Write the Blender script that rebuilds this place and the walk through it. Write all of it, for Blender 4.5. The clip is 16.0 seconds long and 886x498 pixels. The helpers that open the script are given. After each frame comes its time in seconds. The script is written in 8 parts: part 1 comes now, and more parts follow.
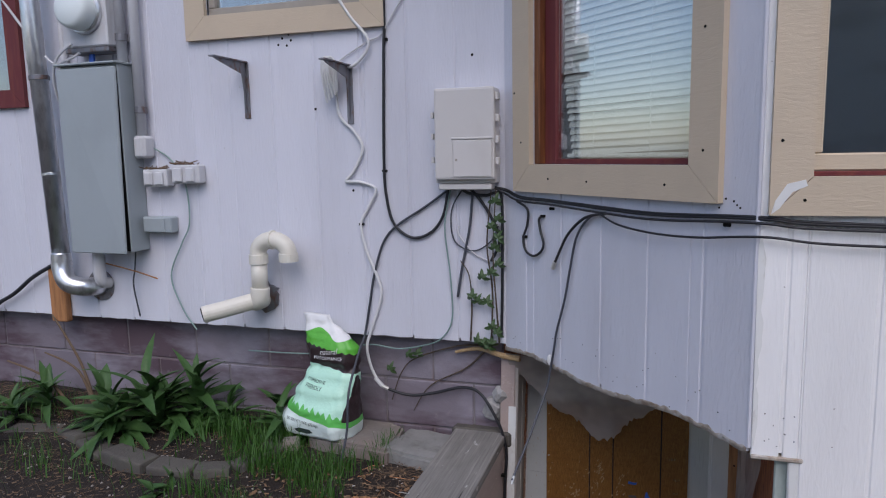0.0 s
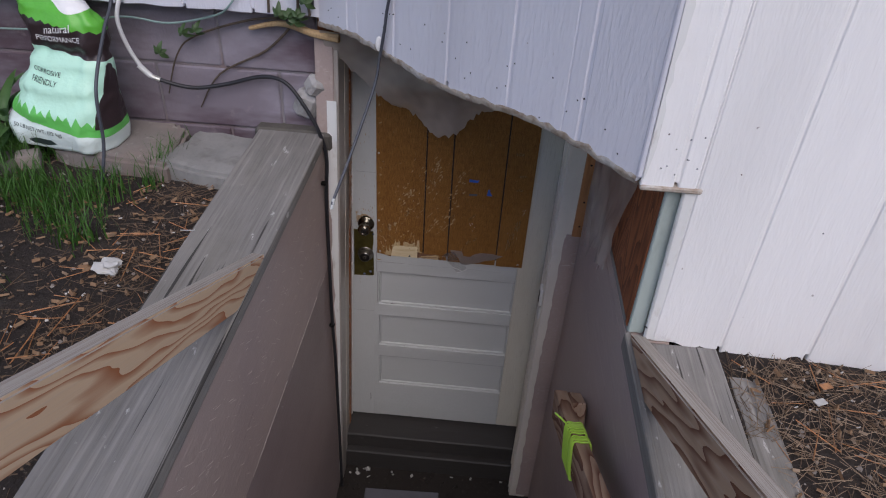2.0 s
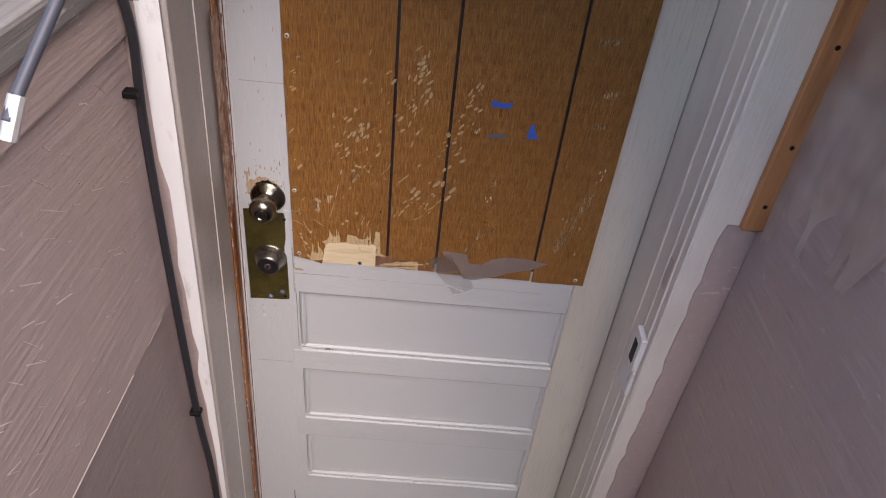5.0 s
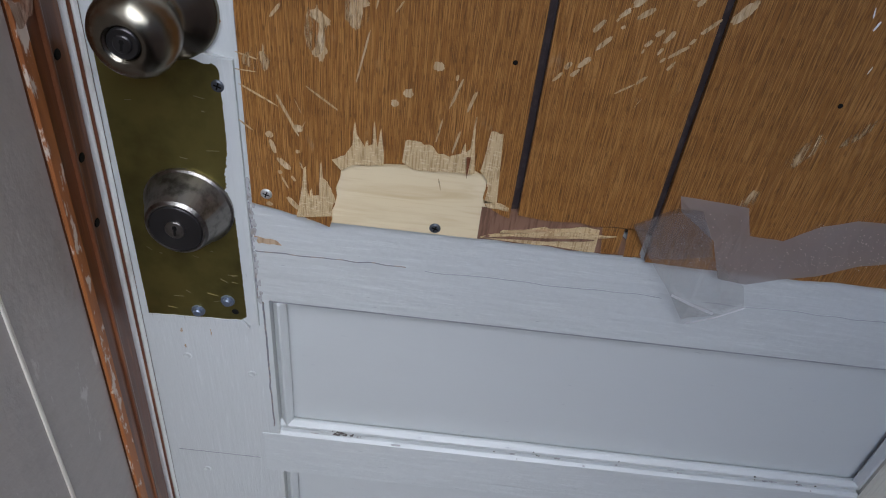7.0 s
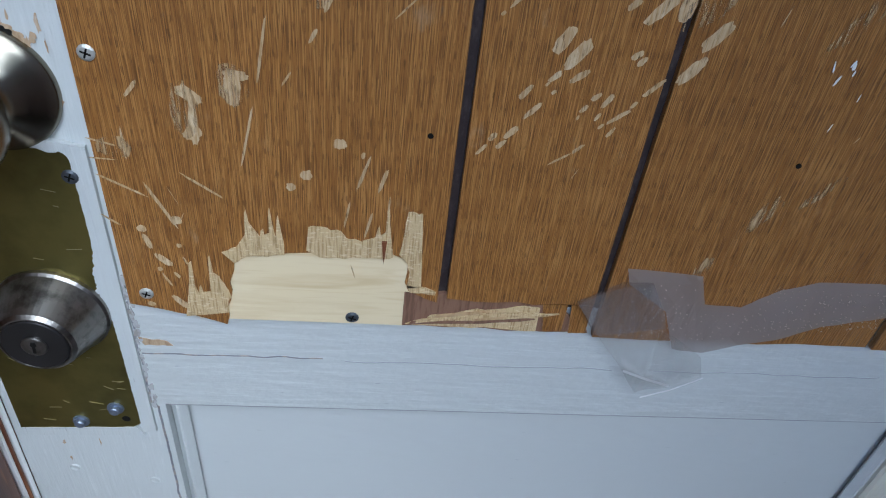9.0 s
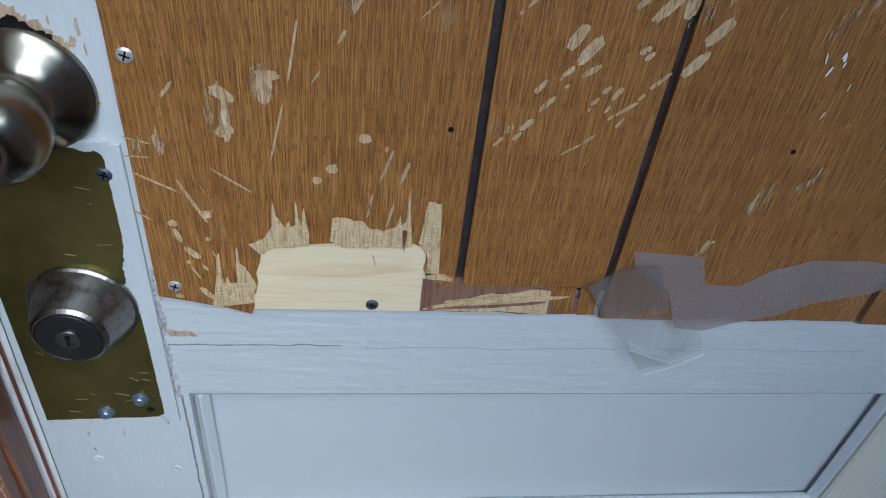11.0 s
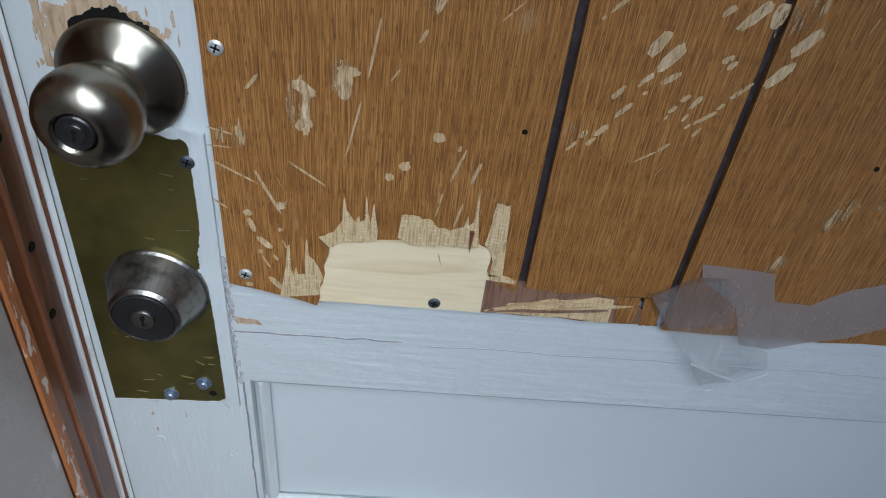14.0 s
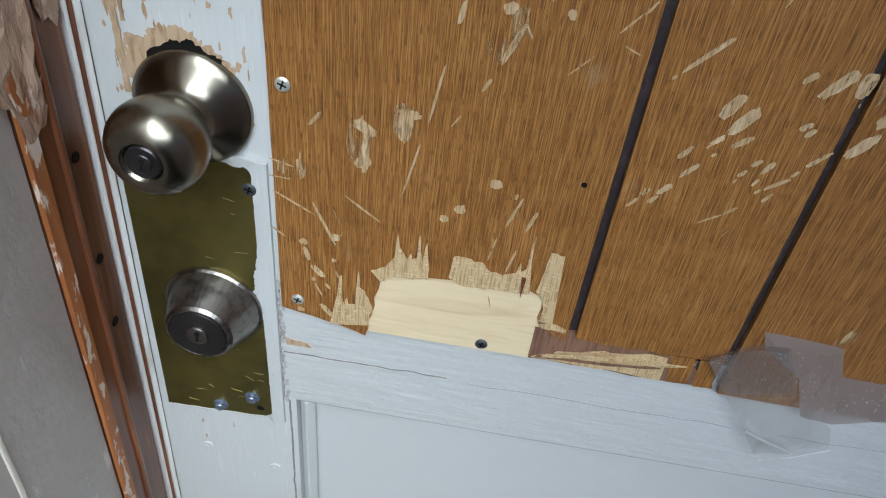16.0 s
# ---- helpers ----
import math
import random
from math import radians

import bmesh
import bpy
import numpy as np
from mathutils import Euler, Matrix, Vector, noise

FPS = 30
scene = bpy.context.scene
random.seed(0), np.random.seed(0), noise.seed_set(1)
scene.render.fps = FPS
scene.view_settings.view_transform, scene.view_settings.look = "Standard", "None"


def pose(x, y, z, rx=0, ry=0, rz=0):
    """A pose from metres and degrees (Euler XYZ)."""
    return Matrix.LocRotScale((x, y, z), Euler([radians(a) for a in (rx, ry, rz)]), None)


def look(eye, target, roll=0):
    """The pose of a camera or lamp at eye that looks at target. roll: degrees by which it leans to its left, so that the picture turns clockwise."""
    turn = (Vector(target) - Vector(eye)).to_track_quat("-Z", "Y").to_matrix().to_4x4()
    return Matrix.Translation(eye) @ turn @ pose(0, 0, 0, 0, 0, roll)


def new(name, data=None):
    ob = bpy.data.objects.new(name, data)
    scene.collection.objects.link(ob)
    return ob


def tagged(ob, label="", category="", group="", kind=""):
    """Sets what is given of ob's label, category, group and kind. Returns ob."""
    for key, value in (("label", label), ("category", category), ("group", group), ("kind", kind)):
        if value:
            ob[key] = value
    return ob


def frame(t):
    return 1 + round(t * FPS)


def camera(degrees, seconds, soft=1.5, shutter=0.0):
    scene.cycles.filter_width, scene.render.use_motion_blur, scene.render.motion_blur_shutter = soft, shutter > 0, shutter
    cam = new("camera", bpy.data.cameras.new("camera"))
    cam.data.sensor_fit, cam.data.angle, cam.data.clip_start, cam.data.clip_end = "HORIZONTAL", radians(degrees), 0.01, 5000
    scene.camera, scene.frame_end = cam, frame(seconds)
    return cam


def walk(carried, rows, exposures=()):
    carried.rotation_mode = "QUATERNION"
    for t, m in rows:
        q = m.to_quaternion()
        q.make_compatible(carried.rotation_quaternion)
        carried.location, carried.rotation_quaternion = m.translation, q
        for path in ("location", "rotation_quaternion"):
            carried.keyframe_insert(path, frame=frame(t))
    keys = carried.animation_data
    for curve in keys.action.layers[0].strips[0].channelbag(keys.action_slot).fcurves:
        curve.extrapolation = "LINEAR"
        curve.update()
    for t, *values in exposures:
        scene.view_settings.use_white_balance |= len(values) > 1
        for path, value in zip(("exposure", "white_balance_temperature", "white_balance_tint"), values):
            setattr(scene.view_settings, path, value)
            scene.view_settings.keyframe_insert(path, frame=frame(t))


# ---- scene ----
cam = camera(65.3, 16.0, soft=1.1)
PATH = [
    (0, (0.108, 0.56, 1.082), (-0.492, 2.449, 0.811), -1.1),
    (0.5, (0.063, 0.72, 1.096), (-0.182, 2.617, 0.511), -0.3),
    (1, (0.092, 0.896, 1.12), (-0.043, 2.66, 0.187), 1.6),
    (1.5, (0.067, 1.039, 1.071), (-0.034, 2.783, 0.098), 2.4),
    (2, (0.012, 1.219, 0.973), (-0.058, 2.839, -0.198), 3.5),
    (2.5, (0.048, 1.425, 0.8), (-0.003, 2.998, -0.434), 4.1),
    (3, (0.065, 1.63, 0.667), (0.04, 3.204, -0.567), 5.0),
    (3.5, (0.036, 1.829, 0.564), (0.04, 3.406, -0.666), 5.1),
    (4, (0.017, 2.018, 0.405), (0.058, 3.596, -0.823), 5.6),
    (4.5, (-0.078, 2.239, 0.273), (-0.017, 3.814, -0.957), 6.2),
    (4.7, (-0.091, 2.3, 0.241), (-0.019, 3.876, -0.988), 6.4),
    (6.8, (-0.205, 3.037, -0.359), (-0.194, 4.598, -1.61), 6.8),
    (7, (-0.218, 3.077, -0.413), (-0.2, 4.648, -1.651), 6.8),
    (7.5, (-0.237, 3.129, -0.379), (-0.155, 4.703, -1.61), 7.0),
    (8, (-0.215, 3.152, -0.393), (-0.096, 4.725, -1.622), 7.0),
    (8.5, (-0.207, 3.156, -0.4), (-0.049, 4.725, -1.63), 7.0),
    (9, (-0.208, 3.166, -0.407), (-0.016, 4.73, -1.638), 7.1),
    (11.5, (-0.236, 3.145, -0.398), (0.018, 4.691, -1.641), 7.2),
    (12, (-0.237, 3.142, -0.404), (0.018, 4.687, -1.649), 7.2),
    (12.5, (-0.25, 3.141, -0.411), (-0.003, 4.683, -1.66), 7.3),
    (13, (-0.277, 3.144, -0.423), (-0.068, 4.695, -1.668), 7.3),
    (13.5, (-0.271, 3.149, -0.426), (-0.12, 4.702, -1.679), 7.1),
    (14, (-0.244, 3.145, -0.402), (-0.13, 4.713, -1.638), 7.0),
    (14.5, (-0.221, 3.142, -0.371), (-0.165, 4.703, -1.62), 7.2),
    (15, (-0.227, 3.134, -0.366), (-0.234, 4.706, -1.602), 7.1),
    (15.5, (-0.227, 3.148, -0.37), (-0.277, 4.716, -1.611), 6.7),
    (16, (-0.236, 3.162, -0.386), (-0.322, 4.726, -1.629), 7.1),
]
EXPOSURES = [(0, 0.43, 6250, 16), (1, 0.28, 6250, 16), (1.5, 0.38, 6350, 17), (2.5, 0.83, 6550, 17), (3.0, 0.98, 6800, 19), (3.5, 1.2, 6900, 21), (4.0, 1.42, 7050, 23),
             (4.7, 1.86, 6950, 23), (6.8, 1.58, 5750, 10), (7.5, 1.58, 5450, 7), (8.0, 1.80, 5300, 5), (8.6, 1.88, 5200, 3), (12.0, 1.86, 5100, 2), (13.0, 1.70, 5150, 3), (14.0, 1.88, 5300, 2), (15.0, 1.90, 5500, 1), (16.0, 2.12, 5650, 1)]
walk(cam, [(t, look(eye, target, roll)) for t, eye, target, roll in PATH], EXPOSURES)

# ---- light: bright thin overcast, open sky in front of the house ----
world = bpy.data.worlds.new("sky")
scene.world = world
world.use_nodes = True
wn = world.node_tree.nodes
sky = wn.new("ShaderNodeTexSky")
sky.sky_type, sky.sun_disc = "NISHITA", False
sky.sun_elevation, sky.sun_rotation = radians(49), radians(161)
sky.dust_density = 1.2
wn["Background"].inputs["Strength"].default_value = 0.12
world.node_tree.links.new(sky.outputs[0], wn["Background"].inputs["Color"])
sun = new("sun", bpy.data.lights.new("sun", "SUN"))
sun.data.energy, sun.data.angle, sun.data.color = 1.18, radians(50), (1.0, 0.96, 0.91)
sun.matrix_world = look((1.25, -3.6, 4.4), (0, 0, 0))

# ---- materials ----


def mat(name, base, rough=0.6, metal=0.0, layers=(), bump=(), coords="Object", spec=0.4):
    """layers: (colour, scale xyz, lo, hi, amount, detail) noise-driven tints; bump: (scale xyz, strength, distance)."""
    m = bpy.data.materials.new(name)
    m.use_nodes = True
    nt = m.node_tree
    bsdf = nt.nodes["Principled BSDF"]
    bsdf.inputs["Roughness"].default_value, bsdf.inputs["Metallic"].default_value = rough, metal
    bsdf.inputs["Specular IOR Level"].default_value = spec
    tc = nt.nodes.new("ShaderNodeTexCoord")

    def field(scale, detail=5.0, rough_n=0.6, distortion=0.0):
        mp = nt.nodes.new("ShaderNodeMapping")
        mp.inputs["Scale"].default_value = scale
        nt.links.new(tc.outputs[coords], mp.inputs["Vector"])
        nz = nt.nodes.new("ShaderNodeTexNoise")
        nz.inputs["Scale"].default_value, nz.inputs["Detail"].default_value = 1.0, detail
        nz.inputs["Roughness"].default_value, nz.inputs["Distortion"].default_value = rough_n, distortion
        nt.links.new(mp.outputs[0], nz.inputs["Vector"])
        return nz.outputs["Fac"]

    rgb = nt.nodes.new("ShaderNodeRGB")
    rgb.outputs[0].default_value = (*base, 1)
    colour = rgb.outputs[0]
    for tint, scale, lo, hi, amount, *more in layers:
        ramp = nt.nodes.new("ShaderNodeMapRange")
        ramp.inputs["From Min"].default_value, ramp.inputs["From Max"].default_value = lo, hi
        ramp.inputs["To Max"].default_value = amount
        nt.links.new(field(scale, *more), ramp.inputs["Value"])
        mix = nt.nodes.new("ShaderNodeMix")
        mix.data_type = "RGBA"
        nt.links.new(ramp.outputs[0], mix.inputs["Factor"])
        nt.links.new(colour, mix.inputs["A"])
        mix.inputs["B"].default_value = (*tint, 1)
        colour = mix.outputs["Result"]
    info = nt.nodes.new("ShaderNodeObjectInfo")
    hsv = nt.nodes.new("ShaderNodeHueSaturation")
    vary = nt.nodes.new("ShaderNodeMapRange")
    vary.inputs["To Min"].default_value, vary.inputs["To Max"].default_value = 0.975, 1.025
    nt.links.new(info.outputs["Random"], vary.inputs["Value"])
    nt.links.new(vary.outputs[0], hsv.inputs["Value"])
    nt.links.new(colour, hsv.inputs["Color"])
    nt.links.new(hsv.outputs[0], bsdf.inputs["Base Color"])
    normal = None
    for scale, strength, distance, *more in bump:
        b = nt.nodes.new("ShaderNodeBump")
        b.inputs["Strength"].default_value, b.inputs["Distance"].default_value = strength, distance
        nt.links.new(field(scale, *more), b.inputs["Height"])
        if normal is not None:
            nt.links.new(normal, b.inputs["Normal"])
        normal = b.outputs[0]
    if normal is not None:
        nt.links.new(normal, bsdf.inputs["Normal"])
    return m


def film_mat(name, tint, clear, rough):
    """A thin plastic film: part clear, part milky, glossy on top."""
    m = bpy.data.materials.new(name)
    m.use_nodes = True
    nt = m.node_tree
    nt.nodes.remove(nt.nodes["Principled BSDF"])
    out = nt.nodes["Material Output"]
    tr, tl, df, gl = (nt.nodes.new("ShaderNodeBsdf" + k) for k in ("Transparent", "Translucent", "Diffuse", "Glossy"))
    for n in (tl, df):
        n.inputs["Color"].default_value = (*tint, 1)
    gl.inputs["Roughness"].default_value = rough
    mixes = [nt.nodes.new("ShaderNodeMixShader") for _ in range(3)]
    mixes[0].inputs[0].default_value = 0.5
    nt.links.new(df.outputs[0], mixes[0].inputs[1])
    nt.links.new(tl.outputs[0], mixes[0].inputs[2])
    tc, nz, mr = nt.nodes.new("ShaderNodeTexCoord"), nt.nodes.new("ShaderNodeTexNoise"), nt.nodes.new("ShaderNodeMapRange")
    nz.inputs["Scale"].default_value, nz.inputs["Detail"].default_value = 7.0, 2.0
    nt.links.new(tc.outputs["Object"], nz.inputs["Vector"])
    nt.links.new(nz.outputs["Fac"], mr.inputs["Value"])
    mr.inputs["From Min"].default_value, mr.inputs["From Max"].default_value = 0.3, 0.7
    mr.inputs["To Min"].default_value, mr.inputs["To Max"].default_value = max(0.0, clear - 0.18), min(1.0, clear + 0.18)
    nt.links.new(mr.outputs[0], mixes[1].inputs[0])
    nt.links.new(mixes[0].outputs[0], mixes[1].inputs[1])
    nt.links.new(tr.outputs[0], mixes[1].inputs[2])
    mixes[2].inputs[0].default_value = 0.10
    nt.links.new(mixes[1].outputs[0], mixes[2].inputs[1])
    nt.links.new(gl.outputs[0], mixes[2].inputs[2])
    nt.links.new(mixes[2].outputs[0], out.inputs["Surface"])
    return m


def glass_mat():
    m = bpy.data.materials.new("window_glass")
    m.use_nodes = True
    b = m.node_tree.nodes["Principled BSDF"]
    b.inputs["Roughness"].default_value, b.inputs["Transmission Weight"].default_value = 0.02, 1.0
    b.inputs["IOR"].default_value, b.inputs["Base Color"].default_value = 3.0, (0.9, 0.95, 0.95, 1)
    return m


GRAIN = (60, 60, 1.6)
SIDING = mat("siding_paint", (0.64, 0.645, 0.71), 0.6, layers=[
    ((0.49, 0.485, 0.53), (3, 3, 0.6), 0.45, 0.75, 0.5), ((0.36, 0.32, 0.31), (9, 9, 2.5), 0.70, 0.82, 0.35),
    ((0.30, 0.26, 0.24), (55, 55, 40), 0.755, 0.80, 0.7, 2.0)],
    bump=[((50, 50, 9), 0.6, 0.004, 6.0, 0.6, 1.2), ((200, 200, 30), 0.5, 0.002, 4.0)])
WHITESIDING = mat("white_siding_paint", (0.87, 0.86, 0.85), 0.6, layers=[
    ((0.70, 0.69, 0.685), (3, 3, 0.6), 0.45, 0.75, 0.5), ((0.36, 0.32, 0.31), (9, 9, 2.5), 0.70, 0.82, 0.35),
    ((0.30, 0.26, 0.24), (55, 55, 40), 0.755, 0.80, 0.7, 2.0)],
    bump=[((50, 50, 9), 0.6, 0.004, 6.0, 0.6, 1.2), ((200, 200, 30), 0.5, 0.002, 4.0)])
TAN = mat("tan_trim_paint", (0.56, 0.46, 0.34), 0.55, layers=[((0.46, 0.38, 0.29), (6, 6, 6), 0.5, 0.8, 0.5)],
    bump=[((14, 14, 60), 0.4, 0.003, 5.0, 0.6, 1.5)])
BLOCK = mat("painted_block", (0.20, 0.172, 0.20), 0.75, layers=[
    ((0.30, 0.275, 0.32), (2.5, 2.5, 4), 0.45, 0.66, 0.8), ((0.085, 0.050, 0.062), (1.3, 1.3, 4.2), 0.45, 0.58, 0.88),
    ((0.30, 0.25, 0.26), (14, 14, 14), 0.62, 0.75, 0.6)], bump=[((60, 60, 60), 0.5, 0.004, 6.0), ((9, 9, 9), 0.3, 0.006)])
MORTAR = mat("painted_mortar", (0.22, 0.20, 0.21), 0.85, layers=[((0.18, 0.13, 0.13), (4, 4, 4), 0.45, 0.65, 0.8)], bump=[((80, 80, 80), 0.6, 0.004)])
CONCRETE = mat("rough_concrete", (0.40, 0.39, 0.38), 0.9, layers=[((0.15, 0.13, 0.12), (18, 18, 18), 0.5, 0.7, 0.8)], bump=[((45, 45, 45), 0.9, 0.012)])
TAUPE = mat("taupe_wall_paint", (0.44, 0.35, 0.31), 0.5, layers=[
    ((0.33, 0.262, 0.258), (1.6, 1.0, 1.6), 0.42, 0.66, 0.7), ((0.50, 0.41, 0.38), (60, 7, 60), 0.56, 0.68, 0.5, 4.0),
    ((0.60, 0.55, 0.52), (12, 26, 60), 0.66, 0.70, 0.55, 5.0), ((0.20, 0.155, 0.15), (40, 5, 40), 0.66, 0.72, 0.5, 6.0)], bump=[((60, 5, 90), 0.6, 0.004, 5.0), ((6, 6, 6), 0.3, 0.005)])
# The taupe recipe in darker tones, for the lining's lower sheet.
DARKTAUPE = mat("dark_taupe_lower_sheet", (0.31, 0.245, 0.232), 0.5, layers=[((0.22, 0.175, 0.168), (1.6, 1.0, 1.6), 0.42, 0.66, 0.7), ((0.30, 0.24, 0.225), (60, 7, 60), 0.56, 0.68, 0.5, 4.0), ((0.45, 0.40, 0.38), (12, 26, 60), 0.68, 0.72, 0.5, 5.0)], bump=[((60, 5, 90), 0.6, 0.004, 5.0), ((6, 6, 6), 0.3, 0.005)])
GREYWOOD = mat("weathered_wood", (0.215, 0.203, 0.188), 0.85, layers=[
    ((0.12, 0.112, 0.102), (150, 3.5, 150), 0.47, 0.62, 0.55, 8.0, 0.7, 0.4), ((0.25, 0.235, 0.215), (9, 6, 9), 0.48, 0.66, 0.65, 6.0), ((0.36, 0.34, 0.31), (70, 2.0, 70), 0.52, 0.70, 0.6, 6.0),
    ((0.62, 0.60, 0.57), (40, 14, 40), 0.66, 0.71, 0.7, 5.0), ((0.13, 0.12, 0.09), (2.5, 1.5, 2.5), 0.50, 0.72, 0.5), ((0.03, 0.027, 0.024), (60, 1.1, 60), 0.66, 0.69, 0.9, 3.0, 0.5, 0.3)],
    bump=[((150, 3.5, 150), 0.55, 0.003, 8.0, 0.7, 0.4), ((60, 1.1, 60), 0.5, 0.005), ((7, 2, 7), 0.4, 0.006)])


def grain_mat(name, light, dark, silver, scale, bands, lo=0.3, hi=0.75, sharp=0.35, rough=0.7, fine=(160, 2.0, 160)):
    """Flat-sawn lumber: growth rings cut into loops along the board's own y, with fine silver grain over them."""
    m = mat(name, light, rough, layers=[(silver, fine, 0.48, 0.66, 0.55, 5.0)], bump=[(fine, 0.45, 0.0015)])
    nt = m.node_tree
    tc, mp, nz = nt.nodes.new("ShaderNodeTexCoord"), nt.nodes.new("ShaderNodeMapping"), nt.nodes.new("ShaderNodeTexNoise")
    mp.inputs["Scale"].default_value = scale
    nz.inputs["Scale"].default_value, nz.inputs["Detail"].default_value, nz.inputs["Roughness"].default_value = 1.0, 3.0, 0.42
    nt.links.new(tc.outputs["Object"], mp.inputs["Vector"])
    nt.links.new(mp.outputs[0], nz.inputs["Vector"])
    mul, fr_, ramp = nt.nodes.new("ShaderNodeMath"), nt.nodes.new("ShaderNodeMath"), nt.nodes.new("ShaderNodeMapRange")
    mul.operation, fr_.operation = "MULTIPLY", "FRACT"
    mul.inputs[1].default_value = bands
    nt.links.new(nz.outputs["Fac"], mul.inputs[0])
    nt.links.new(mul.outputs[0], fr_.inputs[0])
    ramp.inputs["From Min"].default_value, ramp.inputs["From Max"].default_value = sharp, 1.0
    ramp.inputs["To Max"].default_value = hi
    nt.links.new(fr_.outputs[0], ramp.inputs["Value"])
    bsdf = nt.nodes["Principled BSDF"]
    old = bsdf.inputs["Base Color"].links[0].from_socket
    mix = nt.nodes.new("ShaderNodeMix")
    mix.data_type = "RGBA"
    nt.links.new(ramp.outputs[0], mix.inputs["Factor"])
    nt.links.new(old, mix.inputs["A"])
    mix.inputs["B"].default_value = (*dark, 1)
    nt.links.new(mix.outputs["Result"], bsdf.inputs["Base Color"])
    return m


DOORPAINT = mat("door_paint", (0.535, 0.555, 0.55), 0.40, layers=[
    ((0.50, 0.515, 0.505), (5, 5, 2.0), 0.45, 0.72, 0.6), ((0.50, 0.515, 0.51), (300, 300, 20), 0.56, 0.68, 0.4, 2.0), ((0.62, 0.64, 0.635), (420, 420, 30), 0.60, 0.70, 0.4, 2.0),
    ((0.36, 0.30, 0.25), (60, 60, 14), 0.735, 0.765, 0.7, 6.0), ((0.27, 0.25, 0.24), (240, 240, 34), 0.735, 0.76, 0.8, 2.0)],
    bump=[((26, 26, 26), 0.25, 0.003), ((300, 300, 16), 0.4, 0.0012, 3.0), ((70, 70, 16), 0.4, 0.002, 6.0)])
RAILPAINT = mat("rail_paint", (0.535, 0.555, 0.55), 0.38, layers=[
    ((0.50, 0.515, 0.505), (2.5, 5, 7), 0.45, 0.72, 0.6), ((0.51, 0.525, 0.525), (20, 300, 300), 0.56, 0.68, 0.35, 2.0), ((0.62, 0.64, 0.635), (34, 420, 420), 0.60, 0.70, 0.4, 2.0),
    ((0.40, 0.36, 0.33), (34, 120, 120), 0.745, 0.77, 0.6, 5.0), ((0.30, 0.31, 0.34), (60, 400, 400), 0.745, 0.765, 0.8, 2.0)],
    bump=[((26, 26, 26), 0.25, 0.003), ((18, 260, 260), 0.5, 0.0014, 3.0), ((16, 60, 70), 0.5, 0.003, 4.0)])
FLATPAINT = mat("flat_panel_paint", (0.535, 0.555, 0.55), 0.38, layers=[((0.52, 0.535, 0.53), (3, 5, 6), 0.45, 0.72, 0.6), ((0.52, 0.53, 0.53), (20, 300, 300), 0.60, 0.70, 0.25, 2.0), ((0.36, 0.37, 0.39), (40, 260, 260), 0.745, 0.765, 0.7, 2.0)], bump=[((14, 20, 36), 0.3, 0.003, 2.0), ((30, 160, 160), 0.22, 0.0010, 4.0)])
# Cream paint tint also carries warm bounced light on right stile and top rail.
CREAMDOOR = mat("cream_bounce_door_paint", (0.62, 0.60, 0.52), 0.45, layers=[
    ((0.56, 0.52, 0.43), (5, 5, 2.0), 0.45, 0.72, 0.6), ((0.50, 0.47, 0.40), (300, 300, 12), 0.56, 0.66, 0.5, 2.0), ((0.36, 0.30, 0.24), (60, 60, 14), 0.735, 0.765, 0.7, 6.0)],
    bump=[((26, 26, 26), 0.25, 0.003), ((300, 300, 12), 0.6, 0.002, 3.0)])
JAMBWOOD = mat("stained_jamb_wood", (0.16, 0.058, 0.025), 0.30, layers=[
    ((0.09, 0.035, 0.018), (60, 60, 3), 0.45, 0.65, 0.7), ((0.36, 0.14, 0.05), (90, 90, 5), 0.52, 0.68, 0.8),
    ((0.58, 0.49, 0.42), (70, 70, 16), 0.71, 0.75, 0.85, 5.0)], bump=[((90, 90, 6), 0.35, 0.0015)])
PANELWOOD = mat("panelling_veneer", (0.255, 0.114, 0.027), 0.40, layers=[
    ((0.18, 0.076, 0.019), (22, 22, 1.2), 0.46, 0.70, 0.35, 3.0, 0.55, 0.6), ((0.42, 0.215, 0.064), (1700, 1700, 30), 0.48, 0.63, 0.65, 0.0),
    ((0.10, 0.040, 0.011), (2000, 2000, 44), 0.53, 0.66, 0.68, 0.0), ((0.07, 0.028, 0.008), (1700, 1700, 150), 0.63, 0.70, 0.5, 0.0),
    ((0.34, 0.175, 0.056), (5, 5, 2.5), 0.5, 0.75, 0.35), ((0.44, 0.33, 0.21), (60, 60, 30), 0.66, 0.80, 0.35, 6.0)],
    bump=[((1700, 1700, 26), 0.8, 0.0006, 1.0)])
INNERPLY = mat("inner_ply", (0.21, 0.115, 0.072), 0.75, layers=[((0.12, 0.06, 0.036), (300, 300, 30), 0.48, 0.62, 0.8, 4.0)], bump=[((300, 300, 30), 0.6, 0.001)])
CREAM = mat("cream_jamb_paint", (0.72, 0.68, 0.60), 0.45, layers=[((0.60, 0.56, 0.49), (9, 9, 4), 0.45, 0.7, 0.6), ((0.30, 0.25, 0.21), (60, 60, 14), 0.72, 0.76, 0.7, 5.0)], bump=[((200, 200, 14), 0.5, 0.002, 6.0), ((26, 26, 26), 0.3, 0.003)])
GROOVE = mat("groove_dark", (0.026, 0.018, 0.018), 0.6, layers=[((0.06, 0.045, 0.045), (300, 300, 120), 0.5, 0.7, 0.7)], bump=[((300, 300, 160), 0.8, 0.0015)])
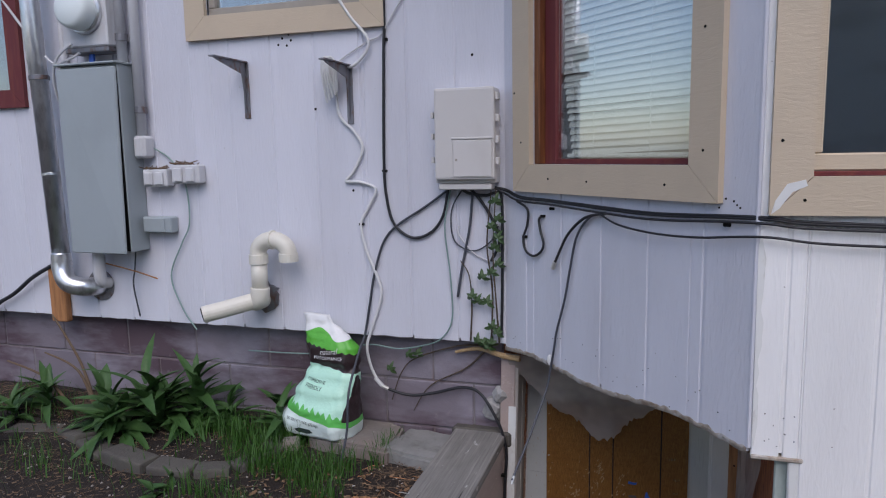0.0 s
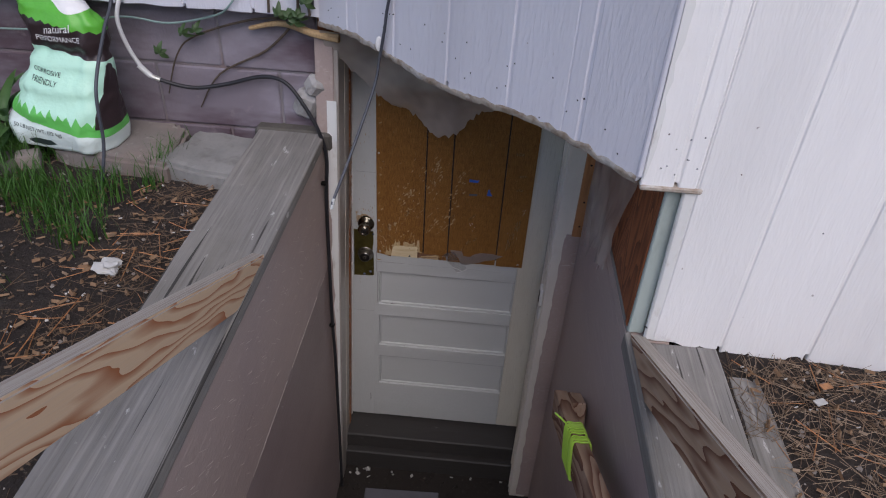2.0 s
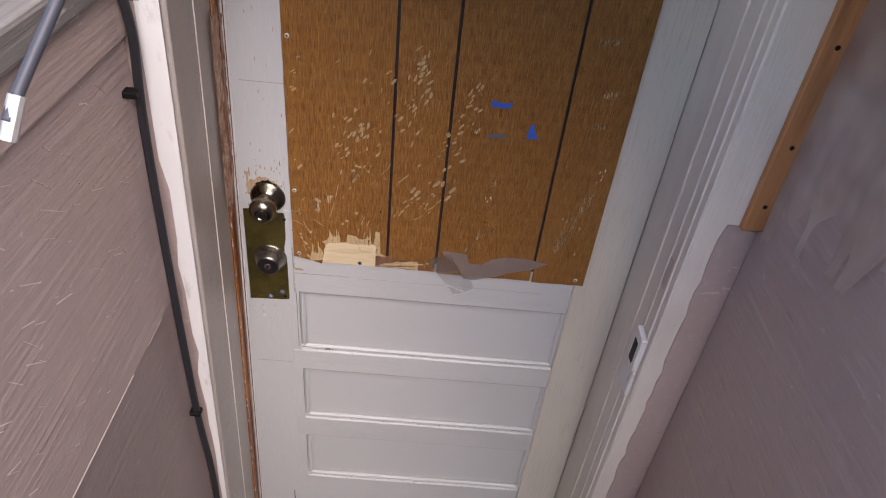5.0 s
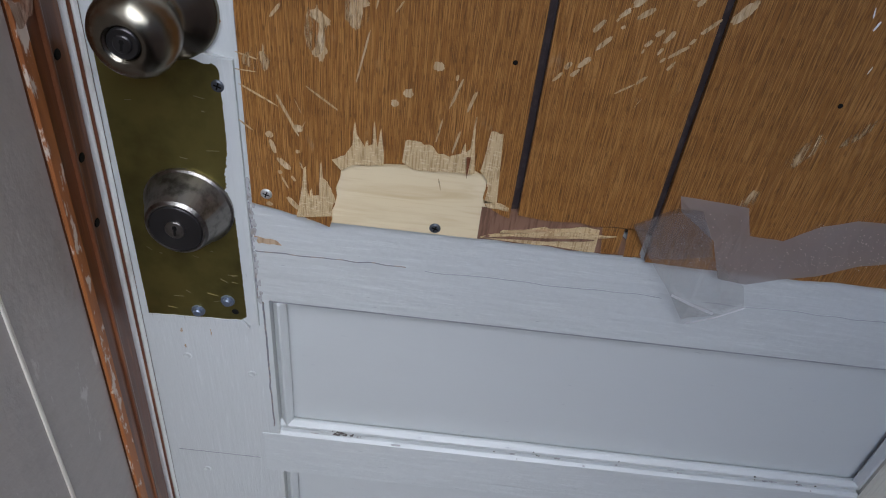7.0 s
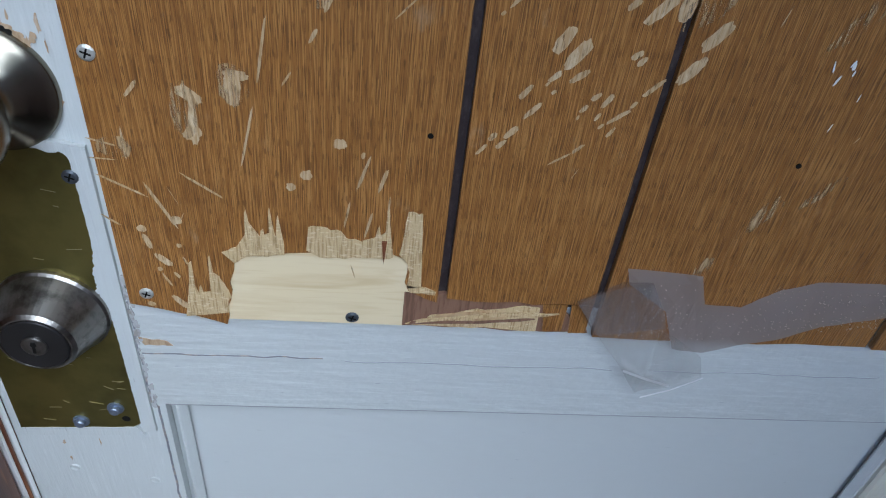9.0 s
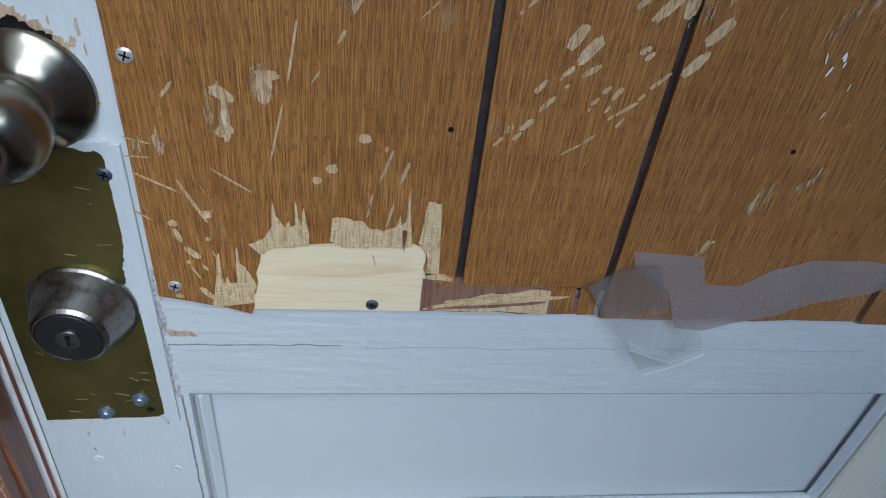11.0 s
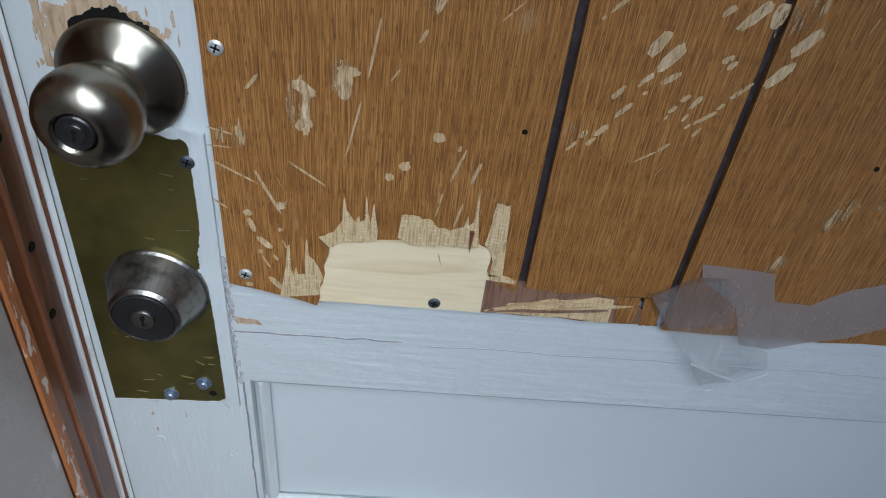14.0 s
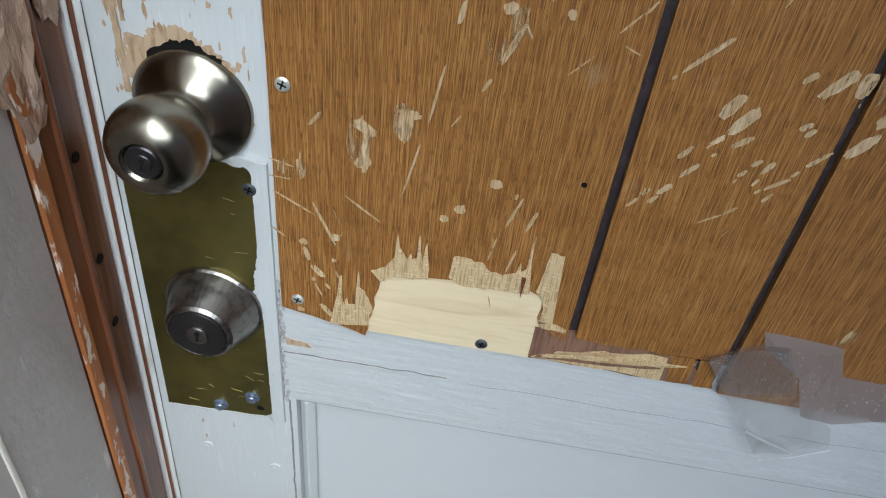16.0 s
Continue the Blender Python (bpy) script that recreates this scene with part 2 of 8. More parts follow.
RAWWOOD = mat("splintered_veneer", (0.46, 0.32, 0.17), 0.8, layers=[((0.30, 0.18, 0.09), (300, 300, 30), 0.45, 0.65, 0.7)], bump=[((400, 400, 40), 0.6, 0.001)])
PINE = mat("pale_pine", (0.70, 0.585, 0.375), 0.5, layers=[((0.56, 0.42, 0.22), (7, 40, 60), 0.50, 0.68, 0.7, 3.0, 0.5, 1.2), ((0.80, 0.70, 0.50), (10, 10, 34), 0.5, 0.7, 0.7), ((0.60, 0.46, 0.26), (24, 300, 420), 0.55, 0.68, 0.35, 2.0)], bump=[((20, 300, 300), 0.3, 0.0005)])
def worn_mat(name, base, layers, lo, hi, scale, least=0.0):
    """Bare fibres left in streaks, with the surface below showing between them."""
    m = mat(name, base, 0.8, layers=layers, bump=[((600, 600, 60), 0.5, 0.0008)])
    nt = m.node_tree
    tc, mp, nz, mr = (nt.nodes.new("ShaderNode" + k) for k in ("TexCoord", "Mapping", "TexNoise", "MapRange"))
    mp.inputs["Scale"].default_value = scale
    nz.inputs["Scale"].default_value, nz.inputs["Detail"].default_value = 1.0, 3.0
    nt.links.new(tc.outputs["Object"], mp.inputs["Vector"])
    nt.links.new(mp.outputs[0], nz.inputs["Vector"])
    nt.links.new(nz.outputs["Fac"], mr.inputs["Value"])
    mr.inputs["From Min"].default_value, mr.inputs["From Max"].default_value = lo, hi
    mr.inputs["To Min"].default_value = least
    nt.links.new(mr.outputs[0], nt.nodes["Principled BSDF"].inputs["Alpha"])
    return m


GOUGE = worn_mat("gouge_bare_wood", (0.47, 0.34, 0.19), [((0.36, 0.225, 0.10), (900, 900, 60), 0.49, 0.62, 0.7, 1.0), ((0.62, 0.50, 0.33), (240, 240, 70), 0.56, 0.66, 0.6, 4.0)], 0.30, 0.46, (700, 700, 130), 0.45)
SCUFF = worn_mat("scuffed_veneer", (0.42, 0.29, 0.15), [((0.30, 0.18, 0.08), (900, 900, 60), 0.49, 0.62, 0.7, 1.0)], 0.46, 0.66, (500, 500, 60))
FRINGE = mat("torn_veneer", (0.54, 0.405, 0.22), 0.8, layers=[((0.33, 0.215, 0.095), (900, 900, 60), 0.50, 0.62, 0.75, 1.0), ((0.68, 0.55, 0.35), (260, 260, 700), 0.55, 0.66, 0.6, 2.0), ((0.25, 0.14, 0.055), (60, 60, 40), 0.60, 0.72, 0.5, 5.0)], bump=[((700, 700, 60), 0.8, 0.001), ((120, 120, 600), 0.6, 0.001)])
ORANGEEDGE = mat("rubbed_orange_edge", (0.40, 0.145, 0.042), 0.5, layers=[((0.22, 0.075, 0.026), (70, 70, 4), 0.46, 0.64, 0.7, 4.0), ((0.66, 0.55, 0.46), (150, 150, 46), 0.56, 0.61, 0.95, 5.0)], bump=[((120, 120, 12), 0.5, 0.0015)])
TORNWOOD = mat("shredded_jamb_wood", (0.42, 0.29, 0.21), 0.85, layers=[((0.20, 0.085, 0.045), (60, 60, 22), 0.48, 0.60, 0.85, 6.0), ((0.62, 0.53, 0.47), (120, 120, 50), 0.58, 0.68, 0.7, 4.0)], bump=[((60, 60, 24), 0.9, 0.005, 6.0), ((300, 300, 80), 0.7, 0.0015)])
CRACKGREY = mat("crack_shadow", (0.20, 0.195, 0.215), 0.8, layers=[((0.36, 0.30, 0.25), (200, 200, 200), 0.5, 0.6, 0.8)])
LEDGEDIRT = mat("ledge_dirt", (0.12, 0.105, 0.095), 0.9)
CHIPGREY = mat("chipped_edge_grey", (0.40, 0.395, 0.40), 0.8, layers=[((0.25, 0.22, 0.20), (200, 200, 200), 0.5, 0.62, 0.8)])
BAREWOOD = mat("bare_stile_wood", (0.45, 0.33, 0.21), 0.8, layers=[((0.27, 0.165, 0.09), (300, 300, 60), 0.48, 0.62, 0.7, 4.0), ((0.60, 0.56, 0.53), (90, 90, 40), 0.60, 0.68, 0.7, 5.0)], bump=[((300, 300, 30), 0.7, 0.001)])
WALLSCRATCH = mat("pale_wall_scratch", (0.68, 0.61, 0.55), 0.8)
SPECK = mat("pale_dust", (0.42, 0.37, 0.33), 0.8)
SCRATCHBRASS = mat("scratched_brass", (0.38, 0.34, 0.18), 0.4, 0.7)
BRASS = mat("tarnished_brass", (0.235, 0.20, 0.062), 0.38, 0.85, layers=[
    ((0.115, 0.10, 0.034), (14, 14, 14), 0.45, 0.65, 0.8), ((0.42, 0.38, 0.20), (30, 30, 150), 0.72, 0.76, 0.5, 5.0), ((0.36, 0.30, 0.10), (6, 6, 9), 0.6, 0.75, 0.5)], bump=[((200, 200, 30), 0.1, 0.0005)])
def brushed(m, amount):
    """Brush marks that run round the fitting's axis."""
    nt = m.node_tree
    tg = nt.nodes.new("ShaderNodeTangent")
    tg.direction_type, tg.axis = "RADIAL", "Y"
    b = nt.nodes["Principled BSDF"]
    b.inputs["Anisotropic"].default_value, b.inputs["Anisotropic Rotation"].default_value = amount, 0.25
    nt.links.new(tg.outputs[0], b.inputs["Tangent"])
    return m


NICKEL = brushed(mat("antique_nickel", (0.25, 0.228, 0.18), 0.25, 1.0, layers=[((0.20, 0.175, 0.13), (22, 22, 22), 0.45, 0.7, 0.6), ((0.13, 0.11, 0.08), (140, 140, 140), 0.62, 0.72, 0.5)], bump=[((400, 400, 400), 0.05, 0.0003)]), 0.75)
NICKELWORN = brushed(mat("worn_nickel", (0.27, 0.255, 0.235), 0.33, 1.0, layers=[((0.085, 0.078, 0.07), (90, 90, 90), 0.47, 0.66, 0.8), ((0.42, 0.40, 0.37), (260, 260, 260), 0.66, 0.74, 0.6)], bump=[((160, 160, 160), 0.25, 0.0006)]), 0.5)
CYLDARK = brushed(mat("dark_lock_face", (0.055, 0.052, 0.052), 0.32, 0.8), 0.5)
KEYBLACK = mat("dark_cylinder_metal", (0.010, 0.0095, 0.009), 0.5, 0.0, spec=0.08)
STEEL = mat("zinc_screw", (0.58, 0.58, 0.55), 0.4, 0.6)
BOLTZINC = mat("blue_zinc_bolt", (0.22, 0.26, 0.34), 0.4, 0.7)
# Grey for the painted shade lines under the rails and for faint seams.
JOINTGREY = mat("shade_line_and_seam_grey", (0.30, 0.305, 0.32), 0.8, layers=[((0.42, 0.43, 0.44), (30, 60, 60), 0.5, 0.7, 0.7, 3.0)])
DARKSTEEL = mat("dark_screw", (0.12, 0.13, 0.15), 0.45, 0.8)
REDPLY = grain_mat("red_plywood", (0.33, 0.105, 0.038), (0.075, 0.020, 0.011), (0.40, 0.17, 0.075), (6, 7, 1.3), 24.0, hi=0.85, sharp=0.15, fine=(160, 200, 3.0))
LUMBER = grain_mat("orange_new_lumber", (0.60, 0.43, 0.28), (0.30, 0.085, 0.022), (0.55, 0.42, 0.30), (8, 1.2, 8), 17.0, hi=0.95, sharp=0.5)
OLDLUMBER = grain_mat("brown_worn_lumber", (0.42, 0.285, 0.19), (0.12, 0.032, 0.011), (0.44, 0.34, 0.26), (9, 1.3, 9), 13.0, hi=0.97, sharp=0.3)
RAILTOP = mat("greyed_rail_top", (0.42, 0.375, 0.325), 0.8, layers=[((0.23, 0.185, 0.15), (420, 1.2, 420), 0.50, 0.60, 0.75, 1.0), ((0.50, 0.46, 0.41), (60, 2.0, 60), 0.5, 0.7, 0.6, 3.0), ((0.30, 0.26, 0.22), (5, 3, 5), 0.5, 0.7, 0.5)], bump=[((420, 1.2, 420), 0.8, 0.002, 1.0)])
STRIPWOOD = mat("orange_strip_wood", (0.42, 0.195, 0.08), 0.6, layers=[((0.22, 0.10, 0.04), (60, 60, 5), 0.45, 0.65, 0.7)])
GREENPAINT = mat("pale_green_paint", (0.40, 0.46, 0.43), 0.6, layers=[((0.22, 0.25, 0.22), (20, 20, 6), 0.5, 0.7, 0.6)], bump=[((40, 40, 8), 0.3, 0.002)])
RAWEDGE = mat("raw_siding_edge", (0.46, 0.40, 0.34), 0.9, layers=[((0.28, 0.20, 0.14), (40, 40, 40), 0.45, 0.65, 0.8), ((0.62, 0.60, 0.58), (25, 25, 25), 0.55, 0.65, 0.7)], bump=[((90, 90, 90), 0.9, 0.006)])
REDPAINT = mat("dark_red_paint", (0.13, 0.022, 0.024), 0.5, layers=[((0.22, 0.06, 0.035), (30, 30, 3), 0.5, 0.7, 0.6)])
JAMBPAINT = mat("grey_jamb_paint", (0.37, 0.335, 0.305), 0.33, layers=[((0.30, 0.27, 0.25), (14, 14, 5), 0.45, 0.7, 0.7), ((0.60, 0.58, 0.55), (60, 60, 20), 0.66, 0.72, 0.7), ((0.22, 0.19, 0.17), (50, 50, 50), 0.70, 0.75, 0.7)], bump=[((26, 26, 34), 0.45, 0.003, 2.0), ((120, 120, 90), 0.5, 0.0012, 3.0)])
WHITEPAINT = mat("white_patch_paint", (0.72, 0.72, 0.70), 0.55, layers=[((0.50, 0.47, 0.43), (40, 40, 14), 0.58, 0.72, 0.7)], bump=[((40, 40, 12), 0.4, 0.002)])
VINYL = mat("blind_vinyl", (0.74, 0.80, 0.80), 0.4)
ALU = mat("window_sash", (0.33, 0.30, 0.26), 0.5, layers=[((0.45, 0.40, 0.32), (8, 8, 8), 0.5, 0.7, 0.5)])
ROOM = mat("room_plaster", (0.24, 0.22, 0.20), 0.9, layers=[((0.18, 0.16, 0.15), (2, 2, 2), 0.45, 0.7, 0.6)])
ROOFING = mat("roof_shingle", (0.09, 0.085, 0.08), 0.9, layers=[((0.13, 0.12, 0.11), (5, 5, 5), 0.45, 0.7, 0.6)])
ELECGREY = mat("panel_grey_enamel", (0.33, 0.37, 0.39), 0.4, layers=[((0.27, 0.30, 0.31), (3, 3, 2), 0.45, 0.7, 0.5), ((0.22, 0.19, 0.16), (40, 40, 30), 0.72, 0.8, 0.5)])
GALV = mat("galvanised_pipe", (0.68, 0.69, 0.71), 0.30, 0.85, layers=[((0.38, 0.38, 0.39), (30, 30, 10), 0.45, 0.65, 0.7)])
PIPEWHITE = mat("painted_conduit", (0.58, 0.58, 0.60), 0.5, layers=[((0.45, 0.44, 0.44), (30, 30, 5), 0.5, 0.7, 0.6)])
PVC = mat("pvc_cream", (0.68, 0.65, 0.57), 0.35, layers=[((0.52, 0.48, 0.40), (12, 12, 12), 0.55, 0.75, 0.6)])
BEIGEBOX = mat("beige_plastic", (0.60, 0.575, 0.555), 0.45, layers=[((0.52, 0.49, 0.46), (6, 6, 4), 0.5, 0.75, 0.5)])
BLACKRUBBER = mat("black_cable", (0.022, 0.022, 0.026), 0.45)
BLUEGREYCABLE = mat("dark_grey_cable", (0.06, 0.065, 0.08), 0.45)
WHITECABLE = mat("white_cable", (0.66, 0.66, 0.66), 0.4)
GREENWIRE = mat("green_wire", (0.22, 0.32, 0.30), 0.5)
RUSTSTEEL = mat("bracket_steel", (0.22, 0.22, 0.24), 0.5, 0.6, layers=[((0.16, 0.07, 0.03), (30, 30, 14), 0.5, 0.66, 0.8)])
SOIL = mat("dark_soil", (0.023, 0.017, 0.014), 0.95, layers=[
    ((0.045, 0.034, 0.026), (9, 9, 9), 0.45, 0.7, 0.8), ((0.022, 0.017, 0.014), (30, 30, 30), 0.45, 0.62, 0.8), ((0.12, 0.095, 0.07), (110, 110, 110), 0.62, 0.7, 0.8)],
    bump=[((30, 30, 30), 0.9, 0.02), ((140, 140, 140), 0.8, 0.006)])
GREYSTONE = mat("grey_flagstone", (0.215, 0.21, 0.20), 0.85, layers=[((0.31, 0.30, 0.28), (5, 5, 5), 0.45, 0.65, 0.7), ((0.13, 0.12, 0.11), (14, 14, 14), 0.52, 0.7, 0.6)], bump=[((12, 12, 12), 0.7, 0.012), ((70, 70, 70), 0.5, 0.003)])
STONE = mat("flagstone", (0.21, 0.185, 0.17), 0.85, layers=[
    ((0.29, 0.21, 0.175), (3, 3, 3), 0.45, 0.65, 0.7), ((0.24, 0.22, 0.20), (12, 12, 12), 0.5, 0.7, 0.6), ((0.50, 0.48, 0.44), (30, 30, 30), 0.6, 0.72, 0.5)],
    bump=[((12, 12, 12), 0.7, 0.012), ((70, 70, 70), 0.5, 0.003)])
EDGING = mat("grey_edging_brick", (0.095, 0.086, 0.076), 0.9, layers=[((0.12, 0.11, 0.09), (14, 14, 14), 0.45, 0.7, 0.7)], bump=[((30, 30, 30), 0.8, 0.01)])
GRASS = mat("grass_blade", (0.034, 0.100, 0.012), 0.6, layers=[((0.060, 0.145, 0.022), (14, 14, 14), 0.45, 0.7, 0.7)])
DARKLEAF = mat("creeper_leaf", (0.045, 0.085, 0.028), 0.5, layers=[((0.07, 0.06, 0.03), (30, 30, 30), 0.5, 0.7, 0.7)])
BARKSTEM = mat("dark_stem", (0.10, 0.075, 0.055), 0.9, layers=[((0.05, 0.04, 0.03), (60, 60, 20), 0.45, 0.65, 0.8)])
LEAF = mat("weed_leaf", (0.040, 0.095, 0.024), 0.55, layers=[((0.065, 0.13, 0.036), (20, 20, 20), 0.45, 0.7, 0.7), ((0.025, 0.06, 0.016), (6, 6, 6), 0.45, 0.65, 0.6)], bump=[((60, 60, 60), 0.4, 0.002)])
STRAW = mat("dry_straw", (0.14, 0.095, 0.06), 0.85, layers=[((0.14, 0.085, 0.05), (25, 25, 25), 0.45, 0.65, 0.8)])
PALESTRAW = mat("pale_straw", (0.30, 0.22, 0.15), 0.85, layers=[((0.20, 0.13, 0.08), (25, 25, 25), 0.45, 0.65, 0.8)])
PEBBLE = mat("pebbles", (0.24, 0.21, 0.185), 0.85, layers=[((0.36, 0.33, 0.30), (20, 20, 20), 0.45, 0.65, 0.7)])
PAPER = mat("white_scrap", (0.46, 0.45, 0.43), 0.6, bump=[((50, 50, 50), 0.4, 0.003)])
DARKBOARD = mat("dark_scratched_wood", (0.045, 0.042, 0.040), 0.6, layers=[((0.045, 0.040, 0.038), (3, 26, 26), 0.45, 0.65, 0.8), ((0.28, 0.27, 0.26), (9, 40, 60), 0.70, 0.76, 0.6, 4.0)], bump=[((4, 50, 50), 0.5, 0.003)])
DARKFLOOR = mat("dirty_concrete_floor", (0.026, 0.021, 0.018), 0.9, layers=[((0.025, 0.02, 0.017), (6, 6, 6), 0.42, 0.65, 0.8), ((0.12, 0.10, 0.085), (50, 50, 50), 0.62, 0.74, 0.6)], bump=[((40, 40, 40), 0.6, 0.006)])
MATGREY = mat("grey_slate_board", (0.13, 0.13, 0.15), 0.75, layers=[((0.09, 0.09, 0.10), (10, 10, 10), 0.45, 0.7, 0.6)])
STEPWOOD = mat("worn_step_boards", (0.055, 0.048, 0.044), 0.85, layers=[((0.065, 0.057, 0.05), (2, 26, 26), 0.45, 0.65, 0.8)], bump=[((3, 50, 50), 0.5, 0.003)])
LIME = mat("lime_cord", (0.40, 0.66, 0.07), 0.5)
BLUETAPE = mat("blue_tape", (0.04, 0.12, 0.50), 0.5)
SHEET = film_mat("milky_plastic_sheet", (0.82, 0.74, 0.67), 0.46, 0.15)
TAPE = film_mat("grey_tape", (0.50, 0.45, 0.43), 0.36, 0.25)
CLEARTAPE = film_mat("clear_tape", (0.62, 0.60, 0.58), 0.88, 0.1)
CLEARBROWN = film_mat("brownish_clear_tape", (0.30, 0.24, 0.21), 0.66, 0.15)
GLINTFOLD = film_mat("folded_tape_glint", (0.95, 0.95, 0.95), 0.05, 0.1)
GLASS = glass_mat()

# ---- mesh helpers ----


def part(name, bm, material, parent=None, label="", smooth=False, m=None):
    """Links bm as one mesh object under a thing or a part."""
    me = bpy.data.meshes.new(name)
    bm.to_mesh(me)
    bm.free()
    if smooth:
        me.shade_smooth()
    me.materials.append(material)
    ob = new(name, me)
    if parent is not None:
        ob.parent = parent
    if m is not None:
        ob.matrix_basis = m
    if label:
        ob["label"] = label
    return ob


def thing(name, label, category, group="", kind="", m=None):
    ob = tagged(new(name), label, category, group, kind)
    if m is not None:
        ob.matrix_basis = m
    return ob


def box(x0, x1, y0, y1, z0, z1, bevel=0.0, bm=None, segs=1):
    own = bmesh.new()
    bmesh.ops.create_cube(own, size=1.0)
    for v in own.verts:
        v.co = Vector(((x0 + x1) / 2 + v.co.x * (x1 - x0), (y0 + y1) / 2 + v.co.y * (y1 - y0), (z0 + z1) / 2 + v.co.z * (z1 - z0)))
    if bevel > 0:
        bmesh.ops.bevel(own, geom=own.edges[:], offset=bevel, segments=segs, affect="EDGES", profile=0.6)
    if bm is None:
        return own
    return join(bm, own)


def join(bm, other):
    me = bpy.data.meshes.new("tmp")
    other.to_mesh(me)
    other.free()
    bm.from_mesh(me)
    bpy.data.meshes.remove(me)
    return bm


def moved(bm, m):
    bmesh.ops.transform(bm, matrix=m, verts=bm.verts)
    return bm


def prism(outline, y0, y1, bm=None):
    """A slab from an outline in (x, z), between y0 and y1."""
    bm = bm or bmesh.new()
    a = [bm.verts.new((x, y0, z)) for x, z in outline]
    b = [bm.verts.new((x, y1, z)) for x, z in outline]
    n = len(outline)
    bm.faces.new(a)
    bm.faces.new(b[::-1])
    for i in range(n):
        bm.faces.new((a[i], b[i], b[(i + 1) % n], a[(i + 1) % n]))
    bmesh.ops.recalc_face_normals(bm, faces=bm.faces)
    return bm


def slab(outline, z0, z1):
    """A slab from an outline in (x, y), between z0 and z1."""
    bm = prism(outline, z0, z1)
    for v in bm.verts:
        v.co = Vector((v.co.x, v.co.z, v.co.y))
    bmesh.ops.recalc_face_normals(bm, faces=bm.faces)
    return bm


def smooth_path(pts, per=8):
    pts = [Vector(p) for p in pts]
    out = []
    for i in range(len(pts) - 1):
        p0, p1, p2, p3 = pts[max(i - 1, 0)], pts[i], pts[i + 1], pts[min(i + 2, len(pts) - 1)]
        for k in range(per):
            t = k / per
            out.append(0.5 * (2 * p1 + (p2 - p0) * t + (2 * p0 - 5 * p1 + 4 * p2 - p3) * t * t + (3 * p1 - p0 - 3 * p2 + p3) * t ** 3))
    return out + [pts[-1]]


def tube(pts, r, sides=8, per=8, bm=None, r2=None):
    """A round cable or pipe along a smooth line."""
    bm = bm or bmesh.new()
    line = smooth_path(pts, per) if per > 1 else [Vector(p) for p in pts]
    up = Vector((0.13, 0.21, 0.97))
    rings = []
    for i, p in enumerate(line):
        d = (line[min(i + 1, len(line) - 1)] - line[max(i - 1, 0)]).normalized()
        s = d.cross(up)
        if s.length < 0.15:
            s = d.cross(Vector((1, 0, 0)))
        s.normalize()
        u = s.cross(d).normalized()
        up = u
        rad = r if r2 is None else r + (r2 - r) * i / (len(line) - 1)
        rings.append([bm.verts.new(p + rad * (math.cos(2 * math.pi * k / sides) * s + math.sin(2 * math.pi * k / sides) * u)) for k in range(sides)])
    for a, b in zip(rings, rings[1:]):
        for k in range(sides):
            bm.faces.new((a[k], a[(k + 1) % sides], b[(k + 1) % sides], b[k]))
    bm.faces.new(rings[0][::-1])
    bm.faces.new(rings[-1])
    bmesh.ops.recalc_face_normals(bm, faces=bm.faces)
    return bm


def lathe(profile, sides=40, bm=None):
    """Turns (radius, depth) pairs round the y axis; depth counts towards the viewer (-y)."""
    bm = bm or bmesh.new()
    rings = []
    for r, d in profile:
        if r < 1e-6:
            rings.append([bm.verts.new((0, -d, 0))])
        else:
            rings.append([bm.verts.new((r * math.cos(2 * math.pi * k / sides), -d, r * math.sin(2 * math.pi * k / sides))) for k in range(sides)])
    for a, b in zip(rings, rings[1:]):
        for k in range(sides):
            q = [a[k % len(a)], a[(k + 1) % len(a)], b[(k + 1) % len(b)], b[k % len(b)]]
            q = list(dict.fromkeys(q))
            if len(q) > 2:
                bm.faces.new(q)
    bmesh.ops.recalc_face_normals(bm, faces=bm.faces)
    return bm


def jag(x0, z0, x1, z1, n, amp, rng):
    """A torn line from one point up to, not including, the next."""
    out = []
    for i in range(n):
        t = i / n
        k = 0 if i == 0 else amp
        out.append((x0 + (x1 - x0) * t + rng.uniform(-k, k), z0 + (z1 - z0) * t + rng.uniform(-k, k)))
    return out


# ---- the house: plan ----
WALL_Y, WALL_BOT, WALL_TOP = 3.22, 0.325, 2.75
IN_X, OUT_X, FRONT_Y = -0.468, 0.346, 2.462
BAY_BOT = 0.302
GROUND = -0.135
BAY_LEN = math.hypot(OUT_X - IN_X, FRONT_Y - WALL_Y)
M_MAIN = pose(0, WALL_Y, 0)
M_BAY = Matrix.Translation((IN_X, WALL_Y, 0)) @ Matrix.Rotation(math.atan2(FRONT_Y - WALL_Y, OUT_X - IN_X), 4, "Z")
M_FRONT = pose(0, FRONT_Y, 0)
PITCH = 0.203


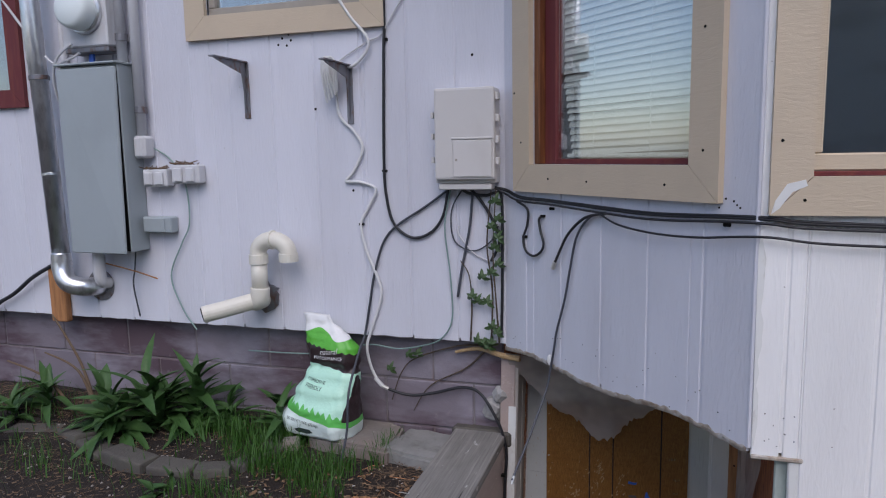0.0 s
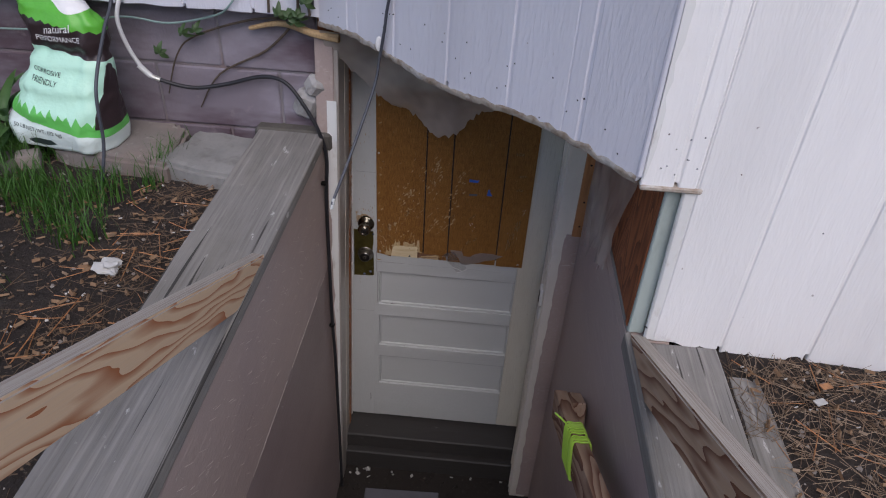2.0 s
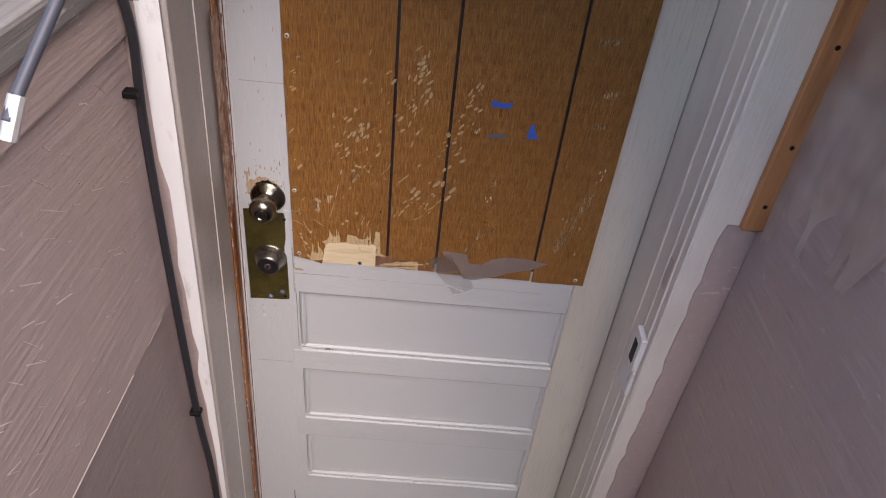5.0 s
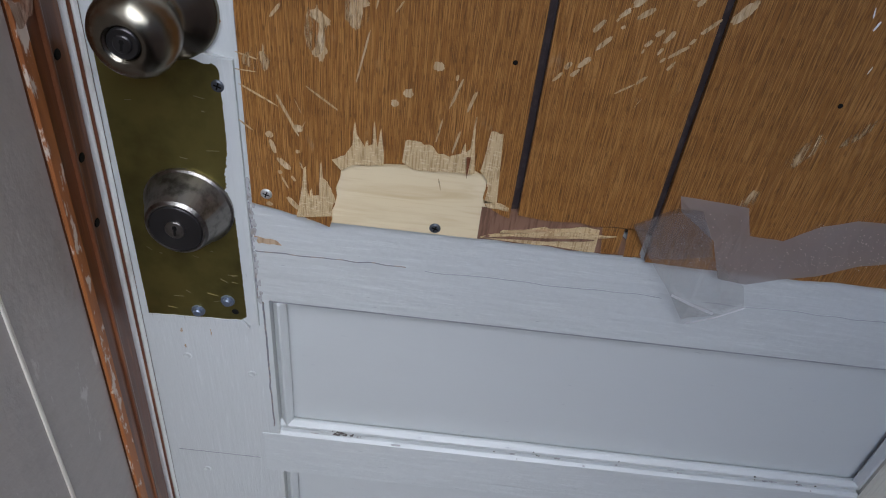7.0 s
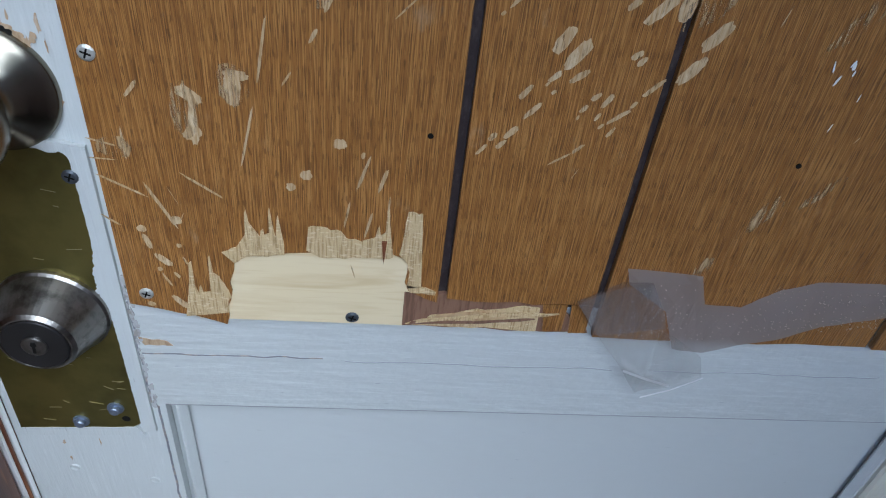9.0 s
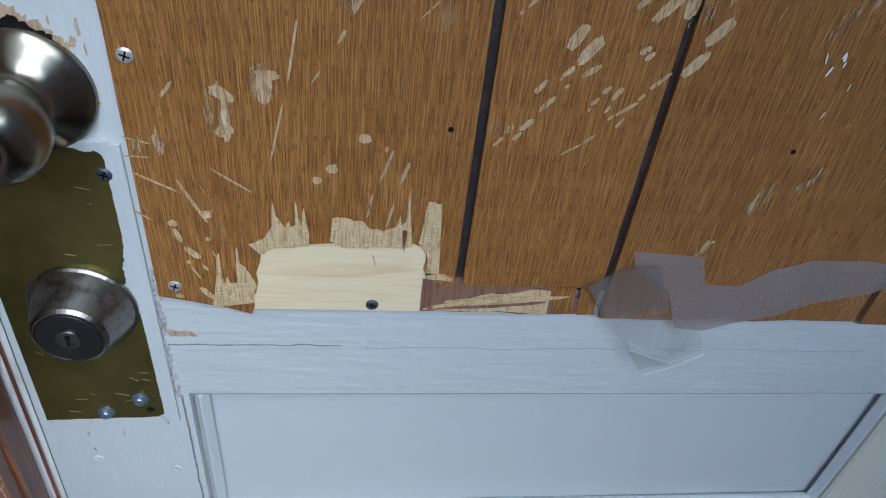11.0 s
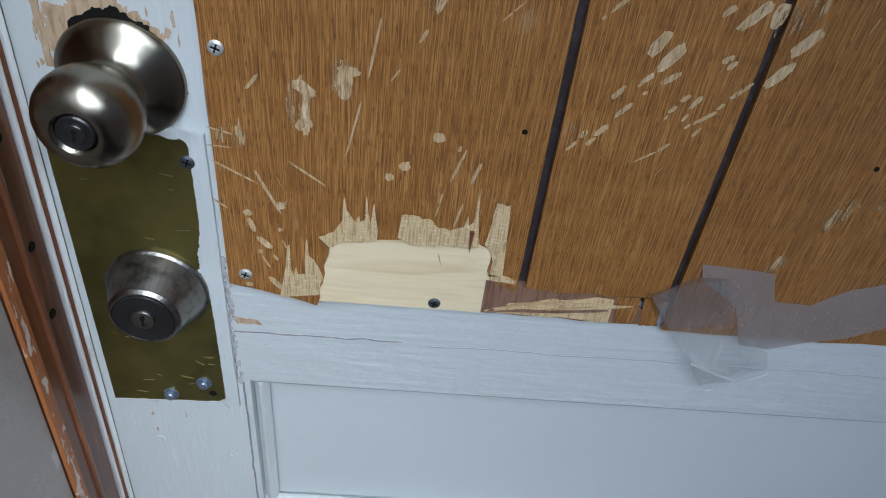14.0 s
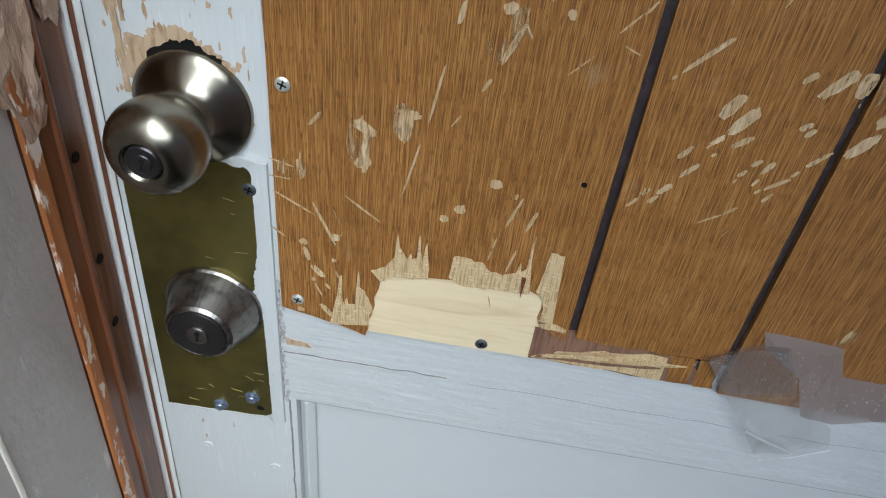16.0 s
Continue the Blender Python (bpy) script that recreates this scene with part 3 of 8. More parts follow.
def siding(name, label, m, u0, u1, z0, z1, first, openings=(), bottom=None, thick=0.014, rng_seed=1, paint=None):
    """A wall of grooved siding: boards one beside another over a backing, cut round the openings (u0, u1, z0, z1)."""
    wall = thing(name, label, "wall", kind="structure", m=m)
    paint = paint or SIDING
    rng = random.Random(rng_seed)
    cuts = sorted({u0, u1, *(c for o in openings for c in o[:2] if u0 < c < u1), *(first + PITCH * i for i in range(-60, 60) if u0 < first + PITCH * i < u1)})
    grooves = {round(first + PITCH * i, 5) for i in range(-60, 60)}
    for a, b in zip(cuts, cuts[1:]):
        if b - a < 0.004:
            continue
        ga = 0.004 if round(a, 5) in grooves else 0.0
        gb = 0.004 if round(b, 5) in grooves else 0.0
        spans = [(z0, z1)]
        for o in openings:
            if o[0] < (a + b) / 2 < o[1]:
                spans = [s for p, q in spans for s in ((p, min(q, o[2])), (max(p, o[3]), q)) if s[1] - s[0] > 0.01]
        for p, q in spans:
            low = bottom(a, b, rng) if bottom and p == z0 else [(a + ga, p), (b - gb, p)]
            low = [(min(max(x, a + ga), b - gb), z) for x, z in low]
            bm = prism([*low, (b - gb, q), (a + ga, q)], -thick, 0.0)
            bmesh.ops.bevel(bm, geom=[e for e in bm.edges if abs(e.verts[0].co.x - e.verts[1].co.x) < 1e-6 and e.verts[0].co.y < -thick * 0.9 and e.verts[1].co.y < -thick * 0.9], offset=0.003, segments=1, affect="EDGES")
            part("siding_board", bm, paint, wall)
            # backing stands behind in the same cut, set back so that grooves read
            back = box(a, b, -thick + 0.0035, 0.10, max(p, z0 + 0.01), q)
            part("backing", back, paint, wall)
    return wall


def worn_bottom(zf, amp, step):
    """The frayed lower edge of the siding sheets."""
    def line(a, b, rng):
        n = max(2, int((b - a) / step))
        return [(a + (b - a) * i / n, zf((a + b) / 2 if n < 2 else a + (b - a) * i / n) + rng.uniform(-amp, amp)) for i in range(n + 1)]
    return line


W1 = (-1.78, -1.055, 1.69, 2.60)
WRED = (-4.3, -2.90, 1.43, 2.5)
siding("wall_main", "pale lavender painted grooved siding wall of the house", M_MAIN, -5.0, IN_X, WALL_BOT, WALL_TOP, -0.668, [W1, WRED], worn_bottom(lambda u: WALL_BOT, 0.0025, 0.05), rng_seed=2)
W2 = (0.188, 0.912, 1.04, 2.35)
siding("wall_bay", "pale lavender painted siding on the angled side of the bay", M_BAY, 0.0, BAY_LEN, BAY_BOT, WALL_TOP, 0.145, [W2], worn_bottom(lambda u: BAY_BOT + 0.012 * math.sin(u * 9) - 0.02 * max(0, u - 0.8), 0.005, 0.02), rng_seed=3)
W3 = (0.457, 1.85, 1.012, 2.35)


siding("wall_front", "white painted grooved siding over the stairwell corner", M_FRONT, OUT_X, 0.462, 0.285, WALL_TOP, 0.417, [W3], worn_bottom(lambda u: 0.281, 0.004, 0.02), rng_seed=4, paint=WHITESIDING)
siding("wall_front", "white painted grooved siding reaching down to the soil", M_FRONT, 0.462, 3.6, -0.14, WALL_TOP, 0.417, [W3], worn_bottom(lambda u: -0.118 - 0.05 * min(1.0, max(0.0, (u - 0.47) / 0.3)), 0.011, 0.02), rng_seed=6, paint=WHITESIDING)
# frayed raw edge under the bay and the notch
edge = thing("raw_siding_edge", "frayed bare edge along the bottom of the siding", "siding edge", kind="structure", m=M_BAY)
bm = bmesh.new()
n = 90
rows = []
for i in range(n + 1):
    u = BAY_LEN * i / n
    z = BAY_BOT + 0.012 * math.sin(u * 9) - 0.02 * max(0, u - 0.8) + noise.noise(Vector((u * 30, 0, 1))) * 0.006
    ring = [(-0.0155, z + 0.012 + 0.008 * noise.noise(Vector((u * 45, 3, 0)))), (-0.017, z - 0.003), (0.0, z - 0.008), (0.02, z - 0.004), (0.02, z + 0.02)]
    rows.append([bm.verts.new((u, y, q)) for y, q in ring])
for a, b in zip(rows, rows[1:]):
    for k in range(4):
        bm.faces.new((a[k], b[k], b[k + 1], a[k + 1]))
part("edge", bm, RAWEDGE, edge, smooth=True)
part("notch_edge", moved(box(0.0, 0.125, -0.018, 0.02, 0.274, 0.286, 0.003), M_BAY.inverted() @ Matrix.Translation((OUT_X, FRONT_Y, 0))), RAWEDGE, edge)

# bay floor and eave, rooms behind the windows
tagged(part("bay_floor", slab([(IN_X, WALL_Y + 0.02), (OUT_X, FRONT_Y + 0.02), (3.6, FRONT_Y + 0.02), (3.6, 3.6), (IN_X, 3.6)], 0.33, 0.40), GREYWOOD), "dark underside of the bay floor", "floor", kind="structure")
# Roof is out of view; added to cap the walls and shade their tops.
tagged(part("roof", slab([(-5.2, 2.75), (-0.7, 2.75), (0.15, 1.98), (4.0, 1.98), (4.0, 6.4), (-5.2, 6.4)], WALL_TOP, WALL_TOP + 0.14), ROOFING), "unseen dark shingled roof edge added over the walls", "roof", kind="structure")
room = thing("room_shell", "dim room behind the windows", "wall", kind="structure")
part("back_wall", box(-5, 3.6, 6.2, 6.3, 0.4, WALL_TOP), ROOM, room)
part("room_floor", box(-5, 3.6, 3.6, 6.2, 0.34, 0.41), ROOM, room)
part("side_wall", box(-5.1, -5.0, 3.22, 6.3, -0.3, WALL_TOP), ROOM, room)
part("side_wall", box(3.6, 3.7, 2.46, 6.3, -0.3, WALL_TOP), ROOM, room)

# ---- foundation: painted concrete blocks ----
found = thing("foundation_wall", "lavender painted concrete block foundation with peeling patches", "wall", kind="structure")
BLOCK_Y = 3.283
part("mortar", box(-5.0, -0.50, BLOCK_Y + 0.006, 3.60, -0.55, 0.33), MORTAR, found)
rng = random.Random(5)
zs = [-0.50, -0.293, -0.086, 0.121, 0.33]
for r in range(4):
    x = -0.502
    first = True
    while x > -4.9:
        w = 0.40 if not first else (0.31 if r % 2 else 0.13 + 0.0)
        first = False
        z1 = zs[r + 1] - 0.008 if r < 3 else 0.345
        part("block", box(x - w + 0.004, x - 0.004, BLOCK_Y + rng.uniform(-0.002, 0.002), BLOCK_Y + 0.05, zs[r], z1, 0.004), BLOCK, found)
        x -= w
part("broken_corner", moved(box(-0.05, 0.03, -0.035, 0.03, -0.055, 0.05, 0.02), pose(-0.535, BLOCK_Y, 0.02, 10, 20, 0)), CONCRETE, found, "broken concrete lump")
part("broken_corner", moved(box(-0.03, 0.03, -0.03, 0.03, -0.03, 0.03, 0.012), pose(-0.51, BLOCK_Y - 0.02, 0.09, 30, 20, 40)), CONCRETE, found)
part("footing_ledge", box(-0.72, -0.46, BLOCK_Y - 0.05, BLOCK_Y + 0.02, -0.13, -0.062, 0.012), EDGING, found)

# ---- ground ----
def ground_z(x, y):
    d = max(0.0, math.hypot(x, y - 2.5) - 4.0)
    k = 1.0 / (1.0 + d)
    z = GROUND + k * (0.018 * noise.noise(Vector((x * 2.2, y * 2.2, 0))) + 0.010 * noise.noise(Vector((x * 8, y * 8, 4))) + 0.006 * noise.noise(Vector((x * 22, y * 22, 7))))
    if x > 0.5:
        z -= 0.01 + 0.03 * min(1, (x - 0.5)) * k
    if x < -1.2 and y > 2.7:
        z += 0.05 * min(1.0, (-1.2 - x) / 0.8) * min(1.0, (y - 2.7) / 0.4)
    return z


WELL = (-0.62, 0.52, 0.62, 3.80)
gx = [-80, -30, -12, -7, *np.arange(-5, -0.7, 0.06), -0.66, *np.linspace(WELL[0], WELL[1], 6), 0.56, *np.arange(0.62, 3.8, 0.06), 6, 12, 30, 80]
gy = [-80, -30, -12, -6, *np.arange(-3, 0.6, 0.2), *np.arange(WELL[2], 3.78, 0.06), WELL[3], 6.5, 12, 30, 80]
gx, gy = [float(v) for v in gx], [float(v) for v in gy]
bm = bmesh.new()
grid = {}
for i, x in enumerate(gx):
    for j, y in enumerate(gy):
        grid[i, j] = bm.verts.new((x, y, ground_z(x, y)))
for i in range(len(gx) - 1):
    for j in range(len(gy) - 1):
        cx, cy = (gx[i] + gx[i + 1]) / 2, (gy[j] + gy[j + 1]) / 2
        if WELL[0] - 1e-4 < cx < WELL[1] + 1e-4 and WELL[2] - 1e-4 < cy < WELL[3] + 1e-4:
            continue
        bm.faces.new((grid[i, j], grid[i + 1, j], grid[i + 1, j + 1], grid[i, j + 1]))
tagged(part("ground", bm, SOIL, smooth=True), "dark bare soil littered with pine needles and grit", "ground", kind="structure")

# ---- stairwell ----
FLOOR_Z = -1.92
LX, RX, JAMB_Y = -0.50, 0.405, 3.25
left = thing("stairwell_wall_left", "taupe painted plywood lining of the stairwell, scratched", "wall", kind="structure")
part("lining", box(LX - 0.10, LX, 1.62, JAMB_Y, -0.6115, -0.105, 0.0012), TAUPE, left)
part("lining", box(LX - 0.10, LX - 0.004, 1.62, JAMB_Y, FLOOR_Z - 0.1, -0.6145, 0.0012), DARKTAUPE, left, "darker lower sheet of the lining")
rng = random.Random(77)
bm = bmesh.new()
for _ in range(220):
    y, z = rng.uniform(1.7, 3.18), -0.18 - abs(rng.gauss(0, 0.20))
    ln, w = rng.uniform(0.006, 0.045), rng.uniform(0.0003, 0.0011)
    if -0.63 < z < -0.60 or z < -1.5:
        continue
    xs = LX + 0.0003 if z > -0.613 else LX - 0.0037
    join(bm, moved(box(-0.0004, 0.0003, -ln / 2, ln / 2, -w / 2, w / 2), pose(xs, y, z, -38 + rng.gauss(0, 9), 0, 0)))
tagged(part("scratches", bm, WALLSCRATCH, left, "pale scratches in the wall paint"), kind="stuff")
for q in range(26):
    y = 1.70 + 0.058 * q
    if q % 7 != 3:
        part("worn_joint", moved(box(-0.002, 0.0012, -0.030, 0.030, -0.0006, 0.0005, 0.0002), pose(LX - 0.0009, y, -0.6125 + rng.uniform(-0.0006, 0.0006))), WALLSCRATCH, left)
part("lining", box(LX - 0.10, LX - 0.002, 0.4, 1.616, FLOOR_Z - 0.1, -0.105), TAUPE, left)
right = thing("stairwell_wall_right", "taupe painted plywood lining of the stairwell", "wall", kind="structure")
part("lining", box(RX, RX + 0.10, 0.4, JAMB_Y, FLOOR_Z - 0.1, -0.1745), TAUPE, right)
part("lining_top", box(RX + 0.0005, RX + 0.10, 2.4505, JAMB_Y, -0.174, -0.135), TAUPE, right)
part("lip", box(RX - 0.004, RX + 0.012, 0.4, 2.47, -0.175, -0.128, 0.003), GREYWOOD, right)
part("lip", box(RX + 0.002, RX + 0.014, 2.47, 3.2, -0.15, -0.128, 0.003), GREYWOOD, right)
tagged(part("back_of_stair", box(-0.62, 0.52, 0.30, 0.42, FLOOR_Z - 0.1, GROUND - 0.002), CONCRETE), "concrete edge at the head of the steps", "wall", kind="structure")
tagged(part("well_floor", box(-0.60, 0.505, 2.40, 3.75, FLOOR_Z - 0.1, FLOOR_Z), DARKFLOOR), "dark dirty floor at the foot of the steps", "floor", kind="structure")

cap = thing("capping_board", "grey weathered plank capping the stairwell wall", "plank")
part("plank", box(-0.705, -0.486, 0.42, 3.268, -0.108, -0.068, 0.006, segs=2), GREYWOOD, cap)
part("fascia", box(-0.507, -0.494, 0.42, 3.25, -0.175, -0.108, 0.003), TAUPE, cap, "taupe painted strip under the plank")
capr = thing("capping_board", "grey weathered plank capping the stairwell wall", "plank")
part("plank", box(0.405, 0.615, 0.42, 2.45, -0.172, -0.135, 0.006, segs=2), GREYWOOD, capr)
part("outer_plank", box(0.625, 0.70, 0.42, 2.38, -0.185, -0.150, 0.006), GREYWOOD, capr)

steps = thing("stairs", "worn wooden steps going down to the basement door", "stairs", kind="structure")
N, Y0, RUN = 10, 0.62, 0.205
RISE = (GROUND - FLOOR_Z) / N
for i in range(1, N):
    z, y = GROUND - RISE * i, Y0 + RUN * (i - 1)
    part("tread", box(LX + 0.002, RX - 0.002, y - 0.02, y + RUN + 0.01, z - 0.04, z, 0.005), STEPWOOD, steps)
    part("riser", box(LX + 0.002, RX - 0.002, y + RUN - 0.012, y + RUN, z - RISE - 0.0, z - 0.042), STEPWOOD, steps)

# ---- hand rails ----
SLOPE = math.degrees(math.atan(0.50))


def rail(x0, x1, length, depth):
    """A two-by-four in its own frame: y along it, its far foot cut level."""
    cut = depth / math.tan(radians(SLOPE))
    bm = prism([(0.0, 0.0), (-cut, -depth), (-length, -depth), (-length, 0.0)], -x1, -x0)
    for v in bm.verts:
        v.co = Vector((-v.co.y, v.co.x, v.co.z))
    bmesh.ops.recalc_face_normals(bm, faces=bm.faces)
    bmesh.ops.bevel(bm, geom=bm.edges[:], offset=0.004, segments=2, affect="EDGES")
    return bm


def weathered_top(ob, material):
    """Greyed wood on the faces that look up."""
    ob.data.materials.append(material)
    for p in ob.data.polygons:
        if p.normal.z > 0.6:
            p.material_index = 1


hr = thing("handrail", "new pine two-by-four rail sloping up from the weathered plank", "handrail")
weathered_top(part("rail", rail(-0.019, 0.019, 2.1, 0.098), LUMBER, hr, m=pose(-0.506, 2.575, -0.070, -SLOPE, 0, 0)), RAILTOP)
part("post", box(-0.60, -0.526, 0.75, 0.84, -0.07, 0.72, 0.004), LUMBER, hr)
hr2 = thing("handrail", "worn brown two-by-four rail sloping up beside the siding", "handrail")
weathered_top(part("rail", rail(-0.019, 0.019, 2.0, 0.098), OLDLUMBER, hr2, m=pose(0.432, 2.468, -0.131, -SLOPE - 0.8, 0, 0)), RAILTOP)
part("post", box(0.452, 0.53, 0.75, 0.84, -0.135, 0.65, 0.004), OLDLUMBER, hr2)

# ---- doorway ----
DOOR_Y, SILL_Z, HEAD_Z = 3.487, -1.70, 0.255


def lean(z):
    return 0.028 * z


def leaning(bm):
    for v in bm.verts:
        v.co.x += lean(v.co.z)
    return bm


fr = thing("door_frame", "white and stained door frame with chipped paint", "door frame", kind="structure")
part("jamb_left", leaning(box(-0.50, -0.438, JAMB_Y, 3.42, FLOOR_Z, HEAD_Z, 0.002)), JAMBPAINT, fr)
part("jamb_face", leaning(box(-0.51, -0.452, JAMB_Y - 0.006, JAMB_Y - 0.0005, FLOOR_Z, HEAD_Z, 0.002)), TAUPE, fr, "taupe painted face of the jamb")
part("stop_left", leaning(box(-0.50, -0.436, 3.42, 3.448, FLOOR_Z, HEAD_Z, 0.004)), JAMBWOOD, fr, "stained wooden door stop, chipped")
part("stop_left", leaning(box(-0.50, -0.4405, 3.448, 3.476, FLOOR_Z, HEAD_Z, 0.003)), JAMBWOOD, fr, "stained wooden door stop, chipped")
part("weather_strip", leaning(box(-0.50, -0.4385, 3.4763, 3.4790, FLOOR_Z, HEAD_Z, 0.001)), WHITEPAINT, fr)
part("weather_strip", leaning(box(-0.50, -0.4378, 3.4792, 3.4825, FLOOR_Z, HEAD_Z, 0.001)), JAMBWOOD, fr)
part("weather_strip", leaning(box(-0.50, -0.4352, 3.4827, 3.4864, FLOOR_Z, HEAD_Z, 0.0015)), WHITEPAINT, fr)
part("jamb_right", box(0.313, 0.386, JAMB_Y, 3.36, FLOOR_Z, HEAD_Z, 0.003), CREAM, fr)
part("jamb_right", box(0.322, 0.42, 3.36, 3.41, FLOOR_Z, HEAD_Z, 0.006), CREAM, fr)
part("jamb_right", box(0.3295, 0.42, 3.41, 3.60, FLOOR_Z, HEAD_Z, 0.003), CREAM, fr)
for y0, y1 in ((3.268, 3.276), (3.298, 3.303), (3.345, 3.352)):
    part("jamb_bead", box(0.3095, 0.3135, y0, y1, FLOOR_Z, HEAD_Z, 0.0018, segs=2), CREAM, fr)
part("head", box(-0.50, 0.42, JAMB_Y + 0.03, 3.60, HEAD_Z, 0.33, 0.003), JAMBWOOD, fr)
part("wall_return", box(0.387, 0.52, JAMB_Y + 0.004, 3.45, FLOOR_Z, 0.33), TAUPE, fr)
part("jamb_back", box(-0.62, -0.50, 3.36, 3.60, FLOOR_Z, 0.33), JAMBWOOD, fr)
part("sill", box(-0.52, 0.335, 3.36, 3.56, -1.80, SILL_Z - 0.012, 0.006), DARKBOARD, fr, "dark wooden sill")
part("sill_step", box(-0.53, 0.335, 3.33, 3.45, FLOOR_Z, -1.802, 0.006), DARKBOARD, fr)

# ---- the door ----
door = thing("basement_door", "cream painted wooden door with a wood-panelled upper half", "door")
DL, DR = -0.436, 0.328
PL, PR, PZ0, PZ1 = -0.354, 0.239, -0.722, 0.004
RAILS = [(-0.812, -0.70), (-1.052, -0.985), (-1.300, -1.228), (SILL_Z, -1.475)]
part("stile", prism([(DL + lean(SILL_Z), SILL_Z), (-0.350, SILL_Z), (-0.350, 0.24), (DL + lean(0.24), 0.24)], DOOR_Y, DOOR_Y + 0.04), DOORPAINT, door)
part("stile", box(0.224, DR, DOOR_Y, DOOR_Y + 0.04, SILL_Z, 0.24, 0.0025), CREAMDOOR, door)
part("rail", box(-0.3495, 0.2235, DOOR_Y, DOOR_Y + 0.04, -0.03, 0.24, 0.0025), CREAMDOOR, door)
for z0, z1 in RAILS:
    part("rail", box(-0.366 + lean(z1 + 0.7) * 0.5, 0.2235, DOOR_Y - 0.0006, DOOR_Y + 0.0385, z0, z1, 0.003), RAILPAINT, door)
for (a, b), (c, d) in zip(RAILS, RAILS[1:]):
    # Thin grey strip paints the shadow line below the rail's edge.
    part("joint", box(-0.348, 0.222, DOOR_Y + 0.0025, DOOR_Y + 0.0138, a - 0.0018, a - 0.0002), JOINTGREY, door)
    part("panel", box(-0.3495, 0.225, DOOR_Y + 0.014, DOOR_Y + 0.03, d, a, 0.0), FLATPAINT, door)
    for x0, x1 in ((-0.3495, -0.338), (0.2135, 0.2262)):
        part("moulding", box(x0, x1, DOOR_Y + 0.003, DOOR_Y + 0.014, d + 0.0005, a - 0.0005, 0.005), DOORPAINT, door)
    part("moulding", box(-0.372, 0.2235, DOOR_Y + 0.003, DOOR_Y + 0.0138, d, d + 0.012, 0.004), RAILPAINT, door, "worn moulding with flaking paint")
part("glazing_back", box(-0.36, 0.23, DOOR_Y + 0.02, DOOR_Y + 0.035, -0.71, -0.02), PINE, door)
# panelling: four planks with dark grooves between them
GRV = [PL, -0.1662, -0.0672, 0.1300, PR]
PY = DOOR_Y - 0.0065
rng = random.Random(21)
panelling = part("panelling", box(PL + 0.001, PR - 0.001, DOOR_Y - 0.0022, DOOR_Y + 0.0195, -0.70, PZ1 - 0.002), GROOVE, door, "scuffed brown wood panelling screwed over the window")
for i in range(4):
    a, b = GRV[i] + (0.0028 if i else 0), GRV[i + 1] - (0.0028 if i < 3 else 0)
    zb = [-0.712, -0.694, -0.722, -0.724][i]
    if i == 0:
        low = [(a, zb + 0.004), *jag(a + 0.02, zb, -0.298, -0.722, 4, 0.002, rng), (-0.298, -0.7225),
               *jag(-0.296, -0.715, -0.291, -0.672, 6, 0.0015, rng), *jag(-0.289, -0.667, -0.250, -0.663, 5, 0.0012, rng),
               *jag(-0.246, -0.662, -0.197, -0.656, 6, 0.0015, rng), *jag(-0.190, -0.664, -0.188, -0.693, 5, 0.0015, rng), (-0.175, -0.695), (b, -0.697)]
    else:
        low = [(a, zb + rng.uniform(-0.001, 0.001)), *jag(a + (b - a) * 0.2, zb - 0.001, b, zb, 6, 0.0012, rng), (b, zb)]
    bm = prism([*low, (b, PZ1), (a, PZ1)], PY, DOOR_Y - 0.0022)
    part("plank", bm, PANELWOOD, panelling)
part("patch_board", box(-0.315, -0.1865, DOOR_Y - 0.0052, DOOR_Y - 0.0024, -0.7195, -0.64, 0.0006), PINE, panelling, "pale pine showing through the torn hole")
# inner ply left along the torn lower edge, with splinters over it
part("inner_ply", prism([*jag(-0.1895, -0.690, -0.164, -0.692, 5, 0.001, rng), *jag(-0.160, -0.690, -0.068, -0.700, 4, 0.0006, rng), (-0.068, -0.719), *jag(-0.069, -0.7195, -0.189, -0.7185, 9, 0.0010, rng), (-0.1895, -0.7185)], DOOR_Y - 0.0056, DOOR_Y - 0.0024), INNERPLY, panelling, "reddish inner ply")
part("splintered_edge", prism([*jag(-0.1875, -0.7165, -0.150, -0.7035, 6, 0.0012, rng), *jag(-0.150, -0.7033, -0.107, -0.6965, 7, 0.0012, rng), (-0.1035, -0.6985), *jag(-0.1030, -0.7185, -0.16, -0.7162, 8, 0.0010, rng)], DOOR_Y - 0.0066, DOOR_Y - 0.0052), FRINGE, panelling, "splintered bare lower edge")
part("splintered_edge", prism([*jag(-0.189, -0.6835, -0.172, -0.685, 4, 0.0008, rng), (-0.1705, -0.688), *jag(-0.171, -0.6905, -0.190, -0.689, 5, 0.0008, rng)], DOOR_Y - 0.0072, DOOR_Y - 0.0046), FRINGE, panelling)
for k in range(11):
    x = -0.172 + 0.006 * k + rng.uniform(-0.003, 0.003)
    z = -0.712 + 0.0008 * k + rng.uniform(-0.004, 0.004)
    bm = moved(prism([(-0.016, -0.0008), (0.012, -0.0010), (0.02, 0.0), (0.008, 0.0009), (-0.014, 0.0010)], -0.0012, 0.0), pose(x, DOOR_Y - 0.0062 - k * 0.0001, z, 0, rng.uniform(-11, -2), 0))
    part("splinter", bm, (INNERPLY, FRINGE, FRINGE, RAWWOOD)[k % 4], panelling)
for x0, x1, z in ((-0.102, -0.086, -0.7185), (-0.0835, -0.070, -0.7195)):
    part("veneer_tab", prism([(x0, -0.6955), (x1, -0.6955), *jag(x1, z, x0, z - 0.001, 5, 0.0008, rng)], PY + 0.0006, DOOR_Y - 0.0048), PANELWOOD, panelling)


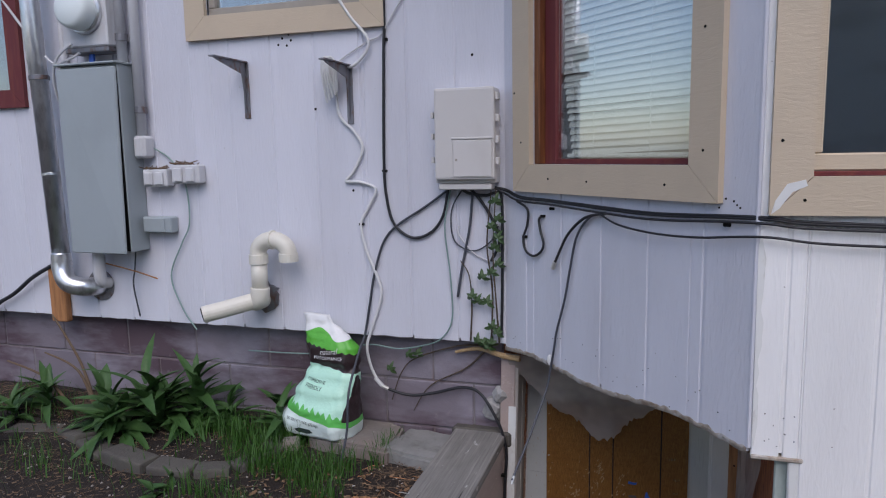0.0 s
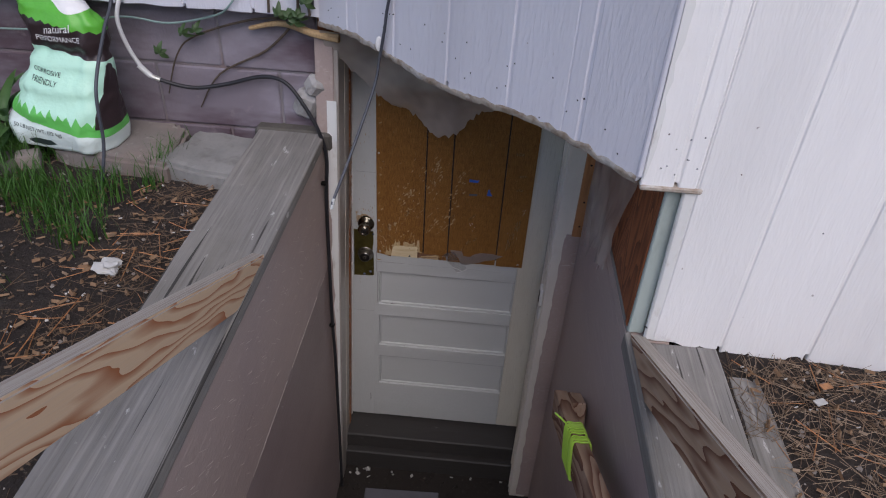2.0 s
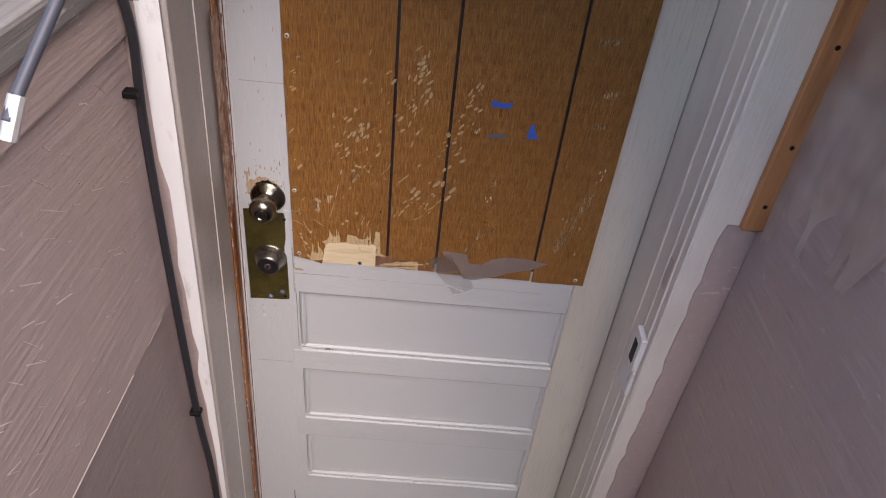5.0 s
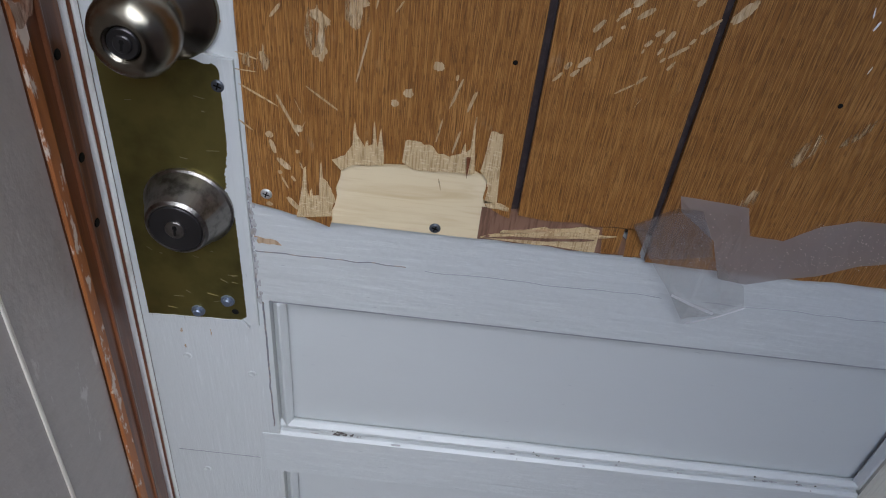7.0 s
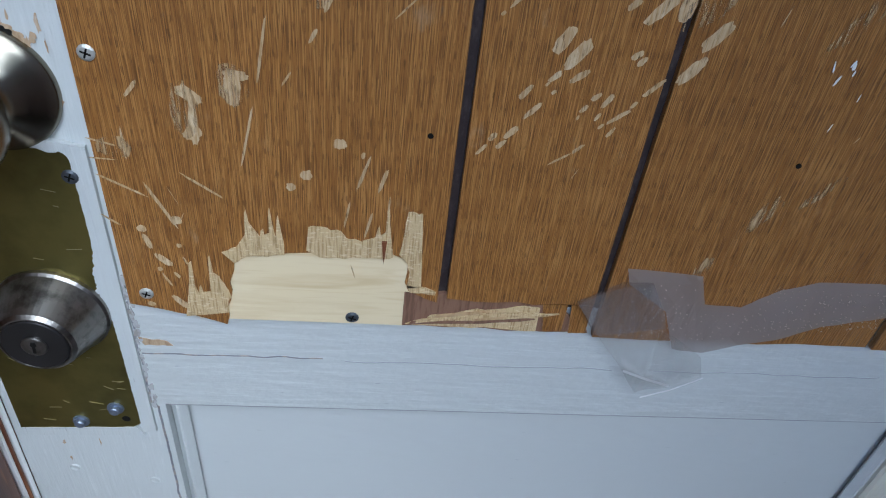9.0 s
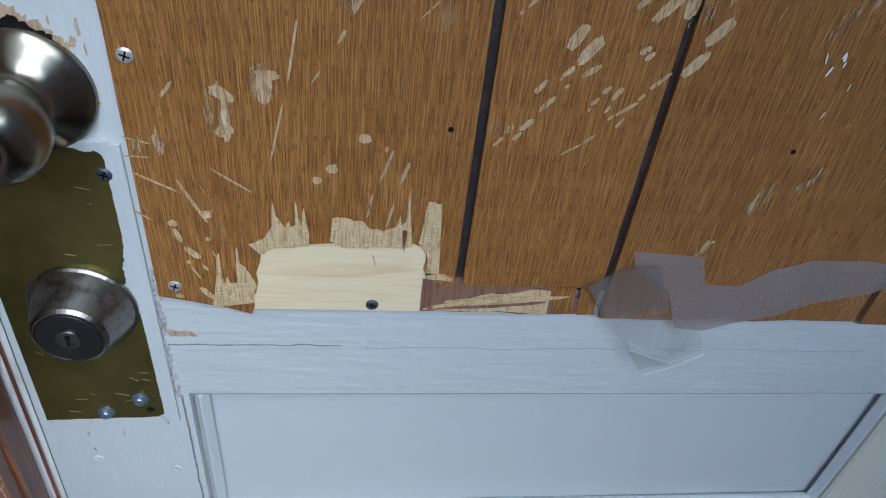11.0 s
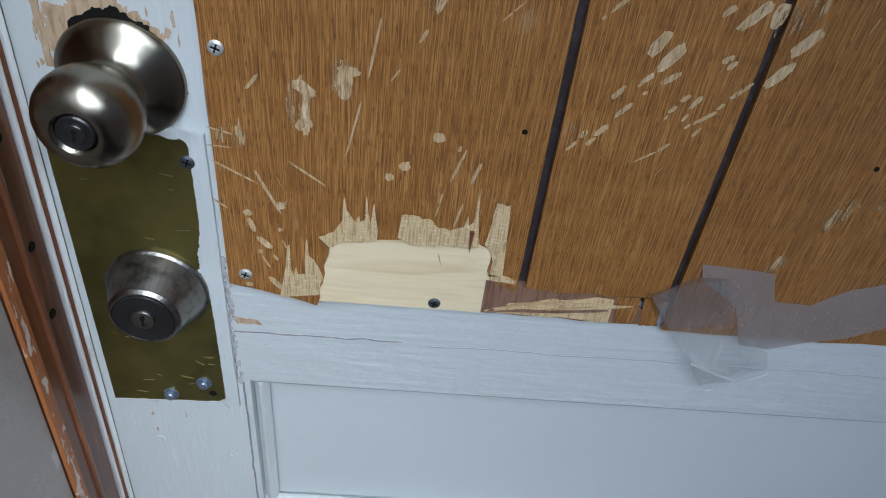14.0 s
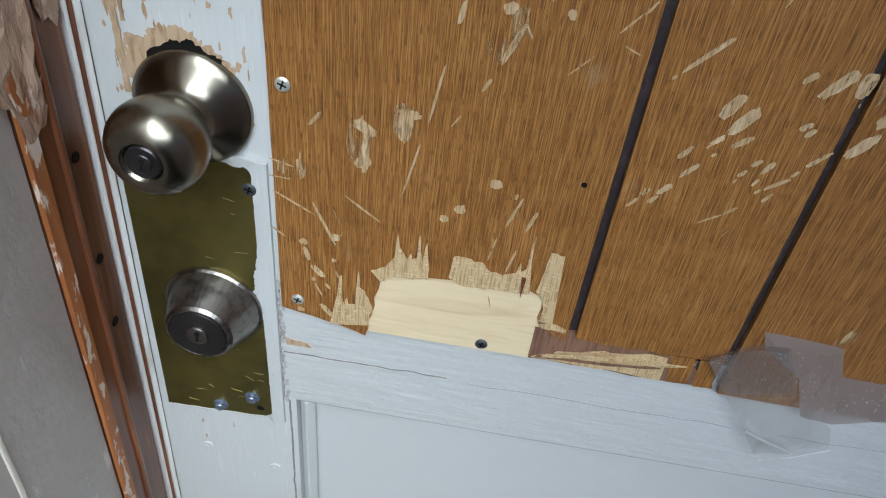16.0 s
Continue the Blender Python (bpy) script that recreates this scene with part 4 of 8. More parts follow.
def spikes(x0, x1, base, tops):
    """A strip torn along the grain: a low ragged edge with tall teeth at the given (share, top)."""
    out = []
    for u, top in tops:
        x = x0 + (x1 - x0) * u
        out += [(x - rng.uniform(0.0010, 0.0022), base + (top - base) * rng.uniform(0.1, 0.4)), (x - 0.0006, top - 0.002), (x + rng.uniform(0.0, 0.0010), top), (x + 0.0012, base + (top - base) * rng.uniform(0.3, 0.6))]
    return out


torn = part("torn_fringe", prism([(-0.322, -0.7165), (-0.320, -0.706), *spikes(-0.3195, -0.299, -0.699, ((0.22, -0.672), (0.42, -0.690), (0.78, -0.667))), *jag(-0.299, -0.683, -0.2945, -0.694, 4, 0.0012, rng), *jag(-0.2945, -0.694, -0.2955, -0.717, 5, 0.0014, rng)], PY - 0.0004, PY + 0.0014), FRINGE, panelling, "pale torn veneer round the hole")
part("torn_fringe", prism([*jag(-0.296, -0.6645, -0.284, -0.658, 4, 0.0009, rng), *spikes(-0.283, -0.262, -0.655, ((0.12, -0.6335), (0.50, -0.646), (0.74, -0.6315), (0.95, -0.6365))), (-0.2605, -0.655), *jag(-0.2605, -0.6645, -0.28, -0.6668, 4, 0.001, rng), *jag(-0.282, -0.6668, -0.293, -0.6745, 4, 0.001, rng)], PY - 0.0005, PY + 0.0014), FRINGE, panelling)
part("torn_fringe", prism([(-0.248, -0.660), (-0.2465, -0.6435), *jag(-0.244, -0.6425, -0.226, -0.6455, 7, 0.0009, rng), *jag(-0.225, -0.650, -0.212, -0.6515, 5, 0.0015, rng), *spikes(-0.210, -0.198, -0.650, ((0.25, -0.640), (0.66, -0.628))), (-0.198, -0.662), *jag(-0.200, -0.6635, -0.246, -0.6648, 9, 0.0010, rng)], PY - 0.0006, PY + 0.0014), FRINGE, panelling)
part("torn_fringe", prism([*jag(-0.1945, -0.660, -0.1915, -0.632, 5, 0.0009, rng), *jag(-0.191, -0.6295, -0.180, -0.6305, 4, 0.0006, rng), (-0.1798, -0.6845), (-0.1885, -0.6855), *jag(-0.1875, -0.673, -0.193, -0.661, 4, 0.0012, rng)], PY - 0.0007, PY + 0.0014), FRINGE, panelling)
part("splinter_nail", moved(prism([(-0.0014, 0), (0.0014, 0), (0.0002, -0.016)], -0.001, 0.001), pose(-0.2035, PY - 0.002, -0.650)), JAMBWOOD, panelling)

# dents and scratches in the veneer
bm = bmesh.new()


made = [0]


def gouge(x, z, length, width, angle):
    """A shallow worn dent: a thin rounded streak with a ragged rim."""
    n = 22
    c, s = math.cos(radians(angle)), math.sin(radians(angle))
    skew = rng.uniform(-0.25, 0.25)
    rim = []
    for k in range(n):
        q = 2 * math.pi * k / n
        j = rng.uniform(0.86, 1.10)
        cu, sv = math.cos(q), math.sin(q)
        u = 0.5 * length * math.copysign(abs(cu) ** 0.8, cu) * j
        v = 0.5 * width * math.copysign(abs(sv) ** 0.8, sv) * j * (1 + skew * cu)
        rim.append((x + u * c - v * s, z + u * s + v * c))
    made[0] += 1
    a = [bm.verts.new((p, PY - 0.0002 - made[0] * 3e-6, q)) for p, q in rim]
    bm.faces.new(a)


OVAL = ((-0.082, -0.508, 0.020, 0.0062, 50), (-0.070, -0.506, 0.014, 0.007, 81), (-0.051, -0.518, 0.019, 0.0066, 52), (-0.058, -0.536, 0.018, 0.0062, 52), (-0.124, -0.525, 0.016, 0.0064, 62), (-0.116, -0.532, 0.019, 0.0070, 57), (-0.095, -0.506, 0.008, 0.0036, 45),
        (-0.116, -0.471, 0.008, 0.0036, 36), (-0.087, -0.530, 0.007, 0.0034, 40), (-0.084, -0.533, 0.006, 0.003, 51), (-0.070, -0.475, 0.009, 0.0054, 65), (-0.061, -0.468, 0.010, 0.005, 68), (-0.113, -0.543, 0.011, 0.0036, 38))
DASH = ((-0.138, -0.553, 0.010, 0.003, 53), (-0.125, -0.544, 0.008, 0.003, 44), (-0.128, -0.548, 0.003, 0.0015, 48), (-0.124, -0.552, 0.003, 0.002, 44), (-0.133, -0.563, 0.012, 0.003, 49), (-0.142, -0.576, 0.010, 0.0034, 47), (-0.151, -0.579, 0.006, 0.003, 55), (-0.102, -0.553, 0.006, 0.003, 44), (-0.107, -0.560, 0.006, 0.0024, 47))
DASHES = ((-0.109, -0.565, 0.003, 0.0014, 69), (-0.096, -0.555, 0.009, 0.003, 58), (-0.099, -0.564, 0.005, 0.002, 64), (-0.074, -0.546, 0.014, 0.0026, 47), (-0.088, -0.563, 0.014, 0.0024, 39), (-0.082, -0.556, 0.005, 0.002, 54), (-0.096, -0.569, 0.004, 0.0018, 49), (-0.090, -0.572, 0.007, 0.002, 59), (-0.146, -0.583, 0.007, 0.0026, 47), (-0.156, -0.587, 0.008, 0.0022, 50), (-0.105, -0.583, 0.008, 0.002, 45), (-0.114, -0.590, 0.014, 0.0013, 35))
LONG = ((-0.143, -0.502, 0.027, 0.0026, 47), (-0.155, -0.515, 0.003, 0.0018, 47), (-0.181, -0.493, 0.014, 0.0011, 51), (-0.174, -0.485, 0.009, 0.0013, 57), (-0.170, -0.477, 0.010, 0.0013, 64), (-0.178, -0.505, 0.011, 0.0009, -23))
FINGER = ((-0.302, -0.567, 0.014, 0.0070, -32), (-0.3015, -0.582, 0.028, 0.0046, -91), (-0.303, -0.588, 0.010, 0.0075, 30), (-0.279, -0.555, 0.012, 0.0055, -7), (-0.281, -0.563, 0.018, 0.0078, -89), (-0.229, -0.589, 0.007, 0.006, 8), (-0.236, -0.494, 0.007, 0.006, 25), (-0.230, -0.483, 0.006, 0.006, 11), (-0.224, -0.485, 0.006, 0.0045, 7), (-0.208, -0.493, 0.005, 0.0042, -55), (-0.247, -0.609, 0.0065, 0.006, 0), (-0.255, -0.617, 0.005, 0.005, 0))
STREAK = ((-0.258, -0.499, 0.012, 0.0028, 79), (-0.232, -0.510, 0.023, 0.0033, 68), (-0.226, -0.503, 0.008, 0.0012, -61), (-0.216, -0.484, 0.009, 0.0026, 63), (-0.266, -0.541, 0.035, 0.0015, 80), (-0.276, -0.588, 0.036, 0.0013, 77), (-0.242, -0.533, 0.008, 0.002, 64), (-0.199, -0.516, 0.016, 0.0009, 47), (-0.255, -0.555, 0.009, 0.0012, 59), (-0.338, -0.596, 0.019, 0.0013, 89))
STREAKS = ((-0.204, -0.481, 0.006, 0.0018, 65), (-0.217, -0.595, 0.004, 0.0021, -95), (-0.349, -0.596, 0.015, 0.0011, -14), (-0.350, -0.606, 0.014, 0.0009, -2), (-0.343, -0.622, 0.030, 0.0014, -28), (-0.325, -0.634, 0.034, 0.0020, -65), (-0.301, -0.620, 0.026, 0.0016, -35), (-0.225, -0.633, 0.019, 0.0013, 80), (-0.213, -0.640, 0.018, 0.0016, 78), (-0.202, -0.626, 0.013, 0.0012, 86), (-0.2165, -0.606, 0.022, 0.0018, 72), (-0.206, -0.610, 0.016, 0.0022, 74))
NICK = ((-0.353, -0.645, 0.012, 0.0013, -37), (-0.318, -0.643, 0.006, 0.0056, 9), (-0.338, -0.650, 0.005, 0.0047, 9), (-0.336, -0.659, 0.011, 0.0034, -74), (-0.329, -0.672, 0.012, 0.0044, -46), (-0.319, -0.661, 0.003, 0.003, 9), (-0.332, -0.679, 0.003, 0.0031, 9), (-0.329, -0.687, 0.011, 0.0016, -65), (-0.323, -0.683, 0.005, 0.0021, -56), (-0.324, -0.704, 0.012, 0.0043, -50), (-0.317, -0.672, 0.006, 0.0014, -67), (-0.341, -0.707, 0.005, 0.0036, -17))
for group in (OVAL, DASH, DASHES, LONG, FINGER, STREAK, STREAKS, NICK):
    for g in group:
        gouge(*g)
# clusters higher up, where the door was pawed and knocked
for cx, cz, sx, sz, count, ang in ((-0.121, -0.300, 0.018, 0.05, 24, 60), (-0.03, -0.335, 0.02, 0.05, 14, 60), (-0.235, -0.425, 0.04, 0.04, 40, 65), (-0.06, -0.41, 0.03, 0.05, 20, 55), (-0.14, -0.38, 0.025, 0.04, 14, 60), (-0.205, -0.33, 0.05, 0.08, 10, 60), (-0.34, -0.40, 0.008, 0.2, 12, 30), (0.195, -0.60, 0.02, 0.05, 6, 80)):
    for _ in range(count):
        size = rng.uniform(0.004, 0.015)
        gouge(rng.gauss(cx, sx * 0.6), rng.gauss(cz, sz * 0.6), size, min(0.0055, size * rng.uniform(0.14, 0.5)), ang + rng.uniform(-25, 25))
# hairline scuffs all over
for _ in range(40):
    gouge(rng.uniform(-0.34, 0.22), rng.uniform(-0.68, -0.05), rng.uniform(0.004, 0.016), rng.uniform(0.0003, 0.0008), rng.choice((55, 65, 78, 100)) + rng.uniform(-15, 15))
bmesh.ops.recalc_face_normals(bm, faces=bm.faces)
for f in bm.faces:
    if f.normal.y > 0:
        f.normal_flip()
tagged(part("scratches", bm, GOUGE, panelling, "pale dents and scratches in the veneer"), kind="stuff")
bm = bmesh.new()
for gx_, gz_, count in ((0.216, -0.458, 5), (0.018, -0.531, 4), (0.169, -0.575, 3), (0.028, -0.545, 3)):
    for _ in range(count):
        gouge(gx_ + rng.uniform(-0.006, 0.006), gz_ + rng.uniform(-0.016, 0.016), rng.uniform(0.002, 0.008), rng.uniform(0.0005, 0.0018), rng.uniform(55, 110))
for f in bm.faces:
    if f.normal.y > 0:
        f.normal_flip()
part("paint_flecks", bm, WHITEPAINT, panelling, "white paint flecks")
# broad rubbed patches where the finish has gone dull
bm = bmesh.new()
for x, z, ln, w, a in ((0.175, -0.60, 0.10, 0.022, 75), (0.20, -0.52, 0.06, 0.02, 80), (0.19, -0.36, 0.03, 0.010, 5), (0.195, -0.30, 0.035, 0.012, 5), (0.175, -0.21, 0.04, 0.012, 5), (0.01, -0.62, 0.035, 0.010, 60), (0.04, -0.60, 0.03, 0.006, 50), (0.02, -0.50, 0.05, 0.010, 55), (-0.01, -0.66, 0.02, 0.010, 70),
                       (-0.343, -0.598, 0.018, 0.012, 0), (-0.305, -0.575, 0.03, 0.014, 90), (-0.28, -0.56, 0.022, 0.016, 90), (-0.235, -0.505, 0.03, 0.012, 60), (-0.06, -0.505, 0.03, 0.014, 40)):
    gouge(x, z, ln, w, a)
for f in bm.faces:
    f.normal_update()
    if f.normal.y > 0:
        f.normal_flip()
part("rubbed_patches", bm, SCUFF, panelling, "dull rubbed patches in the veneer")


def screw(x, y, z, r, material, parent, cross=True, proud=0.0012):
    """A screw head with a crossed recess."""
    bm = lathe([(0, proud), (r * 0.7, proud), (r, proud * 0.4), (r, -0.001)], 14)
    s = part("screw", moved(bm, pose(x, y, z)), material, parent, smooth=False)
    if cross:
        bm = bmesh.new()
        for ang in (20, 110):
            join(bm, moved(box(-r * 0.6, r * 0.6, -proud - 0.0002, -proud + 0.0005, -r * 0.11, r * 0.11), pose(x, y, z, 0, ang, 0)))
        part("recess", bm, KEYBLACK, s)
    return s


for x, z, mt in ((-0.346, -0.549, STEEL), (-0.343, -0.699, STEEL), (0.221, -0.710, STEEL), (0.228, -0.012, STEEL), (-0.345, -0.25, STEEL)):
    screw(x, PY, z, 0.0042, mt, panelling)
screw(-0.221, DOOR_Y - 0.0052, -0.7135, 0.0042, DARKSTEEL, panelling)
for x, z in ((-0.183, -0.581), (0.019, -0.585)):
    part("nail_hole", moved(lathe([(0, 0.0004), (0.0016, 0.0004), (0.0016, 0)], 10), pose(x, PY, z)), KEYBLACK, panelling)

# blue tape scraps
for pts in ([(-0.002, -0.341), (0.03, -0.342), (0.036, -0.330), (0.026, -0.333), (-0.001, -0.329)], [(0.068, -0.396), (0.090, -0.395), (0.080, -0.380), (0.078, -0.368), (0.072, -0.369)]):
    part("tape_scrap", prism(pts, PY - 0.0008, PY - 0.0001), BLUETAPE, panelling, "scrap of blue tape")
part("tape_scrap", prism([(0.001, -0.401), (0.032, -0.400), (0.032, -0.391), (0.001, -0.393)], PY - 0.0006, PY - 0.0001), MATGREY, panelling)

# ---- torn tape stuck over the lower edge of the panelling ----
tape = thing("torn_tape", "torn grey and clear tape stuck across the panelling edge", "tape")


def film(outline, material, parent, name, y, wave, seed, n_in=3):
    """A crumpled film: the outline filled, subdivided and pushed about."""
    bm = bmesh.new()
    f = bm.faces.new([bm.verts.new((x, 0, z)) for x, z in outline])
    bmesh.ops.triangulate(bm, faces=[f])
    bmesh.ops.subdivide_edges(bm, edges=bm.edges[:], cuts=n_in, use_grid_fill=True)
    for v in bm.verts:
        v.co.y = y + wave * noise.noise(Vector((v.co.x * 45 + seed, seed, v.co.z * 45))) + wave * 0.5 * noise.noise(Vector((v.co.x * 130, seed, v.co.z * 110)))
    bmesh.ops.recalc_face_normals(bm, faces=bm.faces)
    return part(name, bm, material, parent, smooth=False)


film([(-0.057, -0.661), (-0.009, -0.664), (0.000, -0.687), (0.024, -0.688), (0.045, -0.673), (0.067, -0.665), (0.107, -0.664), (0.158, -0.672), (0.125, -0.692), (0.086, -0.703), (0.059, -0.716), (0.013, -0.731), (-0.009, -0.728), (-0.023, -0.695), (-0.037, -0.673), (-0.053, -0.673)], TAPE, tape, "grey_tape", PY - 0.0022, 0.0014, 3)
film([(-0.083, -0.687), (-0.057, -0.670), (-0.039, -0.670), (-0.025, -0.694), (-0.020, -0.708), (0.009, -0.728), (0.016, -0.748), (-0.003, -0.761), (-0.024, -0.770), (-0.041, -0.744), (-0.060, -0.719)], CLEARTAPE, tape, "clear_tape", PY - 0.0070, 0.0030, 5)
film([(-0.083, -0.687), (-0.057, -0.670), (-0.039, -0.670), (-0.025, -0.694), (-0.020, -0.708), (-0.040, -0.713), (-0.066, -0.715)], CLEARBROWN, tape, "folded_flap", PY - 0.0042, 0.0014, 8)
# turned-up lower edge of the clear piece, coloured white to paint its glint
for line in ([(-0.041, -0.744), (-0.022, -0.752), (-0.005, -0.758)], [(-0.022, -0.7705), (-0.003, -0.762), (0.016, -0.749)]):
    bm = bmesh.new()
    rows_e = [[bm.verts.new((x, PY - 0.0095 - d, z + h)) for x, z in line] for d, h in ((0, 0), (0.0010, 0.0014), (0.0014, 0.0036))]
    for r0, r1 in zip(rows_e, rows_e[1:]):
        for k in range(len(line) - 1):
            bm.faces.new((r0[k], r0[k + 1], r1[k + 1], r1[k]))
    part("curled_edge", bm, GLINTFOLD, tape, smooth=True)
bm = bmesh.new()
for _ in range(420):
    u = rng.random()
    x, z = -0.05 + 0.19 * u, -0.697 + rng.uniform(-0.028, 0.026) * (1.0 - 0.45 * u) + 0.014 * u
    if -0.01 < x < 0.035 and z > -0.692:
        continue
    w = rng.uniform(0.0001, 0.0003)
    join(bm, moved(box(-w * rng.uniform(1, 2.6), w, -0.0003, 0.0003, -w * 0.6, w * 0.6), pose(x, PY - 0.0042, z, 0, rng.uniform(0, 180), 0)))
tagged(part("dust", bm, SPECK, tape, "pale dust specks on the tape"), kind="stuff")

# ---- door hardware ----
plate = part("lock_plate", prism([(-0.452, -0.838), (-0.376, -0.834), (-0.369, -0.829), (-0.367, -0.822), (-0.366, -0.616), (-0.370, -0.606), (-0.380, -0.602), (-0.448, -0.604)], DOOR_Y - 0.0028, DOOR_Y - 0.0004), BRASS, door, "tarnished olive brass plate with dabs of white paint")
for x, z in ((-0.3705, -0.621),):
    screw(x, DOOR_Y - 0.0028, z, 0.0044, DARKSTEEL, plate)
for x, z in ((-0.409, -0.827), (-0.383, -0.812)):
    part("bolt", moved(lathe([(0, 0.0045), (0.0030, 0.0045), (0.0036, 0.0038), (0.0037, 0.0014), (0.0056, 0.0012), (0.0058, 0)], 12), pose(x, DOOR_Y - 0.0028, z)), BOLTZINC, plate, "zinc hex bolt")
part("bolt_hole", moved(lathe([(0, 0.0003), (0.0025, 0.0003), (0.003, 0)], 12), pose(-0.378, DOOR_Y - 0.0028, -0.824)), KEYBLACK, plate)
inner = []
for k in range(150):
    z = -0.602 - 0.236 * k / 149
    wide = 0.0035 + 0.0105 * math.exp(-((z + 0.697) / 0.020) ** 2) * (0.35 + 0.65 * abs(noise.noise(Vector((z * 420, 1, 0))))) + 0.0006 * noise.noise(Vector((z * 200, 4, 0))) + 0.010 * math.exp(-((z + 0.602) / 0.004) ** 2)
    inner.append((-0.3652 - wide, z))
part("paint_smear", prism(inner + [(-0.3592, -0.838), (-0.3592, -0.602)], DOOR_Y - 0.0031, DOOR_Y - 0.0003), DOORPAINT, plate, "white paint brushed over the plate's rim")
part("paint_smear", prism(jag(-0.418, -0.6035, -0.372, -0.6055, 16, 0.0011, rng) + [(-0.3655, -0.601), (-0.385, -0.5985), (-0.418, -0.6005)], DOOR_Y - 0.0039, DOOR_Y - 0.0003), DOORPAINT, plate)
part("paint_smear", prism(jag(-0.452, -0.8365, -0.368, -0.8325, 16, 0.0005, rng) + [(-0.3675, -0.8415), (-0.452, -0.8445)], DOOR_Y - 0.0033, DOOR_Y - 0.0003), DOORPAINT, plate)
bm = bmesh.new()
for _ in range(20):
    x, z, ln, w = rng.uniform(-0.445, -0.375), rng.choice((rng.uniform(-0.83, -0.76), rng.uniform(-0.68, -0.61))), rng.uniform(0.002, 0.012), rng.uniform(0.00006, 0.0002)
    join(bm, moved(box(-ln / 2, ln / 2, -0.0002, 0.0002, -w, w), pose(x, DOOR_Y - 0.0029, z, 0, rng.gauss(8, 14), 0)))
tagged(part("scratches", bm, SCRATCHBRASS, plate, "bright scratches in the tarnish"), kind="stuff")

knob = part("door_knob", moved(lathe([(r * (0.95 if d > 0.024 else 1.0), d * 0.88) for r, d in [(0.0335, 0.0), (0.0335, 0.003), (0.0325, 0.0050), (0.0285, 0.0080), (0.0225, 0.0115), (0.0175, 0.0155), (0.0150, 0.0195), (0.0152, 0.0240), (0.0180, 0.0280), (0.0220, 0.0325), (0.0248, 0.0385), (0.0263, 0.0455), (0.0267, 0.0510), (0.0260, 0.0560), (0.0242, 0.0608), (0.0213, 0.0648), (0.0176, 0.0678), (0.0142, 0.0694), (0.0120, 0.0698), (0.0107, 0.0690), (0.0099, 0.0668), (0.0, 0.0668)]], 56), pose(-0.3985, DOOR_Y, -0.5735)), NICKEL, door, "antique nickel round door knob with keyhole", smooth=True)
cyl = part("key_cylinder", moved(lathe([(0.0090, 0.056), (0.0090, 0.0600), (0.0082, 0.0608), (0.0058, 0.0604), (0.0, 0.0604)], 30), pose(-0.3985, DOOR_Y, -0.5735)), CYLDARK, knob, smooth=False)
part("key_plug", moved(lathe([(0.0052, 0.0600), (0.0052, 0.0613), (0.0047, 0.0617), (0.0, 0.0617)], 24), pose(-0.3985, DOOR_Y, -0.5735)), CYLDARK, cyl)
part("key_slot", moved(prism([(-0.0007, -0.0034), (0.0007, -0.0034), (0.0007, 0.0004), (0.0014, 0.0014), (0.0009, 0.0030), (-0.0009, 0.0030), (-0.0014, 0.0014), (-0.0007, 0.0004)], -0.0621, -0.0615), pose(-0.3985, DOOR_Y, -0.5735, 0, 12, 0)), KEYBLACK, cyl)
db = part("deadbolt", moved(lathe([(0.0330, 0.0), (0.0330, 0.0025), (0.0315, 0.004), (0.0225, 0.0265), (0.0205, 0.0285), (0.0195, 0.0285), (0.0190, 0.0275), (0.0, 0.0275)], 48), pose(-0.402, DOOR_Y - 0.0028, -0.7205)), NICKELWORN, door, "worn nickel deadbolt with keyhole", smooth=False)
face = part("key_cylinder", moved(lathe([(0.0190, 0.0270), (0.0190, 0.0286), (0.0182, 0.0291), (0.0, 0.0291)], 36), pose(-0.402, DOOR_Y - 0.0028, -0.7205)), CYLDARK, db, "dark satin lock face")
part("key_plug", moved(lathe([(0.0072, 0.0288), (0.0072, 0.0300), (0.0066, 0.0304), (0.0, 0.0304)], 28), pose(-0.402, DOOR_Y - 0.0028, -0.7205)), NICKELWORN, face)
part("key_slot", moved(prism([(-0.0008, -0.0045), (0.0008, -0.0045), (0.0008, 0.0004), (0.0017, 0.0016), (0.0011, 0.0040), (-0.0011, 0.0040), (-0.0017, 0.0016), (-0.0008, 0.0004)], -0.0309, -0.0302), pose(-0.402, DOOR_Y - 0.0028, -0.7205, 0, 5, 0)), KEYBLACK, face)
